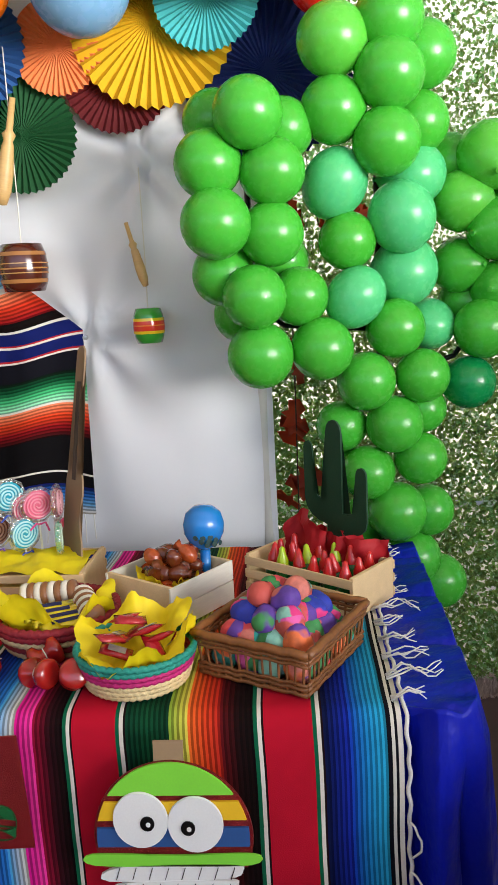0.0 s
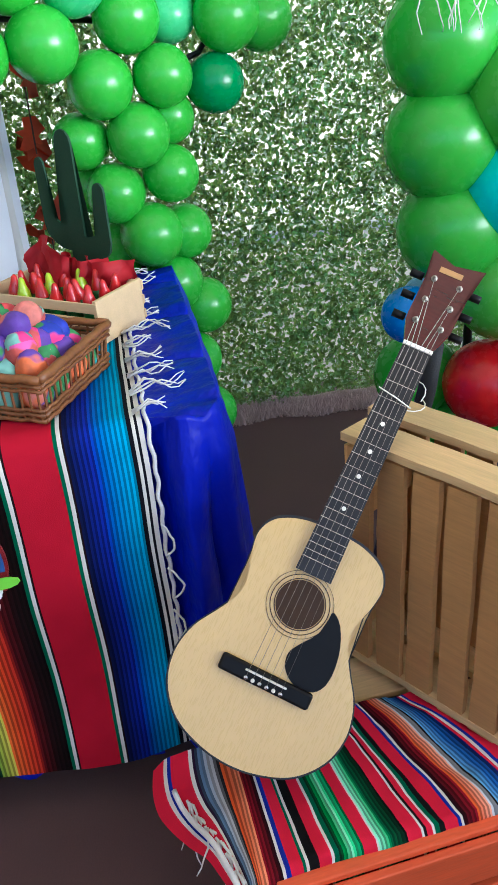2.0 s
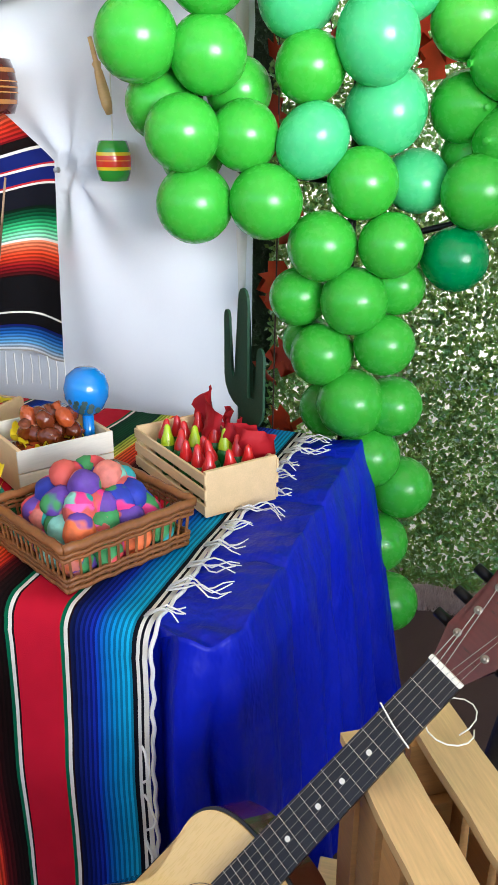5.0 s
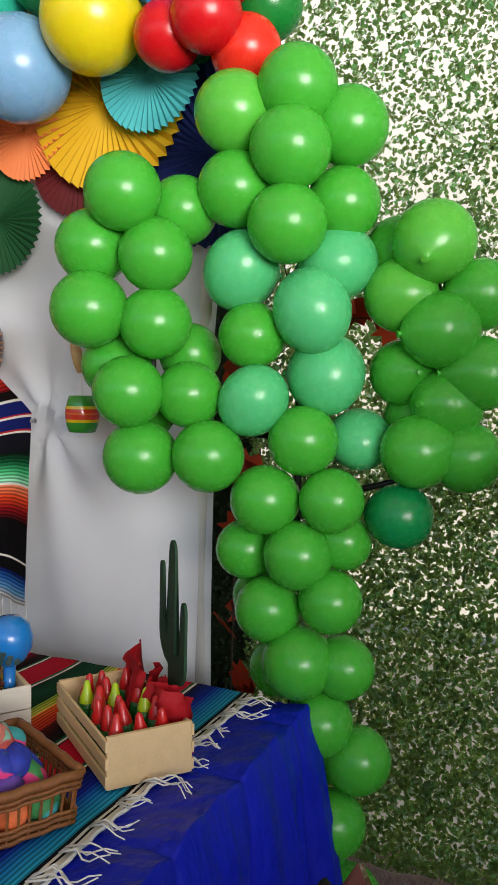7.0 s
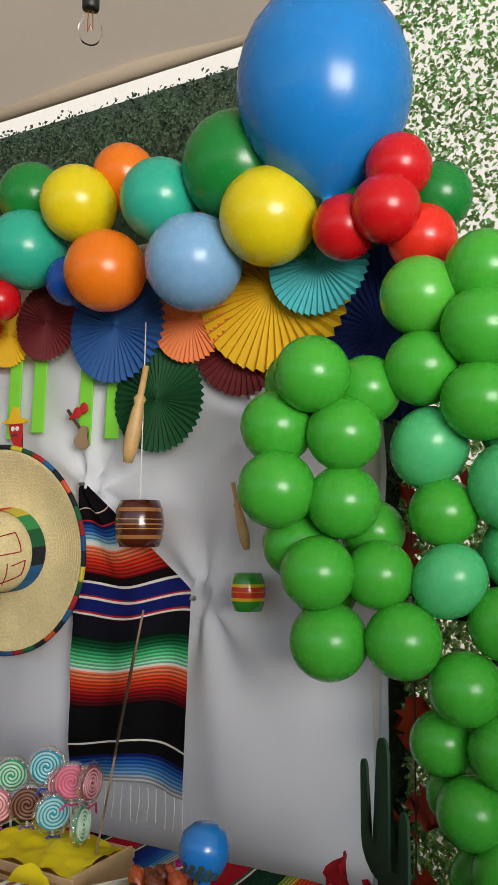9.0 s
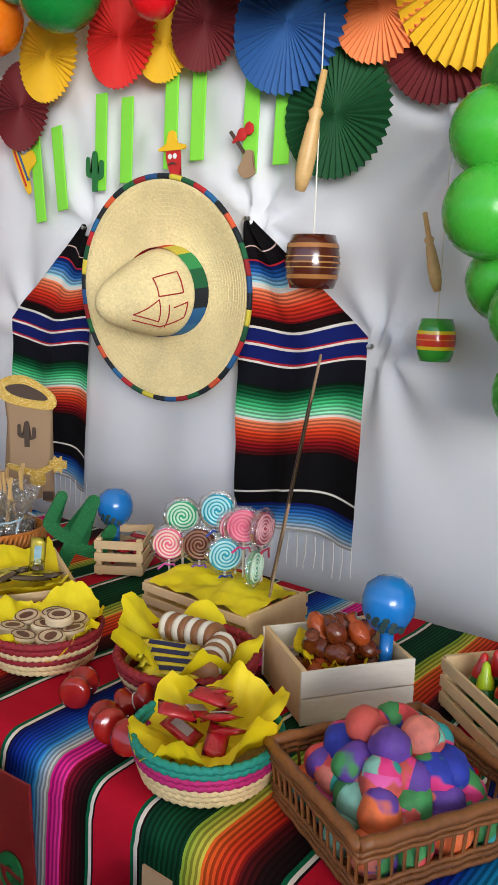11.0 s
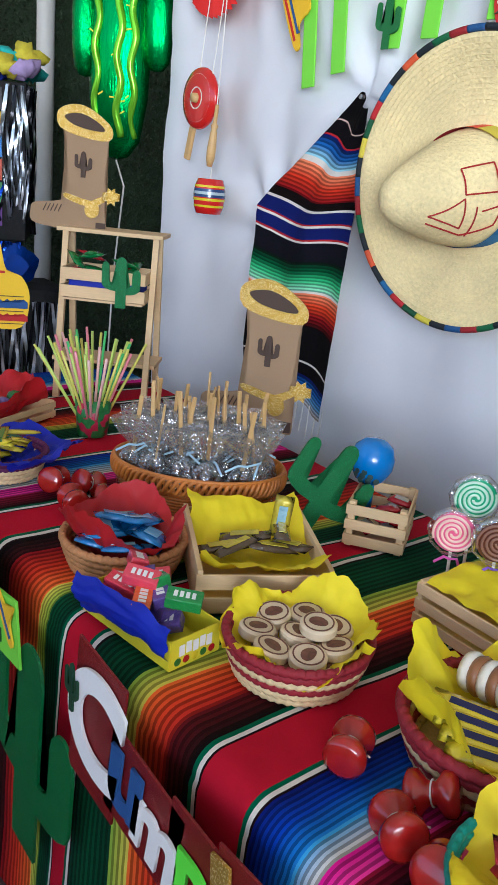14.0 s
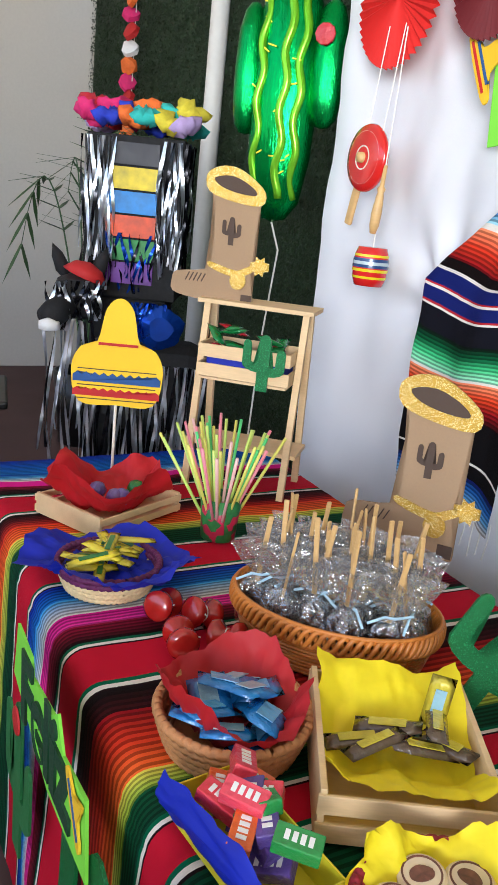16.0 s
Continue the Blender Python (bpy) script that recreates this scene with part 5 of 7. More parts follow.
for z, grow, r in ((0.004, 0.93, 0.004), (0.014, 0.94, 0.004), (0.022, 0.95, 0.003), (0.056, 0.985, 0.003), (0.064, 0.99, 0.0035), (0.076, 1.0, 0.0075)):
    for (a, b) in zip(ring_pts(EL * grow, EW * grow, z), ring_pts(EL * grow, EW * grow, z)[1:]):
        n = 14
        pts = [(a[0] + (b[0] - a[0]) * i / n, a[1] + (b[1] - a[1]) * i / n, z + 0.0015 * math.sin(i * 2.2)) for i in range(n + 1)]
        part("rim" if r > 0.006 else "weave", tube(pts, r, 6), M_WICKER, eb, smooth=True)
for i in range(14):
    for s in (-1, 1):
        x = -EL / 2 + EL * (i + 0.5) / 14
        part("stake", tube([(x * 0.93, s * EW / 2 * 0.93, 0.002), (x, s * EW / 2 * 0.99, 0.074)], 0.0022, 5), M_WICKER, eb)
        y = -EW / 2 + EW * (i + 0.5) / 14
        part("stake", tube([(s * EL / 2 * 0.93, y * 0.93, 0.002), (s * EL / 2 * 0.99, y, 0.074)], 0.0022, 5), M_WICKER, eb)
part("base", box(EL * 0.92, EW * 0.92, 0.004, (0, 0, 0.003)), M_WICKER, eb)
EGGC = ["d2484e", "2a9488", "2434a0", "d86a38", "d8347c", "5c3a94", "c05048", "3a844a", "d858a0", "3498a0", "cc7468", "7cb4a4"]
EGGM = [mat("egg_dye_" + h, h, 0.7, var=0.3, scale=90, coarse=40, bump=0.7) for h in EGGC]


def patched(m, colours, size=38.0):
    """Torn patches of other paper colours pasted over the first, different on each piece."""
    n, l = m.node_tree.nodes, m.node_tree.links
    goal = n["Principled BSDF"].inputs["Base Color"]
    tc, info = n.new("ShaderNodeTexCoord"), n.new("ShaderNodeObjectInfo")
    for k, h in enumerate(colours):
        mul_k = n.new("ShaderNodeMath")
        mul_k.operation, mul_k.inputs[1].default_value = "MULTIPLY", 37.0 + 11 * k
        l.new(info.outputs["Random"], mul_k.inputs[0])
        nz, ramp, mix = n.new("ShaderNodeTexNoise"), n.new("ShaderNodeMapRange"), n.new("ShaderNodeMix")
        nz.noise_dimensions, mix.data_type = "4D", "RGBA"
        nz.inputs["Scale"].default_value, nz.inputs["Detail"].default_value = size, 2.0
        l.new(tc.outputs["Object"], nz.inputs["Vector"]), l.new(mul_k.outputs[0], nz.inputs["W"])
        ramp.inputs[1].default_value, ramp.inputs[2].default_value = 0.56, 0.58
        l.new(nz.outputs[0], ramp.inputs[0]), l.new(ramp.outputs[0], mix.inputs[0])
        if goal.is_linked:
            l.new(goal.links[0].from_socket, mix.inputs[6])
        else:
            mix.inputs[6].default_value = goal.default_value[:]
        c = rgb(h)
        mix.inputs[7].default_value = (c[0], c[1], c[2], 1.0)
        l.new(mix.outputs[2], goal)
    return m


for k, m_ in enumerate(EGGM):
    patched(m_, (EGGC[(k + 5) % 12], EGGC[(k + 2) % 12]), 15.0)
EGGS = [mesh_of("shell", lathe([(0, 0.03), (0.009, 0.0275), (0.016, 0.019), (0.0205, 0.006), (0.0215, -0.004), (0.019, -0.016), (0.012, -0.0245), (0, -0.0275)], 20), True) for _ in EGGM]
CAPS = [mesh_of("tissue_cap", lathe([(0, 0.0316), (0.0097, 0.0284), (0.0168, 0.0197), (0.0214, 0.0065), (0.0228, -0.002), (0.0212, -0.008)], 20, wob=0.05), True) for _ in EGGM]
for me_, m_ in zip(EGGS, EGGM):
    me_.materials.append(m_)
for me_, m_ in zip(CAPS, EGGM):
    me_.materials.append(m_)
base_m = pose(0.088, 1.497, TOP, 0, 0, 63)
k = 0
for layer, (nx, ny, z) in enumerate(((4, 4, 0.03), (4, 4, 0.062), (4, 3, 0.09), (2, 2, 0.116))):
    for i in range(nx):
        for j in range(ny):
            w = 0.2 - 0.035 * layer
            px = (i - (nx - 1) / 2) * w / nx + RG.uniform(-.004, .004)
            py = (j - (ny - 1) / 2) * (w - 0.01) / ny + RG.uniform(-.004, .004)
            c, d = RG.randrange(12), RG.randrange(12)
            e = thing("party_egg", f"dyed party egg wrapped with torn tissue paper", "egg", base_m @ pose(px, py, z + RG.uniform(-.003, .003), RG.uniform(0, 360), RG.uniform(0, 360), 0) @ Matrix.Scale(1.14, 4), "party eggs")
            part("shell", EGGS[c], None, e)
            part("tissue_cap", CAPS[d], None, e)
            k += 1

# crate of chili-shaped sweets
slatted("pine_box", "pale slatted wooden box of red chili candies lined with red tissue", 0.157, 1.784, -37.8, 0.27, 0.145, 0.085, 3, M_BOX)
cm = pose(0.157, 1.784, TOP, 0, 0, -37.8)
for i, (px, py) in enumerate(((-0.08, 0.045), (0.0, 0.055), (0.07, 0.05))):
    solid("red_tissue", sheet("red_tissue", np.linspace(0, 1, 14), np.linspace(0, 1, 10), lambda u, v: (-0.06 + 0.12 * u + 0.012 * fbm(u * 4, v * 4, i), 0.02 * math.sin(u * 6 + i) + 0.02 * fbm(u * 5, v * 3, i + 4) + 0.01 * v, 0.02 + (0.098 + 0.04 * (i == 0) * math.sin(u * 3.1)) * v)), tissue("b81420"), "crumpled red tissue standing in the box", "tissue paper", cm @ pose(px * 0.9, py, 0.0), "tissue papers")
M_CHILI = mat("red_candy_cap", "c01c1c", 0.3, var=0.1, coat=0.3)
M_CHILIG = mat("green_bottle", "1c6a2c", 0.3, var=0.1, coat=0.3)
M_CHILIY = mat("lime_bottle", "a8c41c", 0.3, var=0.1, coat=0.3)
for i in range(6):
    for j in range(3):
        px, py = -0.1 + i * 0.04 + RG.uniform(-.006, .006), -0.045 + j * 0.042 + RG.uniform(-.006, .006)
        b = thing("candy_bottle", "small red and green chili-shaped candy bottle", "candy", cm @ pose(px, py, 0.008, RG.uniform(-8, 8), RG.uniform(-8, 8), 0), "candy bottles")
        y_ = (i, j) in ((2, 1), (3, 2), (1, 0))
        part("bottle", lathe([(0, 0), (0.014, 0), (0.015, 0.05), (0.012, 0.06), (0, 0.06)], 12), M_CHILIG, b, smooth=True)
        part("cap", lathe([(0.0135, 0.058), (0.0125, 0.068), (0.008, 0.08), (0.0055, 0.093), (0.002, 0.097), (0, 0.097)], 12), M_CHILIY if y_ else M_CHILI, b, smooth=True)
solid("cactus_standee", card(saguaro(0.35, 0.185, 0.12, 0.08), 0.005), M_FELT, "dark green foam cactus cut-out standing behind the box", "cut-out", pose(0.2, 1.885, TOP, 0, 0, -47))
# white box with wrapped sweets and a painted ball rattle
slatted("white_box", "whitewashed wooden box with wrapped tamarind sweets", -0.145, 1.735, 56, 0.184, 0.172, 0.088, 2, M_WHITEBOX)
wm = pose(-0.145, 1.735, TOP, 0, 0, 56)
M_AMBER = foil_mat("amber_wrapper", "6a2c10", 0.15, 0.0)
M_AMBER2 = foil_mat("orange_wrapper", "a8481c", 0.15, 0.0)
M_SILV = foil_mat("clear_wrapper", "c0b8b0", 0.15, 0.3)
blob = lathe([(0, 0.027), (0.012, 0.022), (0.019, 0.008), (0.02, -0.004), (0.016, -0.016), (0.007, -0.026), (0.014, -0.038), (0.004, -0.03), (0, -0.03)], 14, wob=0.06)
blob_me = mesh_of("wrapped_ball", blob, True)
blobs = []
for m_ in (M_AMBER, M_AMBER2, M_AMBER, M_AMBER):
    c = blob_me.copy()
    c.materials.append(m_)
    blobs.append(c)
for i in range(30):
    lay = i // 12
    s = solid("wrapped_sweet", blobs[RG.randrange(4)], None, "brown tamarind sweet in shiny twisted wrapper", "candy", wm @ pose(RG.uniform(-.056, .056) * (1 - .15 * lay), RG.uniform(-.05, .05) * (1 - .2 * lay), 0.055 + 0.028 * lay, RG.uniform(0, 360), RG.uniform(0, 360), 0) @ Matrix.Scale(0.85, 4), "wrapped sweets")
crumple("yellow_tissue", "yellow tissue paper lining the white box", -0.145, 1.735, TOP + 0.085, 0.062, 0.058, 0.02, "fbe018", 56, 7, 0.9, 3, 0.03)
M_BALL = mat("painted_blue_gourd", "1878c8", 0.25, var=0.06, coat=0.5, bump=0.02)
M_FLOR = mat("painted_flower", "1c3c3c", 0.5, var=0.3)
for x, y, z, zb in ((-0.075, 1.772, 0.918, 0.79), (-0.912, 1.965, 0.885, 0.78)):
    g = thing("gourd_rattle", "round blue painted rattle standing on its handle", "maraca", pose(x, y, z), "rattles")
    part("ball", lathe([(0, 0.046), (0.02, 0.043), (0.036, 0.03), (0.0425, 0.008), (0.041, -0.012), (0.03, -0.034), (0.014, -0.046), (0, -0.048)], 28), M_BALL, g, smooth=True)
    part("handle", tube([(0, 0, -0.045), (0, 0, zb - z)], 0.011, 12), M_BALL, g, smooth=True)
    for i in range(9):
        a, t_ = -1.9 + 0.28 * (i % 3) + 0.1 * i, -0.012 - 0.008 * (i // 3)
        part("painted_leaf", lathe([(0, 0.001), (0.005, 0.0006), (0.006, 0)], 8), M_FLOR, g, at=pose(0.0405 * math.cos(a), 0.0405 * math.sin(a), t_, 0, 90, math.degrees(a)))

# lollipop box
slatted("pine_box", "long slatted pine box holding swirl lollipops", -0.46, 1.832, -2, 0.27, 0.17, 0.076, 3, M_BOX)
solid("yellow_tissue", sheet("yellow_tissue", np.linspace(-0.128, 0.128, 40), np.linspace(-0.08, 0.08, 22), lambda u, v: (u, v, 0.072 + 0.012 * fbm(u * 14, v * 14) + 0.012 * math.cos(v * 19))), tissue("fbe618"), "yellow tissue paper filling the lollipop box", "tissue paper", pose(-0.46, 1.832, TOP, 0, 0, -2), "tissue papers")


def lollipop(x, y, z, zb, c1, c2, ribbon, edge, r=0.033):
    l_ = thing("lollipop", "swirled lollipop in clear wrap tied with ribbon", "lollipop", pose(x, y, z, 0, 0, edge), "lollipops")
    m1 = bpy.data.materials.get("sugar_" + c1) or mat("sugar_" + c1, c1, 0.25, var=0.05, coat=0.4, bump=0.02)
    m2 = bpy.data.materials.get("sugar_" + c2) or mat("sugar_" + c2, c2, 0.25, var=0.05, coat=0.4, bump=0.02)
    part("disc", lathe([(0, 0.006), (r * 0.85, 0.006), (r, 0.003), (r, -0.003), (r * 0.85, -0.006), (0, -0.006)], 32), m1, l_, at=pose(0, 0, 0, 90), smooth=False)
    for arm in range(2):
        pts = [((0.003 + (r - 0.004) * q) * math.cos(q * 13 + arm * math.pi), -0.0065, (0.003 + (r - 0.004) * q) * math.sin(q * 13 + arm * math.pi)) for q in np.linspace(0.03, 1, 60)]
        part("swirl", tube(pts, 0.0024, 5), m2, l_, smooth=True)
    part("stick", tube([(0, 0, -r), (0.002, 0, zb - z)], 0.0025, 8), M_IVORY, l_)
    part("ribbon", tube([(-0.022, -0.004, -r - 0.022), (-0.008, -0.008, -r - 0.008), (0, -0.004, -r - 0.012), (0.012, -0.008, -r - 0.008), (0.02, -0.004, -r - 0.03)], 0.0024, 5), foil_mat("ribbon_" + ribbon, ribbon, 0.3, 0.0), l_)
    part("wrap", lathe([(r * 1.05, 0.0085), (r * 1.22, 0.006), (r * 1.28, 0.0), (r * 1.22, -0.006)], 10), M_CELLO, l_, at=pose(0, 0, 0, 90))


for i, (x, y, z, a, b, rb) in enumerate(((-0.645, 1.845, 0.885, "e86a90", "f4d0c0", "d858b0"), (-0.645, 1.885, 0.935, "3aa878", "c8e8d0", "8a58c0"), (-0.545, 1.88, 0.968, "2898b0", "a8dce0", "2848b0"), (-0.575, 1.86, 0.895, "5a3024", "8c6454", "7850b0"),
                                         (-0.512, 1.865, 0.886, "3aa0b8", "b0e0e4", "2440a0"), (-0.515, 1.9, 0.935, "e85a80", "f0b8c0", "7850b0"), (-0.482, 1.885, 0.946, "e06a88", "e88aa0", "d83878"), (-0.44, 1.89, 0.948, "a84860", "d8a0a8", "c03858"), (-0.432, 1.855, 0.88, "58b890", "d0ecd8", "38a868"))):
    lollipop(x + 0.025, y, z, 0.80, a, b, rb, 38 + RG.uniform(-14, 14) if i < 7 else 95 + 10 * (i == 8))
gc = thing("guitar_standee", "tall narrow brown foam guitar cut-out standing in the lollipop box", "cut-out", pose(-0.40, 1.885, 0.775, -10, -4, -55))
part("board", card(smooth_loop([(-0.05, 0.0), (0.05, 0.0), (0.07, 0.06), (0.05, 0.12), (0.042, 0.15), (0.055, 0.19), (0.045, 0.235), (0.014, 0.25), (0.013, 0.42), (0.022, 0.43), (0.022, 0.51), (-0.022, 0.51), (-0.022, 0.43), (-0.013, 0.42), (-0.014, 0.25), (-0.045, 0.235), (-0.055, 0.19), (-0.042, 0.15), (-0.05, 0.12), (-0.07, 0.06)], 3), 0.004), mat("brown_foam", "8c7258", 0.8, var=0.1, scale=200), gc)
part("neck_strip", box(0.02, 0.002, 0.22, (0, -0.0032, 0.33)), M_DKBR, gc)

# tray with yellow paper and sticks
slatted("pine_box", "slatted pine box lined with yellow tissue and candy bars", -0.836, 1.622, 61.6, 0.206, 0.245, 0.074, 2, M_BOX)
ym = pose(-0.836, 1.622, TOP, 0, 0, 61.6)
solid("yellow_tissue", sheet("yellow_tissue", np.linspace(-0.095, 0.095, 40), np.linspace(-0.12, 0.13, 40), lambda u, v: (u + 0.006 * fbm(u * 20, v * 20, 8), v, 0.03 + 0.05 * max(0, (abs(v + 0.0) - 0.035) / 0.09) ** 0.7 + 0.012 * fbm(u * 18, v * 12, 2) + 0.02 * max(0, (abs(u) - 0.07) / 0.025))), tissue("fbe618"), "yellow tissue paper lining the box", "tissue paper", ym, "tissue papers")
M_YWRAP = foil_mat("yellow_wrapper", "c8b83c", 0.25, 0.1)
M_CLEARW = foil_mat("smoky_wrapper", "5a4a3c", 0.12, 0.0)
for px, py, rz_, up in ((-0.05, 0.0, 10, 0), (-0.01, 0.02, -14, 0.01), (0.03, -0.015, 6, 0.006), (0.05, 0.02, 80, 0.02), (-0.03, -0.02, 30, 0.012), (0.06, 0.0, -50, 0.004)):
    p = packet("candy_bar", "small candy bar in clear and yellow wrapper", *(ym @ Vector((px, py, 0.052 + up))), 0.085, 0.028, 0.014, (RG.uniform(-10, 10), RG.uniform(-12, 12), 61.6 + rz_), M_CLEARW, band=M_YWRAP)
packet("candy_bar", "candy bar in printed wrapper standing upright", *(ym @ Vector((0.055, 0.05, 0.085))), 0.075, 0.032, 0.012, (80, -85, 60), M_YWRAP, band=foil_mat("pale_blue_print", "90b8c8", 0.3, 0.0))
solid("cactus_standee", card(saguaro(0.19, 0.17, 0.1, 0.085), 0.005), M_GLITGREEN, "green glitter cactus cut-out stuck in the box", "cut-out", pose(-0.91, 1.79, 0.77, -4, 30, 66))
slatted("pine_box", "small slatted wooden crate with red sweets", -0.846, 1.936, 34, 0.107, 0.138, 0.086, 3, M_BOX, False)
sm = pose(-0.846, 1.936, TOP, 0, 0, 34)
M_REDW = foil_mat("red_wrapper", "b01c28", 0.2, 0.1)
for i in range(10):
    packet("red_sweet", "sweet in shiny red wrapper", *(sm @ Vector((RG.uniform(-.032, .032), RG.uniform(-.048, .048), 0.018 + 0.005 * i))), 0.05, 0.03, 0.014, (RG.uniform(-25, 25), RG.uniform(-25, 25), RG.uniform(0, 180)), M_REDW, group="red sweets", band=M_SILV if i % 2 else None)

# palm baskets
R_, P_, T_, K_, O_, V_ = M_PALMRED, M_PALM, M_PALMTEAL, M_PALMPINK, M_PALMOR, M_PALMPURP
basket("round palm basket with red bands holding marzipan discs", -0.6, 1.515, 0.078, 0.098, 0.06, [P_, P_, R_, P_, R_, R_])
crumple("yellow_tissue", "yellow tissue paper spilling over the palm basket", -0.6, 1.515, TOP + 0.05, 0.088, 0.088, 0.04, "fbe618", 20, 5, 0.9, 1)
M_MAZ = mat("marzipan_disc", "d6c2a2", 0.4, var=0.1, scale=80, coat=0.3)
M_PRINT = mat("red_brown_print", "6a4234", 0.5, var=0.45, scale=160, coarse=60)
ma = lathe([(0, 0.008), (0.022, 0.008), (0.025, 0.005), (0.025, -0.005), (0.022, -0.008), (0, -0.008)], 26)
ma_me = mesh_of("disc", ma)
ma_me.materials.append(M_MAZ)
pr_me = mesh_of("print", card(smooth_loop([(-0.014, -0.006), (0.0, -0.012), (0.015, -0.004), (0.013, 0.008), (-0.004, 0.012), (-0.016, 0.006)], 3), 0.0008))
pr_me.materials.append(M_PRINT)
ring_me = mesh_of("ring", lathe([(0.0185, 0.0078), (0.0185, 0.0087), (0.0205, 0.0087), (0.0205, 0.0078)], 26))
ring_me.materials.append(M_PRINT)
for i in range(17):
    lay = i // 8
    a, rr = (i % 8) * 2 * math.pi / 7 + lay * 0.4, 0.055 if i % 8 < 7 else 0.0
    if lay == 2:
        rr *= 0.45
    m_ = thing("marzipan_disc", "round wrapped marzipan sweet with printed seal", "candy", pose(-0.6 + rr * math.cos(a), 1.515 + rr * math.sin(a), TOP + 0.035 + 0.017 * lay, RG.uniform(-10, 10), RG.uniform(-10, 10), RG.uniform(0, 360)), "marzipan discs")
    part("disc", ma_me, None, m_)
    part("print", pr_me, None, m_, at=pose(0, 0, 0.0085, 90, 0, 0) @ Matrix.Scale(0.78, 4))
    part("ring", ring_me, None, m_)
basket("round palm basket with a red rim and yellow paper", -0.34, 1.597, 0.09, 0.115, 0.062, [P_, R_, P_, R_, R_])
crumple("yellow_tissue", "yellow tissue paper flaring from the basket", -0.34, 1.597, TOP + 0.05, 0.105, 0.105, 0.055, "fbe618", 0, 6, 1.0, 4)
M_OBL = mat("brown_wafer", "8c5a34", 0.5, var=0.2, scale=60, coat=0.3)
for i in range(8):
    solid("wafer_disc", lathe([(0, 0.007), (0.024, 0.006), (0.026, 0.0), (0.024, -0.006), (0, -0.007)], 24), M_OBL if i % 2 else M_WHITEBOX, "round caramel wafer in a leaning row", "candy", pose(-0.405 + i * 0.0125, 1.625 + 0.002 * i, TOP + 0.074, 8, 80, 10), "wafer discs", smooth=True)
    solid("wafer_disc", lathe([(0, 0.007), (0.022, 0.006), (0.024, 0.0), (0.022, -0.006), (0, -0.007)], 24), M_OBL if i % 2 else M_WHITEBOX, "round caramel wafer in a leaning row", "candy", pose(-0.30 + i * 0.006, 1.635 - 0.013 * i, TOP + 0.066, 75, 20, 20), "wafer discs", smooth=True)
M_YBAR = foil_mat("bright_yellow_wrapper", "e0cc30", 0.25, 0.0)
M_NAVY = mat("navy_print", "1c2050", 0.5, var=0.1)
for i in range(4):
    b = packet("tamarind_bar", "flat yellow candy bar with dark lettering bars", -0.35 + 0.018 * i, 1.56 - 0.012 * i, TOP + 0.075 - 0.004 * i, 0.105, 0.03, 0.012, (18, 0, 22 + 3 * i), M_YBAR)
    part("lettering_bar", box(0.062, 0.009, 0.0012, (0, 0.001, 0.0064), 0.0004), M_NAVY, b)
basket("small palm basket banded teal, magenta and straw", -0.158, 1.437, 0.082, 0.1, 0.062, [P_, P_, P_, K_, K_, T_, T_])
crumple("yellow_tissue", "yellow tissue paper with tall crumpled points in the basket", -0.158, 1.437, TOP + 0.055, 0.092, 0.092, 0.045, "fbe018", 30, 7, 0.85, 7)
for i in range(9):
    packet("red_sweet", "small red candy packet with white label", -0.158 + RG.uniform(-.045, .045), 1.437 + RG.uniform(-.045, .045), TOP + 0.055 + 0.005 * i, 0.055, 0.03, 0.012, (RG.uniform(-25, 25), RG.uniform(-25, 25), RG.uniform(0, 180)), M_REDW, group="red sweets", band=M_SILV if i % 3 == 0 else None)
basket("round tan palm basket lined with red tissue", -0.97, 1.463, 0.08, 0.1, 0.055, [O_] * 5)
crumple("red_tissue", "red tissue paper lining the basket", -0.97, 1.463, TOP + 0.045, 0.09, 0.09, 0.05, "b81c24", 60, 3, 1.0, 2)
M_BWRAP = foil_mat("blue_wrapper", "2878b8", 0.2, 0.1)
for i in range(13):
    a, rr = i * 2.4, 0.064 * math.sqrt(RG.random())
    packet("blue_sweet", "sweet in printed blue wrapper", -0.97 + rr * math.cos(a), 1.463 + rr * math.sin(a), TOP + 0.044 + 0.0028 * i, 0.068, 0.052, 0.014, (RG.uniform(-18, 18), RG.uniform(-18, 18), RG.uniform(0, 180)), M_BWRAP, group="blue sweets", band=foil_mat("pale_blue_print", "90b8c8", 0.3, 0.0) if i % 2 else foil_mat("light_blue_print", "58a0d0", 0.3, 0.0))
basket("purple banded palm basket with blue tissue", -1.43, 1.44, 0.07, 0.09, 0.05, [P_, P_, P_, V_, V_])
crumple("blue_tissue", "royal blue tissue paper spread over the basket", -1.43, 1.44, TOP + 0.055, 0.14, 0.12, 0.03, "1428b8", 40, 5, 1.0, 5)
for i in range(16):
    packet("yellow_sweet", "thin yellow and green candy stick packet", -1.43 + RG.uniform(-.05, .05), 1.44 + RG.uniform(-.045, .045), TOP + 0.045 + 0.0025 * i, 0.09, 0.02, 0.01, (RG.uniform(-12, 12), RG.uniform(-14, 14), 30 + RG.uniform(-60, 60)), M_YBAR if i % 3 else M_YWRAP, group="yellow sweets", band=M_CHILIG if i % 2 else None)

# gum box, opened out with a blue paper
gb = thing("gum_box", "open yellow display box of fruit chews with blue paper", "candy box", pose(-0.778, 1.396, TOP, 0, 0, 7))
M_YCARD = mat("yellow_card", "d8cc28", 0.5, var=0.08, scale=80)
part("base", box(0.195, 0.088, 0.003, (0, 0, 0.002)), M_YCARD, gb)
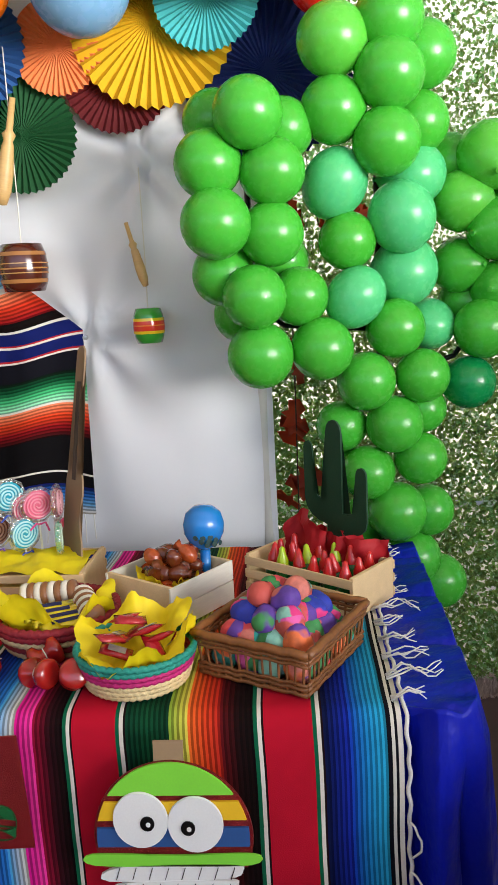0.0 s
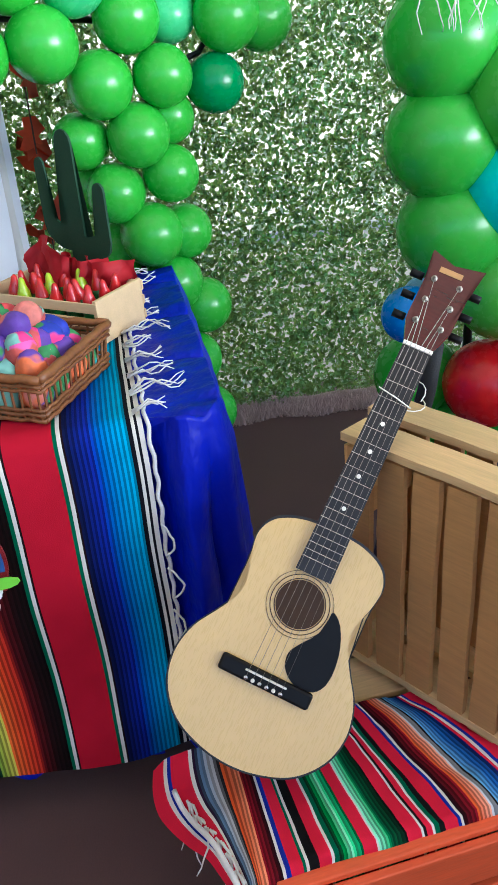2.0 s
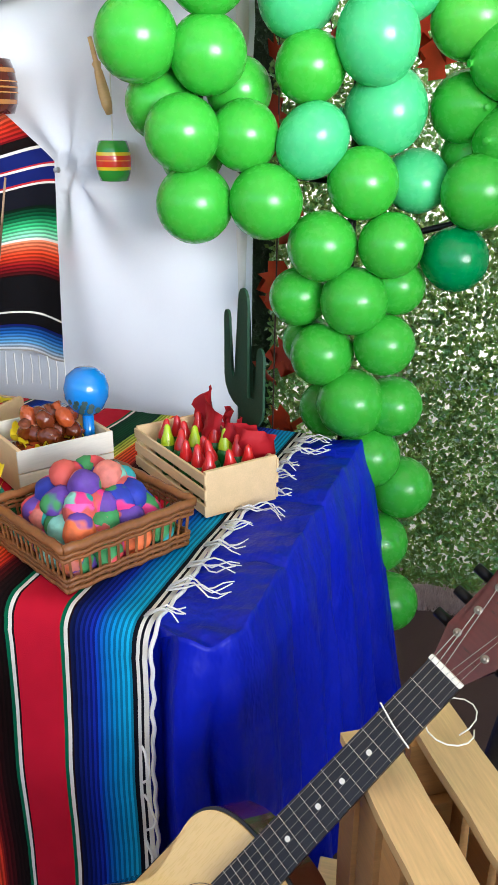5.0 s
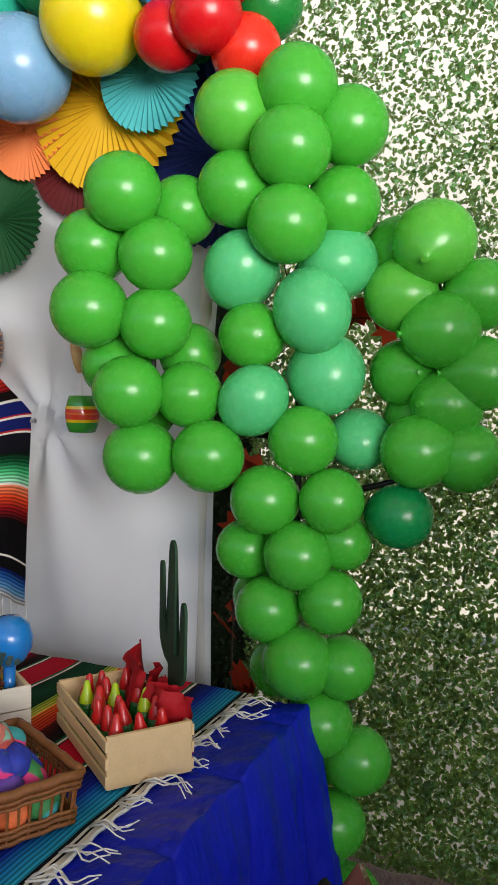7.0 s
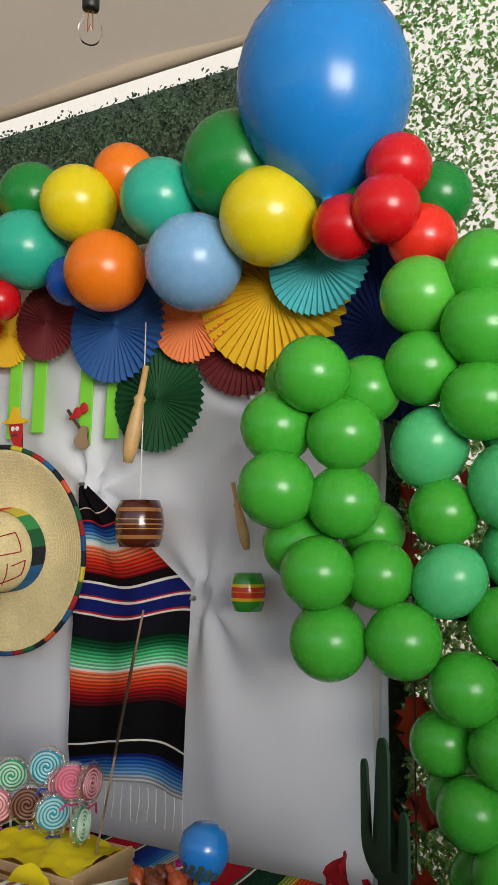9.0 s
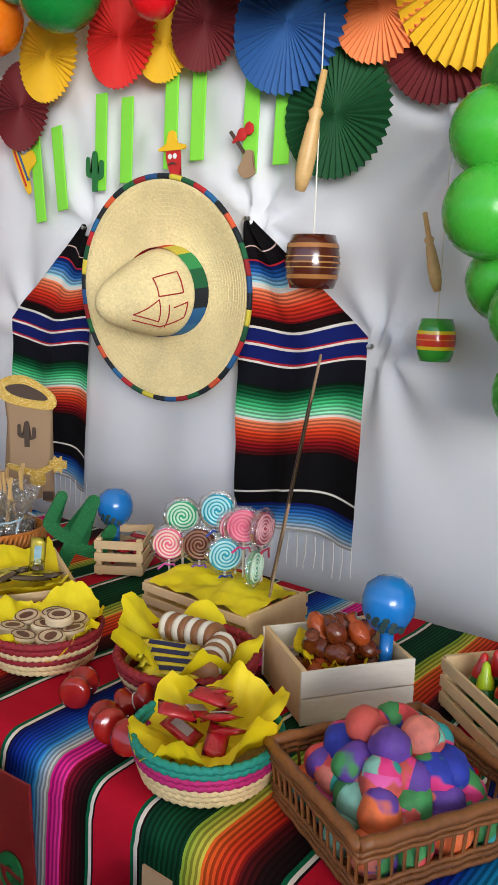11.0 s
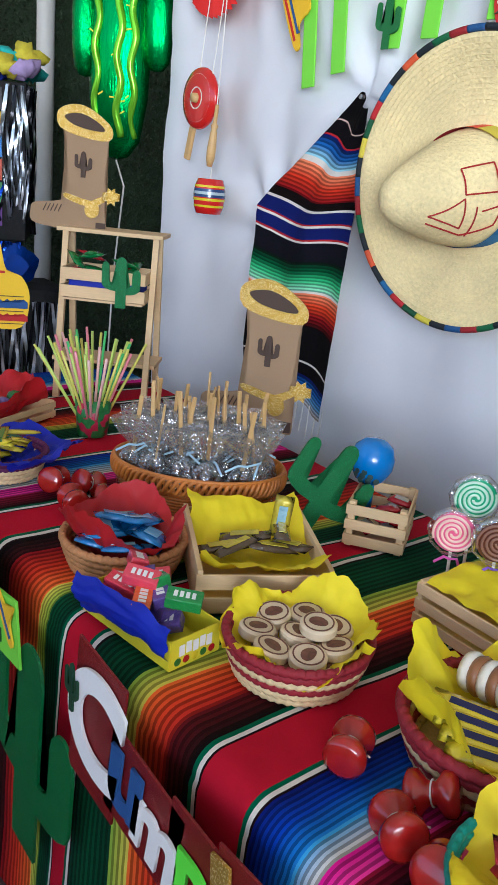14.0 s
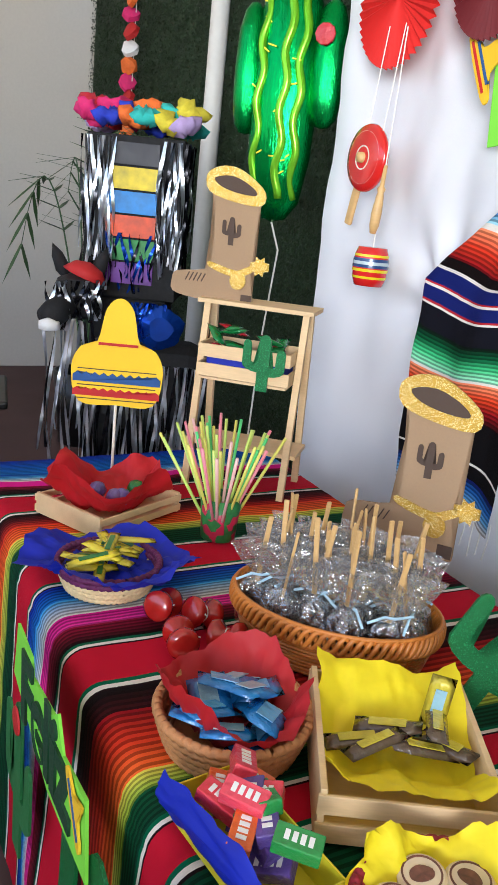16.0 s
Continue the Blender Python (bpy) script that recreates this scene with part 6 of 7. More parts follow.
for s in (-1, 1):
    part("long_side", box(0.195, 0.002, 0.042, (0, s * 0.044, 0.023)), M_YCARD, gb)
    part("short_side", box(0.002, 0.084, 0.042, (s * 0.0965, 0, 0.023)), M_YCARD, gb)
for i in range(5):
    part("lettering_bar", box(0.0012, 0.009, 0.016, (0.0983, -0.024 + i * 0.012, 0.026 + 0.002 * (i % 2))), M_WHITEF, gb)
    part("fruit_mark", lathe([(0, 0.001), (0.005, 0.0006), (0.006, 0)], 10), (M_CHILIG, M_REDW, M_YBAR)[i % 3], gb, at=pose(0.0978, -0.03 + i * 0.015, 0.01, 0, 90, 0))
solid("blue_tissue", sheet("blue_tissue", np.linspace(-0.1, 0.1, 26), np.linspace(0, 1, 16), lambda u, v: (u + 0.006 * fbm(u * 20, v * 4), -0.048 - 0.018 * math.sin(v * 2.6) - 0.006 * fbm(u * 16, v * 6), 0.005 + 0.062 * v + 0.01 * fbm(u * 15, 1))), tissue("1428b0"), "royal blue tissue paper folded over the candy box", "tissue paper", pose(-0.785, 1.405, TOP, 0, 0, 9), "tissue papers")
CHEW = [foil_mat("chew_" + h, h, 0.35, 0.0) for h in ("e0485c", "2c8c44", "e0662c", "5a4490", "d83a4c")]
for i in range(20):
    b = thing("fruit_chew", "small boxed fruit chew with white lettering bars", "candy", pose(-0.778 + RG.uniform(-.07, .07), 1.396 + RG.uniform(-.026, .026), TOP + 0.026 + 0.0028 * i, RG.uniform(-20, 20), RG.uniform(-20, 20), RG.uniform(-40, 60)), "fruit chews")
    part("carton", box(0.05, 0.026, 0.018, (0, 0, 0), 0.0015), CHEW[RG.randrange(5)], b)
    for q in range(4):
        part("lettering_bar", box(0.0052, 0.011, 0.0008, (-0.0125 + q * 0.0083, 0, 0.0094)), M_WHITEF, b)

# oval wicker basket of chocolate pops
ob = thing("oval_wicker_basket", "oval orange-brown wicker basket with a scalloped plaited rim", "basket", pose(-1.13, 1.715, TOP, 0, 0, 43))
OX, OY = 0.166, 0.115
def oval(k, z, n=73, f=lambda a: 0.0):
    return [(OX * k * math.cos(a), OY * k * math.sin(a), z + f(a)) for a in np.linspace(0, 2 * math.pi, n)]
part("base", lathe([(0, 0.003), (1, 0.003), (1, 0.006), (0, 0.006)], 40), M_WICKERO, ob).scale = (OX * 0.86, OY * 0.86, 1)
for i in range(8):
    part("weave", tube(oval(0.87 + 0.012 * i, 0.006 + i * 0.0065, f=lambda a: 0.001 * math.sin(a * 36 + i * 3.14)), 0.0036, 6, close=False), M_WICKERO, ob, smooth=True)
for ph in (0, 2.1, 4.2):
    pts = [(OX * (1.0 + 0.025 * math.sin(26 * a + ph + 1.5)) * math.cos(a), OY * (1.0 + 0.03 * math.sin(26 * a + ph + 1.5)) * math.sin(a), 0.072 + 0.014 * math.sin(26 * a + ph)) for a in np.linspace(0, 2 * math.pi, 313)]
    part("plait", tube(pts, 0.0042, 6, close=False), M_WICKERO, ob, smooth=True)
for s, z in ((0.98, 0.056), (1.0, 0.088)):
    part("rim", tube(oval(s, z), 0.0035, 6, close=False), M_WICKERO, ob, smooth=True)
om = pose(-1.13, 1.715, TOP, 0, 0, 43)
M_RIBB = foil_mat("pale_blue_ribbon", "a8c8d8", 0.35, 0.0)
for i in range(27):
    a, rr = i * 2.4, math.sqrt((i + 0.5) / 27)
    px, py = OX * 0.86 * rr * math.cos(a), OY * 0.76 * rr * math.sin(a)
    hz = 0.165 + RG.uniform(-.01, .03)
    p = thing("chocolate_pop", "chocolate pop in gathered cellophane tied with pale ribbon", "candy", om @ pose(px, py, 0.02, RG.uniform(-9, 9), RG.uniform(-9, 9), RG.uniform(0, 360)), "chocolate pops")
    part("chocolate", box(0.042, 0.024, 0.055, (0, 0, 0.05), 0.008), M_CHOC, p)
    part("stick", box(0.008, 0.0045, 0.12, (0, 0, hz - 0.03), 0.0015), M_WOODP, p)
    bm = bmesh.new()
    rings = []
    for z, r, wv in ((0.008, 0.024, 0.05), (0.045, 0.031, 0.15), (0.078, 0.024, 0.25), (0.096, 0.008, 0.1), (0.118, 0.025, 0.5), (0.155, 0.038, 0.75)):
        rings.append([bm.verts.new((r * (1 + wv * math.sin(5 * t + i) * (1 if j % 2 else 0.6)) * math.cos(t), r * (1 + wv * math.sin(4 * t + i)) * math.sin(t), z + 0.12 * r * wv * math.sin(7 * t))) for j, t in enumerate(np.linspace(0, 2 * math.pi, 15)[:-1])])
    for q, w in zip(rings, rings[1:]):
        for j in range(14):
            bm.faces.new((q[j], q[(j + 1) % 14], w[(j + 1) % 14], w[j]))
    part("cellophane", bm, M_CELLO, p, "clear crinkled cellophane")
    part("ribbon", tube([(0.034, 0.008, 0.08), (0.012, 0.01, 0.096), (-0.004, 0.01, 0.096), (-0.028, 0.014, 0.108)], 0.0022, 5), M_RIBB, p)

# red clay spools
M_SPOOL = mat("red_translucent_wrap", "a01c18", 0.18, var=0.25, scale=50, coarse=20, coat=0.5, bump=0.3)
for i, (x, y, rx, rz_) in enumerate(((-0.425, 1.443, 90, 30), (-0.315, 1.402, 80, 60), (-0.325, 1.468, 70, 120), (-0.255, 1.396, 60, 20), (-1.29, 1.49, 75, 40), (-1.185, 1.478, 90, 80), (-1.245, 1.54, 70, 10), (-1.165, 1.548, 80, 130))):
    s = thing("spool_candy", "red spool-shaped tamarind candy in tight wrap", "candy", pose(x, y, TOP + 0.027, rx, 0, rz_) @ Matrix.Scale(0.88, 4), "spool candies")
    part("body", lathe([(0, 0.033), (0.02, 0.033), (0.028, 0.028), (0.0285, 0.016), (0.016, 0.006), (0.014, 0), (0.016, -0.006), (0.0285, -0.016), (0.028, -0.028), (0.02, -0.033), (0, -0.033)], 24), M_SPOOL, s, smooth=True)
    part("tie", tube([(0.0155 * math.cos(a), 0.0155 * math.sin(a), 0) for a in np.linspace(0, 6.3, 16)] + [(0.03, 0.01, 0.02)], 0.0012, 5), M_CORD, s)

# red-lined box and cup of straws
slatted("pine_box", "low pale wooden box lined with red tissue", -1.757, 1.543, 117, 0.24, 0.19, 0.045, 2, M_BOX)
crumple("red_tissue", "red tissue paper heaped in the low box", -1.757, 1.543, TOP + 0.045, 0.135, 0.11, 0.06, "c81c26", 117, 5, 0.9, 9)
M_TOP = foil_mat("violet_stripe", "6a5a9c", 0.3, 0.0)
for i in range(5):
    solid("striped_ball", lathe([(0, 0.02), (0.014, 0.014), (0.02, 0.0), (0.014, -0.014), (0, -0.02)], 16), (M_TOP, M_CHILIG, M_TOP)[i % 3], "small violet striped candy ball", "candy", pose(-1.73 + 0.03 * math.cos(i * 2.0), 1.55 + 0.05 * math.sin(i * 2.0), TOP + 0.055), "candy balls", smooth=True)
cup = thing("straw_cup", "decorated green and red cup full of drinking straws", "cup", pose(-1.58, 1.722, TOP))
part("cup", lathe([(0, 0.002), (0.036, 0.0), (0.043, 0.09), (0.041, 0.09), (0.034, 0.006), (0, 0.006)], 28), mat("cup_print", "2c7a3c", 0.4, var=0.6, scale=50, coarse=30, fleck=(rgb("b82848"), 55, 0.35)), cup, smooth=True)
STRAW = [mat("straw_" + h, h, 0.3, var=0.05) for h in ("c8e070", "5cd078", "e88a98", "e8b8b0", "dcd868")]
for i in range(46):
    a, rr = RG.uniform(0, 6.28), 0.034 * math.sqrt(RG.random())
    lean = 0.5
    b0 = Vector((rr * math.cos(a) * 0.5, rr * math.sin(a) * 0.5, 0.008))
    t0 = Vector((rr * math.cos(a) * 4.3, rr * math.sin(a) * 4.3, 0.215 + RG.uniform(-.012, .012)))
    part("straw", tube([tuple(b0), tuple(t0)], 0.0034, 6), STRAW[RG.randrange(5)], cup, smooth=True)

# fringe of the table serape on the blue cloth
for i in range(44):
    g = i // 4
    y = TY0 + 0.02 + g * 0.07 + 0.005 * (i % 4)
    wob = RG.uniform(-1, 1)
    n = 4 + (g * 3) % 4
    part("tassel", tube([(SER_X1 - 0.012, y, TOP + 0.004)] + [(SER_X1 + 0.013 * j + 0.002, y + 0.008 * math.sin(j * 0.9 + g) + 0.004 * j * wob, TOP + 0.014 + 0.007 * math.sin(j * 1.3 + i)) for j in range(1, n)], 0.0018, 5, taper=0.55), M_FRINGE, serape, smooth=True)
part("hem", tube([Vector(over_table(SER_X1 + 0.001, q)) + Vector((0, -0.003 if q > flat else 0, 0.003 if q < flat else 0)) + Vector((0.0016 * math.sin(q * 130) + 0.004 * fbm(q * 9, 3), 0, 0)) for q in np.linspace(0.02, flat + DROP, 150)], 0.0034, 6), M_FRINGE, serape, "white knotted edge", smooth=True)
for i in range(5):
    z = 0.6 - i * 0.085
    part("tassel", tube([(SER_X1 + 0.006 + (0.016 + 0.006 * (i % 2)) * math.sin(0.3 * k) + 0.003 * fbm(k * 0.5, i), TY0 - 0.04 - 0.012 * math.sin(0.28 * k), z - 0.006 * k) for k in range(11)], 0.0019, 5), M_FRINGE, serape, smooth=True)

# ---- cut-outs hung on the table front ----
FY = 1.262
face = thing("cone_cutout", "big foam face cut-out with round eyes hung on the table front", "cut-out", pose(-0.083, FY, 0.012) @ Matrix.Diagonal((0.9, 1, 1, 1)))
disc = [(0.135 * math.cos(a), 0.575 + 0.127 * math.sin(a)) for a in np.linspace(-0.42, math.pi + 0.42, 40)]
part("disc", card(disc, 0.005), M_GLITRED, face, "dark red glitter disc")
def band_piece(z0, z1, k=0.96):
    w = lambda z: k * 0.135 * math.sqrt(max(0.02, 1 - ((z - 0.575) / 0.128) ** 2))
    return [(-w(z0), z0), (w(z0), z0), (w((z0 + z1) / 2), (z0 + z1) / 2), (w(z1), z1), (-w(z1), z1), (-w((z0 + z1) / 2), (z0 + z1) / 2)]
part("green_cap", card([(0.13 * math.cos(a), 0.575 + 0.1275 * math.sin(a)) for a in np.linspace(0.62, math.pi - 0.62, 24)], 0.004, y=-0.005), M_LIME, face)
part("yellow_band", card(band_piece(0.607, 0.638), 0.004, y=-0.005), M_YELF, face)
part("blue_band", card(band_piece(0.562, 0.594), 0.004, y=-0.005), M_BLUF, face)
part("green_lip", card(smooth_loop([(-0.14, 0.55), (-0.138, 0.532), (0.0, 0.53), (0.13, 0.532), (0.135, 0.55), (0.0, 0.548)], 4), 0.004, y=-0.007), M_LIME, face)
for x, z, px in ((-0.052, 0.61, 0.012), (0.04, 0.602, -0.012)):
    e = part("eye", lathe([(0, 0.004), (0.046, 0.0035), (0.047, 0)], 36), M_WHITEF, face, at=pose(x, -0.008, z, 90))
    part("pupil", lathe([(0, 0.003), (0.012, 0.002), (0.012, 0)], 20), M_GLOSSBLACK, e, at=pose(px, -0.004, 0.004))
    part("glint", lathe([(0, 0.001), (0.004, 0.0006), (0.004, 0)], 12), M_WHITEF, e, at=pose(px + 0.002, -0.004, 0.0072))
for i, (w, z) in enumerate(((0.115, 0.516), (0.105, 0.489), (0.082, 0.462), (0.056, 0.436), (0.033, 0.415))):
    b = part("white_roll", card(smooth_loop([(-w, z - 0.012), (w * 0.7, z - 0.008), (w, z + 0.006), (w * 0.8, z + 0.017), (-w * 0.8, z + 0.012)], 4), 0.006, y=-0.006 - 0.001 * i), M_WHITEF, face)
    for q in range(max(2, 8 - i)):
        x = -w * 0.85 + q * w * 1.7 / max(1, 7 - i)
        part("ink_line", box(0.0012, 0.001, 0.022, (0, 0, 0)), M_GLOSSBLACK, b, at=pose(x, -0.0098 - 0.001 * i, z + 0.002, 0, 20, 0))
part("tip", card([(-0.025, 0.408), (0.025, 0.408), (0.012, 0.375), (-0.012, 0.375)], 0.004, y=-0.004), M_TAN, face)
part("tab", card([(-0.025, 0.7), (0.025, 0.7), (0.026, 0.733), (-0.024, 0.733)], 0.003, y=0.004), M_TAN, face)


def lettering(text, size, material, x, y, z, name, parent, tilt=0.0):
    cu = bpy.data.curves.new(name, "FONT")
    cu.body, cu.size, cu.extrude, cu.offset, cu.align_x = text, size, 0.002, size * 0.035, "CENTER"
    tmp = bpy.data.objects.new(name, cu)
    me = bpy.data.meshes.new_from_object(tmp)
    bpy.data.objects.remove(tmp)
    me.materials.append(material)
    return part(name, me, None, parent, "", pose(x, y, z, 90, tilt, 0))


cum = thing("cumple_banner", "red glitter banner cards with foam letters hung on the table front", "banner", pose(0, FY, 0))
for x, z, w, h, tl in ((-0.68, 0.71, 0.12, 0.21, 6), (-0.565, 0.675, 0.16, 0.13, 8), (-0.46, 0.665, 0.1, 0.15, 4), (-0.36, 0.66, 0.11, 0.19, -3)):
    part("card", box(w, 0.004, h, (0, 0, 0), 0.001), M_GLITRED, cum, at=pose(x, 0.002, z, 0, tl, 0))
for ch, x, z, s, m_, tl in (("C", -0.685, 0.655, 0.2, M_WHITEF, 8), ("u", -0.6, 0.65, 0.16, M_BLUF, 6), ("m", -0.532, 0.63, 0.13, M_WHITEF, 8), ("p", -0.455, 0.635, 0.13, mat("neon_green_foam", "6ae83c", 0.7, var=0.05), 4), ("l", -0.395, 0.605, 0.19, M_GOLD, -6), ("e", -0.352, 0.59, 0.11, M_GLITGREEN, 6)):
    lettering(ch, s, m_, x, -0.004, z, "letter", cum, tl)
part("cactus_mark", card(saguaro(0.07, 0.035), 0.003, y=-0.008), M_FELT, cum, at=pose(-0.73, 0, 0.71))
fel = thing("feliz_banner", "lime green card with the word drawn in green outline", "banner", pose(0.02, FY - 0.006, 0.04))
part("card", card([(-1.32, 0.66), (-1.3, 0.755), (-1.21, 0.75), (-1.2, 0.725), (-1.08, 0.745), (-1.06, 0.76), (-1.03, 0.72), (-0.93, 0.735), (-0.915, 0.63), (-1.1, 0.615)], 0.004), M_LIME, fel)
lettering("Feliz", 0.15, M_FELT, -1.12, -0.004, 0.64, "letter", fel, -3)
part("hat_mark", card(smooth_loop([(-0.04, -0.015), (0.04, -0.015), (0.045, 0.0), (0.015, 0.01), (0.0, 0.04), (-0.015, 0.01), (-0.045, 0.0)], 3), 0.003), M_YELF, fel, at=pose(-0.96, -0.005, 0.70, 0, 50, 0))
part("trim_mark", box(0.07, 0.004, 0.006, (0, 0, 0)), M_BLUF, fel, at=pose(-0.962, -0.0055, 0.698, 0, 50, 0))
solid("cactus_cutout", card(saguaro(0.38, 0.29, 0.14, 0.12), 0.005), M_GLITGREEN, "large green glitter cactus cut-out on the table front", "cut-out", pose(-0.9, FY + 0.002, 0.34, 0, 4, 0))
c2 = thing("cactus_cutout", "dark green cactus cut-out with a red flower", "cut-out", pose(-1.3, FY + 0.002, 0.36))
part("board", card(saguaro(0.28, 0.18), 0.005), M_CARDGREEN, c2)
part("flower", lathe([(0, 0.004), (0.022, 0.003), (0.024, 0)], 16), M_REDF, c2, at=pose(0.0, -0.004, 0.25, 90))

# ---- boots, rack and yellow hat ----
def boot(x, y, z, rz, k, label):
    b = thing("boot_cutout", label, "cut-out", pose(x, y, z, 0, 0, rz), "boot cut-outs")
    o = [(-0.075, 0.36), (-0.06, 0.3), (-0.055, 0.15), (-0.075, 0.1), (-0.165, 0.085), (-0.18, 0.06), (-0.175, 0.02), (-0.1, 0.005), (0.0, 0.0), (0.05, 0.012), (0.055, 0.0), (0.085, 0.0), (0.08, 0.05), (0.07, 0.1), (0.075, 0.2), (0.085, 0.34), (0.07, 0.36), (0.0, 0.375)]
    part("board", card(smooth_loop([(p * k, q * k) for p, q in o], 3), 0.006), M_TAN, b, "tan foam boot")
    part("gold_cuff", card(smooth_loop([(p * k, q * k) for p, q in ((-0.09, 0.385), (-0.08, 0.335), (0.0, 0.31), (0.085, 0.305), (0.095, 0.345), (0.05, 0.385), (0.0, 0.41), (-0.05, 0.41))], 3), 0.004, y=-0.005), M_GOLD, b, "gold glitter cuff")
    part("opening", card(smooth_loop([(p * k, q * k) for p, q in ((-0.065, 0.375), (-0.04, 0.35), (0.02, 0.335), (0.07, 0.335), (0.05, 0.36), (-0.01, 0.385))], 3), 0.003, y=-0.008), M_DKBR, b)
    part("cactus_mark", card([(p, q + 0.18 * k) for p, q in saguaro(0.085 * k, 0.06 * k)], 0.003, y=-0.005), M_DKBR, b)
    part("gold_strap", card(smooth_loop([(p * k, q * k) for p, q in ((-0.06, 0.125), (-0.055, 0.105), (0.03, 0.085), (0.09, 0.115), (0.09, 0.135), (0.03, 0.105))], 3), 0.004, y=-0.005), M_GOLD, b)
    part("spur", card([(k * (0.1 + (0.032 if i % 2 else 0.02) * math.cos(a)), k * (0.125 + (0.032 if i % 2 else 0.02) * math.sin(a))) for i, a in enumerate(np.linspace(0, 2 * math.pi, 17)[:-1])], 0.004, y=-0.009), M_GOLD, b)
    part("buckle", card([(k * (0.035 + 0.026 * math.cos(a)), k * (0.075 + 0.028 * math.sin(a))) for a in np.linspace(0, 2 * math.pi, 13)[:-1]], 0.004, y=-0.009), M_GOLD, b)
    part("heel", box(0.034 * k, 0.004, 0.03 * k, (0.066 * k, -0.005, 0.018 * k)), M_DKBR, b)
    if z < 1.0:
        part("stick", box(0.012, 0.005, z - TOP + 0.02, (0, 0.006, (TOP - z) / 2)), M_WOODP, b)
    for i in range(5):
        part("ink_line", box(0.0022, 0.002, 0.028 * k, (0, 0, 0)), M_DKBR, b, at=pose((-0.13 + i * 0.013) * k, -0.004, 0.072 * k, 0, 25, 0))


boot(-1.28, 1.99, 0.832, 38, 0.82, "tan foam boot cut-out standing behind the wicker basket")
boot(-1.94, 1.862, 1.195, 52, 0.75, "tan foam boot cut-out with gold cuff on the rack")
rack = thing("display_rack", "small pine ladder rack with a shelf crate", "rack", pose(-1.885, 1.925, TOP, 0, 0, 48))
RH = 1.2 - TOP
for s in (-1, 1):
    part("leg", box(0.016, 0.016, RH + 0.01, (0, 0, 0), 0.001), M_BOX, rack, at=pose(s * 0.12, -0.05, RH / 2, -9, 0, 0))
    part("leg", box(0.016, 0.016, RH + 0.01, (0, 0, 0), 0.001), M_BOX, rack, at=pose(s * 0.12, 0.06, RH / 2, 6, 0, 0))
for z, y in ((RH, 0.02), (0.1, 0.0)):
    part("shelf", box(0.28, 0.12, 0.01, (0, y, z)), M_BOX, rack)
sc = part("shelf_crate", box(0.21, 0.13, 0.006, (0, -0.03, RH - 0.17)), M_BOX, rack, "pine shelf crate")
for i in range(2):
    for s in (-1, 1):
        part("slat", box(0.22, 0.005, 0.03, (0, -0.03 + s * 0.066, RH - 0.15 + i * 0.045)), M_BOX, sc)
        part("slat", box(0.005, 0.13, 0.03, (s * 0.108, -0.03, RH - 0.15 + i * 0.045)), M_BOX, sc)
rm = pose(-1.885, 1.925, TOP, 0, 0, 48)
for i in range(9):
    packet("green_sweet", "sweet in green or red wrapper heaped on the rack", *(rm @ Vector((RG.uniform(-.08, .06), -0.03 + RG.uniform(-.04, .04), RH - 0.1 + 0.006 * i))), 0.075, 0.035, 0.015, (RG.uniform(-25, 25), RG.uniform(-25, 25), RG.uniform(0, 180)), foil_mat("green_wrapper", "1c7c3c") if i % 3 else M_REDW, group="green sweets")
solid("blue_tissue", box(0.19, 0.11, 0.05, (0, -0.03, RH - 0.14), 0.01), tissue("1428b0"), "folded blue tissue paper in the shelf crate", "tissue paper", rm, "tissue papers")
solid("cactus_cutout", card(saguaro(0.13, 0.1), 0.004), M_GLITGREEN, "green glitter cactus cut-out on the rack crate", "cut-out", rm @ pose(0.05, -0.106, RH - 0.18))
M_YELS = mat("yellow_painted_foam", "f0c41c", 0.7, var=0.05, scale=300, coarse=6, bump=0.1)
yh = thing("hat_standee", "yellow foam sombrero cut-out on a stick above the table", "cut-out", pose(-1.942, 1.605, 1.06, 0, 0, 66))
part("board", card(smooth_loop([(-0.105, -0.03), (-0.085, -0.108), (0.0, -0.112), (0.085, -0.108), (0.105, -0.03), (0.085, 0.02), (0.048, 0.035), (0.03, 0.11), (0.0, 0.135), (-0.03, 0.11), (-0.048, 0.035), (-0.085, 0.02)], 4), 0.005), M_YELS, yh)
part("blue_zigzag", card([(-0.1 + 0.2 * i / 20, -0.045 + (0.008 if i % 2 else 0)) for i in range(21)] + [(0.1, -0.06), (-0.1, -0.06)], 0.003, y=-0.004), M_BLUF, yh)
part("red_zigzag", card([(-0.1 + 0.2 * i / 20, -0.08 + (0.006 if i % 2 else 0)) for i in range(21)] + [(0.1, -0.093), (-0.1, -0.093)], 0.003, y=-0.004), M_REDF, yh)
part("hat_band", box(0.09, 0.003, 0.006, (0, -0.004, 0.03)), M_REDF, yh)
for z in (-0.03, -0.068, -0.1):
    part("ink_line", box(0.18, 0.002, 0.0018, (0, -0.0035, z)), M_DKBR, yh)
part("stick", tube([(0, 0.005, -0.11), (0, 0.005, TOP + 0.0 - 1.06)], 0.0035, 8), M_IVORY, yh)

# ---- foil cactus balloon ----
M_FOIL = mat("green_foil", "0c8a3c", 0.16, 0.85, var=0.25, scale=18, coarse=6, bump=0.35, depth=0.006)
M_FOILL = mat("lime_foil", "7ac828", 0.2, 0.6, var=0.15, scale=18, coarse=6, bump=0.25, depth=0.006)
M_FOILY = mat("yellow_foil", "e8c828", 0.3, 0.4, var=0.1)
fc = thing("foil_balloon", "shiny green cactus-shaped foil balloon floating beside the backdrop", "foil balloon", pose(-2.42, 2.22, 1.72, 0, 0, 42))
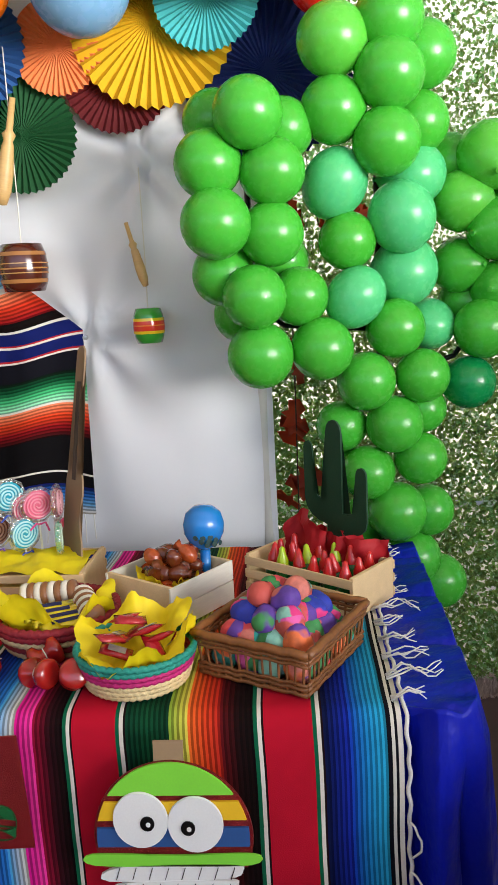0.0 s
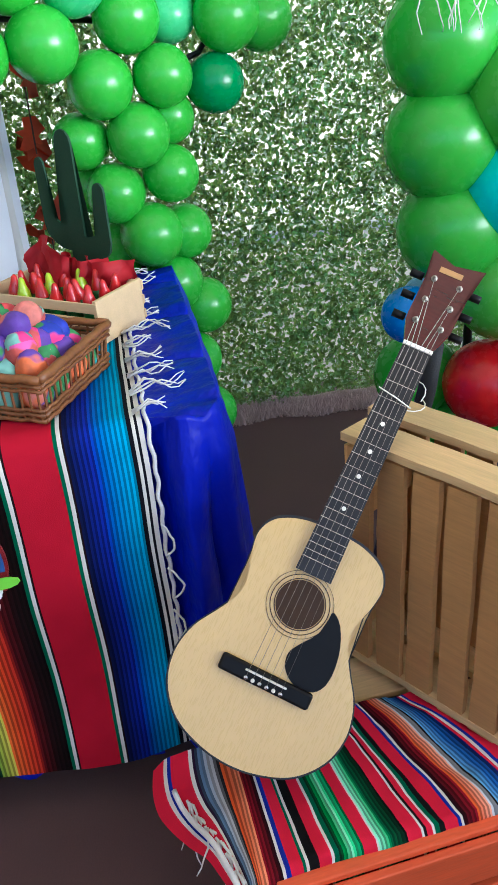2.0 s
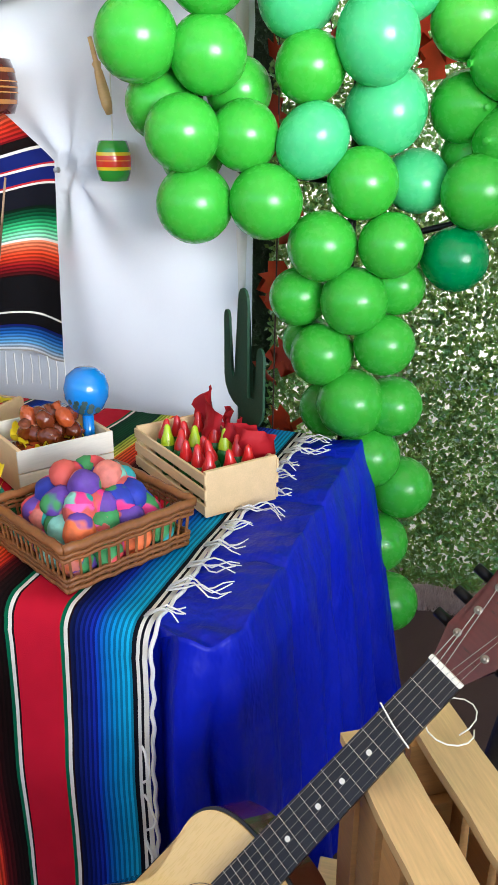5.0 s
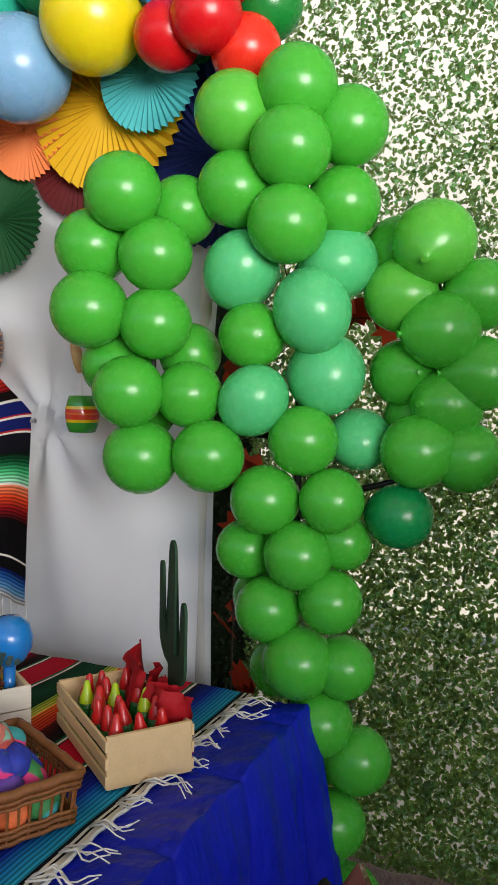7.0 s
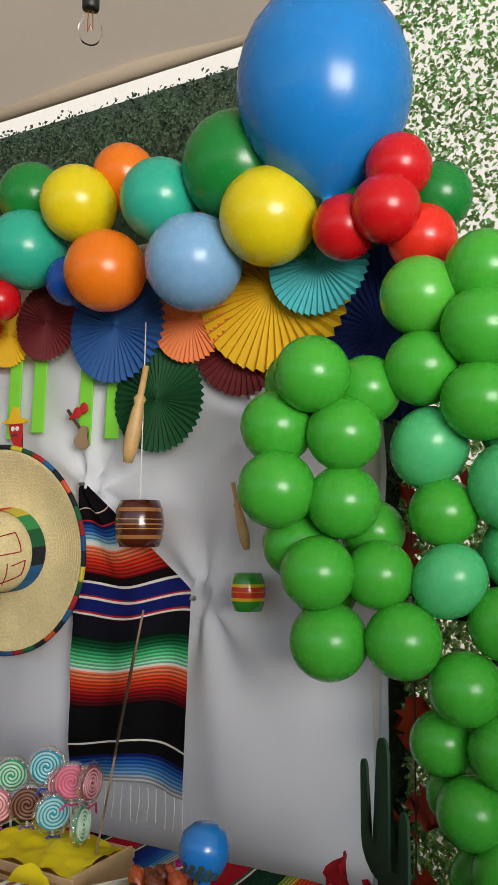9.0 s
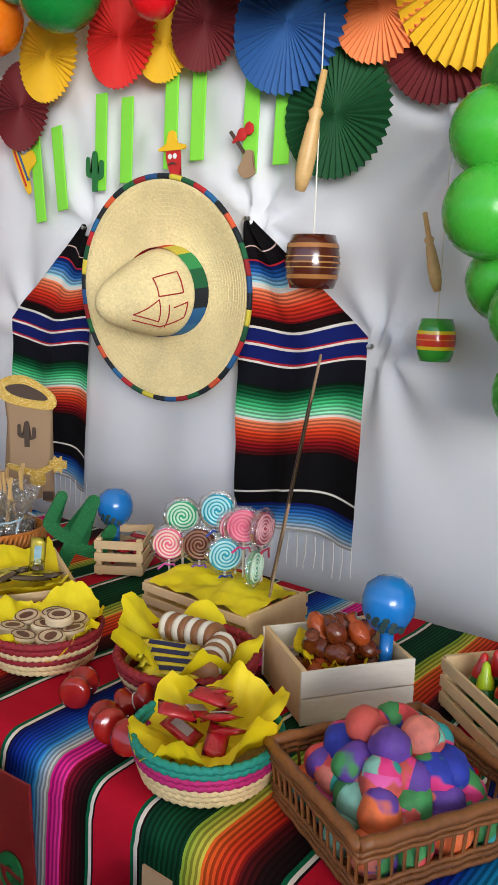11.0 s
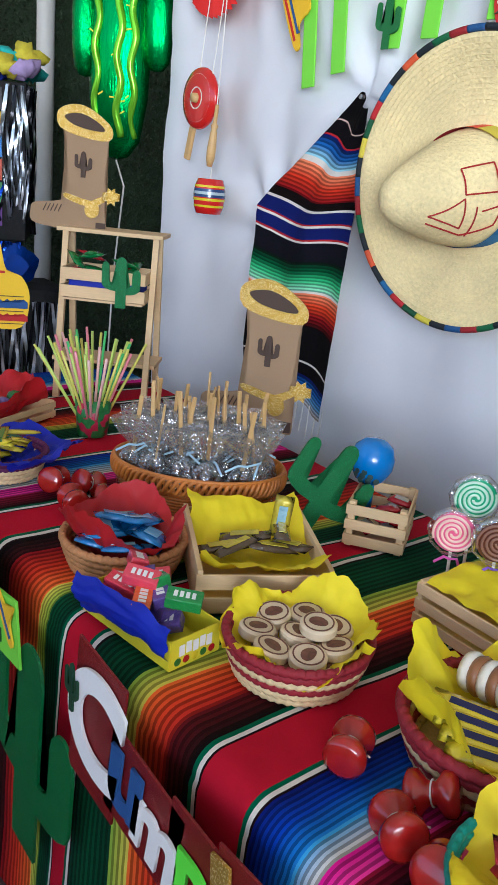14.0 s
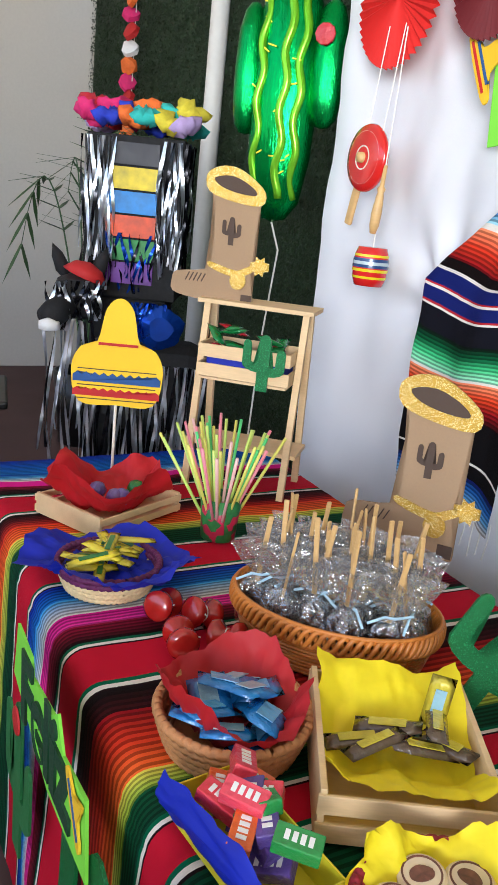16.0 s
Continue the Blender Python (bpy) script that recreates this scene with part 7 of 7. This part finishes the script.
def lobe(w, d, h, at, mat_, name):
    bm = lathe([(0, h / 2), (0.3, h * 0.485), (0.62, h * 0.43), (0.9, h * 0.28), (1.0, 0), (0.95, -h * 0.25), (0.75, -h * 0.42), (0.4, -h * 0.485), (0, -h / 2)], 30)
    return part(name, bm, mat_, fc, at=at @ Matrix.Diagonal((w, d, 1, 1)), smooth=True)
lobe(0.1, 0.07, 0.74, pose(0, 0, 0.03), M_FOIL, "body")
lobe(0.045, 0.045, 0.36, pose(-0.115, 0, 0.08), M_FOIL, "arm")
lobe(0.05, 0.045, 0.34, pose(0.125, -0.01, 0.1), M_FOIL, "arm")
for x, ph in ((-0.055, 0), (0.02, 1), (0.06, 2)):
    pts = [(x + 0.008 * math.sin(z * 40 + ph), -0.069 * math.sqrt(max(0.05, 1 - (x / 0.1) ** 2 - (z / 0.4) ** 2)) - 0.001, 0.03 + z) for z in np.linspace(-0.3, 0.3, 40)]
    part("lime_stripe", tube(pts, 0.013, 6), M_FOILL, fc, smooth=True)
for i in range(18):
    x, z = RG.uniform(-0.08, 0.08), RG.uniform(-0.28, 0.3)
    y = -0.07 * math.sqrt(max(0.05, 1 - (x / 0.1) ** 2 - (z / 0.4) ** 2)) - 0.004
    part("yellow_spine", box(0.026, 0.002, 0.004, (0, 0, 0)), M_FOILY, fc, at=pose(x, y, 0.03 + z, 0, RG.uniform(-50, 50), 0))
part("red_flower", lathe([(0, 0.006), (0.028, 0.004), (0.03, 0)], 10), M_REDW, fc, at=pose(0.12, -0.06, 0.17, 90))
part("ribbon", tube([(0, 0, -0.34), (0.03, 0, -0.42), (0.0, 0.02, -0.7), (-0.02, 0.0, TOP - 1.72 - 0.6)], 0.003, 5), M_CORD, fc)

# ---- pinatas on a black chair ----
M_TINS = mat("silver_tinsel", "d4d8e0", 0.3, 0.9, var=0.3, scale=30, bump=0.3)
M_TINB = mat("black_tinsel", "16161c", 0.2, 0.6, var=0.3, scale=30, bump=0.3)
M_TINBLUE = mat("blue_tinsel", "1c4cb8", 0.2, 0.7, var=0.3, scale=30, bump=0.3)
M_BLKP = mat("black_crepe", "141416", 0.8, var=0.3, scale=80, bump=0.5)


def strips(parent, a, b, n, length, mats, width=0.012):
    """Hanging tinsel strips, each a thin curled ribbon."""
    for i in range(n):
        p = Vector(a).lerp(Vector(b), (i + RG.random() * 0.8) / n)
        L = length * RG.uniform(0.75, 1.1)
        ph = RG.uniform(0, 6)
        me = sheet("tinsel", (-width / 2, width / 2), np.linspace(0, 1, 9), lambda u, v: (p.x + u * math.cos(ph + 5 * v) + 0.012 * math.sin(ph + v * 5), p.y + u * math.sin(ph + 5 * v) + 0.01 * math.sin(ph * 2 + v * 4), p.z - L * v))
        part("tinsel", me, mats[RG.randrange(len(mats))], parent)


PM = pose(-3.15, 2.05, 0, 0, 0, 62)
pb = thing("box_pinata", "tall box pinata with silver tinsel and printed band panels", "pinata", PM)
part("box", box(0.34, 0.24, 0.56, (0, 0, 1.33), 0.004), M_BLKP, pb)
for i, h in enumerate(("20202a", "d8c020", "2880c8", "d85028", "2c8c40", "6a3090")):
    part("panel", box(0.17, 0.004, 0.075, (-0.0, -0.124, 1.55 - i * 0.082), 0.001), mat("panel_" + h, h, 0.5, var=0.35, scale=30, coarse=14), pb)
FL = [mat("crepe_" + h, h, 0.8, var=0.2, scale=60, bump=0.5) for h in ("d82a70", "2c40c0", "e8702c", "3ab8b0", "d8c838", "b8a0d0", "c82838")]
for i in range(18):
    r = 0.06
    bm = lathe([(0, 0.5 * r), (0.5 * r, 0.55 * r), (r, 0.3 * r), (0.8 * r, -0.1 * r), (0.3 * r, -0.3 * r), (0, -0.3 * r)], 24, wob=0.22)
    for v in bm.verts:
        v.co.z += 0.014 * math.sin(v.co.x * 260 + i) * math.sin(v.co.y * 240)
    part("paper_flower", bm, FL[i % 7], pb, smooth=True, at=pose(-0.17 + 0.068 * (i % 6) + RG.uniform(-.01, .01), -0.09 + 0.09 * (i // 6), 1.65 + 0.04 * (i // 6 == 1) + RG.uniform(-.01, .02), RG.uniform(-30, 30), RG.uniform(-30, 30), 0))
strips(pb, (-0.18, -0.13, 1.6), (-0.07, -0.13, 1.6), 18, 0.5, (M_TINS, M_TINS, M_TINS, M_TINB))
strips(pb, (0.09, -0.13, 1.6), (0.18, -0.13, 1.6), 14, 0.5, (M_TINS, M_TINS, M_TINB))
strips(pb, (0.18, -0.12, 1.6), (0.18, 0.12, 1.6), 10, 0.5, (M_TINB, M_TINS))
strips(pb, (-0.1, -0.128, 1.28), (0.1, -0.128, 1.28), 16, 0.2, (M_TINBLUE, M_TINB))
part("stand", box(0.28, 0.2, 1.05, (0, 0, 0.525), 0.01), M_BLKP, pb, "black wrapped stand")
DM = pose(-2.93, 1.99, 0.04, 0, 0, 66)
dk = thing("donkey_pinata", "black donkey pinata with silver fringe and a red cap", "pinata", DM)
part("body", box(0.44, 0.26, 0.32, (0.05, 0, 0.72), 0.07), M_BLKP, dk)
part("head", box(0.16, 0.15, 0.15, (-0.2, -0.05, 1.02), 0.05), M_BLKP, dk)
part("snout", lathe([(0, 0.1), (0.04, 0.09), (0.055, 0.0), (0, -0.01)], 16), M_BLKP, dk, at=pose(-0.24, -0.1, 0.99, 115, 0, -30), smooth=True)
part("nose", lathe([(0, 0.03), (0.035, 0.015), (0.035, -0.01), (0, -0.02)], 14), M_WHITEF, dk, at=pose(-0.27, -0.18, 0.93), smooth=True)
for x in (-0.25, -0.15):
    part("ear", lathe([(0, 0.12), (0.02, 0.08), (0.026, 0.03), (0.015, 0)], 12), M_BLKP, dk, at=pose(x, 0.0, 1.08, 0, -25 if x < -0.2 else 20, 0), smooth=True)
    part("eye", lathe([(0, 0.004), (0.015, 0.003), (0.016, 0)], 14), M_WHITEF, dk, at=pose(x + 0.01, -0.128, 1.04, 90))
part("red_cap", lathe([(0, 0.05), (0.05, 0.035), (0.08, 0.0), (0, -0.005)], 18), M_REDF, dk, at=pose(-0.18, -0.03, 1.09, 0, 20, 0), smooth=True)
for x in (-0.1, 0.2):
    for y in (-0.08, 0.08):
        part("leg", box(0.07, 0.07, 0.66, (x, y, 0.27), 0.01), M_BLKP, dk)
strips(dk, (-0.3, -0.13, 0.95), (-0.12, -0.15, 0.95), 12, 0.5, (M_TINS, M_TINS, M_TINB))
strips(dk, (-0.15, -0.14, 0.82), (0.26, -0.14, 0.82), 46, 0.62, (M_TINS, M_TINS, M_TINB))
strips(dk, (-0.29, -0.135, 1.07), (-0.1, -0.13, 1.09), 16, 0.16, (M_TINB, M_TINB, M_TINS), 0.014)
strips(dk, (0.0, -0.14, 1.03), (0.12, -0.14, 1.03), 30, 0.14, (M_TINBLUE,), 0.01)
part("blue_rosette", lathe([(0, 0.03), (0.04, 0.03), (0.075, 0.0), (0.05, -0.02), (0, -0.02)], 20, wob=0.1), M_TINBLUE, dk, "blue tinsel rosette", pose(0.1, -0.14, 0.95, 90))
part("blue_patch", box(0.09, 0.01, 0.12, (-0.1, -0.145, 0.8), 0.004), FL[1], dk)
chair = thing("plastic_chair", "black plastic armchair standing on the patio", "chair", pose(-3.3, 1.35, 0, 0, 0, 80))
M_BLKC = mat("black_chair_plastic", "131314", 0.35, var=0.1)
part("seat", box(0.44, 0.42, 0.03, (0, 0, 0.43), 0.012), M_BLKC, chair)
part("backrest", box(0.42, 0.03, 0.36, (0, 0.21, 0.66), 0.012), M_BLKC, chair)
for s in (-1, 1):
    part("armrest", box(0.05, 0.44, 0.03, (s * 0.24, 0, 0.65), 0.01), M_BLKC, chair)
    for q in (-1, 1):
        part("leg", tube([(s * 0.21, q * 0.19, 0.64 if q < 0 else 0.43), (s * 0.24, q * 0.22, 0)], 0.02, 8), M_BLKC, chair, smooth=True)
# white pipe, palm plant, flower string and canopy bulb
solid("pole", tube([(-4.15, 2.75, 0), (-4.15, 2.75, 3.05)], 0.045, 16), M_PIPE, "white canopy support pole", "pole", smooth=True)
palm = thing("palm_plant", "thin drooping palm fronds in front of the white wall", "plant", pose(-4.62, 2.3, 0) @ Matrix.Diagonal((1.1, 1.1, 1.5, 1)))
M_PALMLEAF = mat("palm_leaf", "3c5a34", 0.5, var=0.3, scale=30)
part("pot", lathe([(0, 0), (0.12, 0), (0.16, 0.28), (0.14, 0.28), (0.11, 0.05), (0, 0.05)], 24), M_BLKC, palm, smooth=True)
for i in range(6):
    a = i * 0.8
    L = 0.55
    stem = [(0.3 * math.cos(a) * q * L / 0.55, 0.3 * math.sin(a) * q, 0.25 + 1.25 * q - 0.35 * q ** 3 * (1 + 0.3 * (i % 3))) for q in np.linspace(0, 1.25, 14)]
    fr = part("frond", tube(stem, 0.006, 5, taper=0.3), M_PALMLEAF, palm, smooth=True)
    for j in range(5, 14):
        for s in (-1, 1):
            p = Vector(stem[j])
            t = (Vector(stem[j]) - Vector(stem[j - 1])).normalized()
            o = t.cross(Vector((0, 0, 1))).normalized() * s
            part("leaflet", card([(0, -0.007), (0.1, -0.01), (0.2, 0), (0.1, 0.01), (0, 0.007)], 0.001), M_PALMLEAF, fr, at=Matrix.Translation(p) @ (o + t * 0.6 + Vector((0, 0, -0.4))).to_track_quat("X", "Y").to_matrix().to_4x4())
fs = thing("flower_string", "string of pink, white and orange paper flowers on the grass wall", "flower garland", pose(-5.4, 2.74, 0))
part("cord", tube([(0, 0, 1.2), (0.01, 0, 2.6)], 0.003, 5), M_CORD, fs)
for i in range(14):
    part("flower", lathe([(0, 0.03), (0.05, 0.02), (0.055, -0.01), (0, -0.02)], 10, wob=0.15), (FL[0], FL[2], M_WHITEF, M_REDF)[i % 4], fs, at=pose(RG.uniform(-.02, .02), -0.02, 1.3 + i * 0.095, RG.uniform(40, 120), 0, RG.uniform(0, 90)))
bulb = thing("festoon_bulb", "clear filament bulb in a black socket under the canopy", "light bulb", pose(-0.393, 1.8, 2.542) @ Matrix.Scale(0.82, 4))
part("socket", lathe([(0, 0.07), (0.016, 0.07), (0.022, 0.05), (0.022, 0.0), (0.018, -0.006), (0, -0.006)], 20), M_BLACK, bulb, smooth=True)
gl = part("glass", lathe([(0.015, -0.005), (0.018, -0.02), (0.03, -0.05), (0.031, -0.065), (0.022, -0.088), (0, -0.096)], 24), mat("bulb_glass", "ffffff", 0.03, var=0.0, bump=0.0, trans=1.0, ior=1.1), bulb, "clear glass", smooth=True)
part("filament", tube([(-0.006, 0, -0.01), (-0.008, 0, -0.06), (0.0, 0, -0.045), (0.008, 0, -0.06), (0.006, 0, -0.01)], 0.0012, 5), mat("brass_filament", "c87a3c", 0.4, 0.8), bulb)
part("cable", tube([(0, 0, 0.07), (0.02, 0.02, 0.3), (0.5, 0.35, 0.36), (1.1, 0.6, 0.28)], 0.005, 6), M_BLACK, bulb, "black cable", smooth=True)
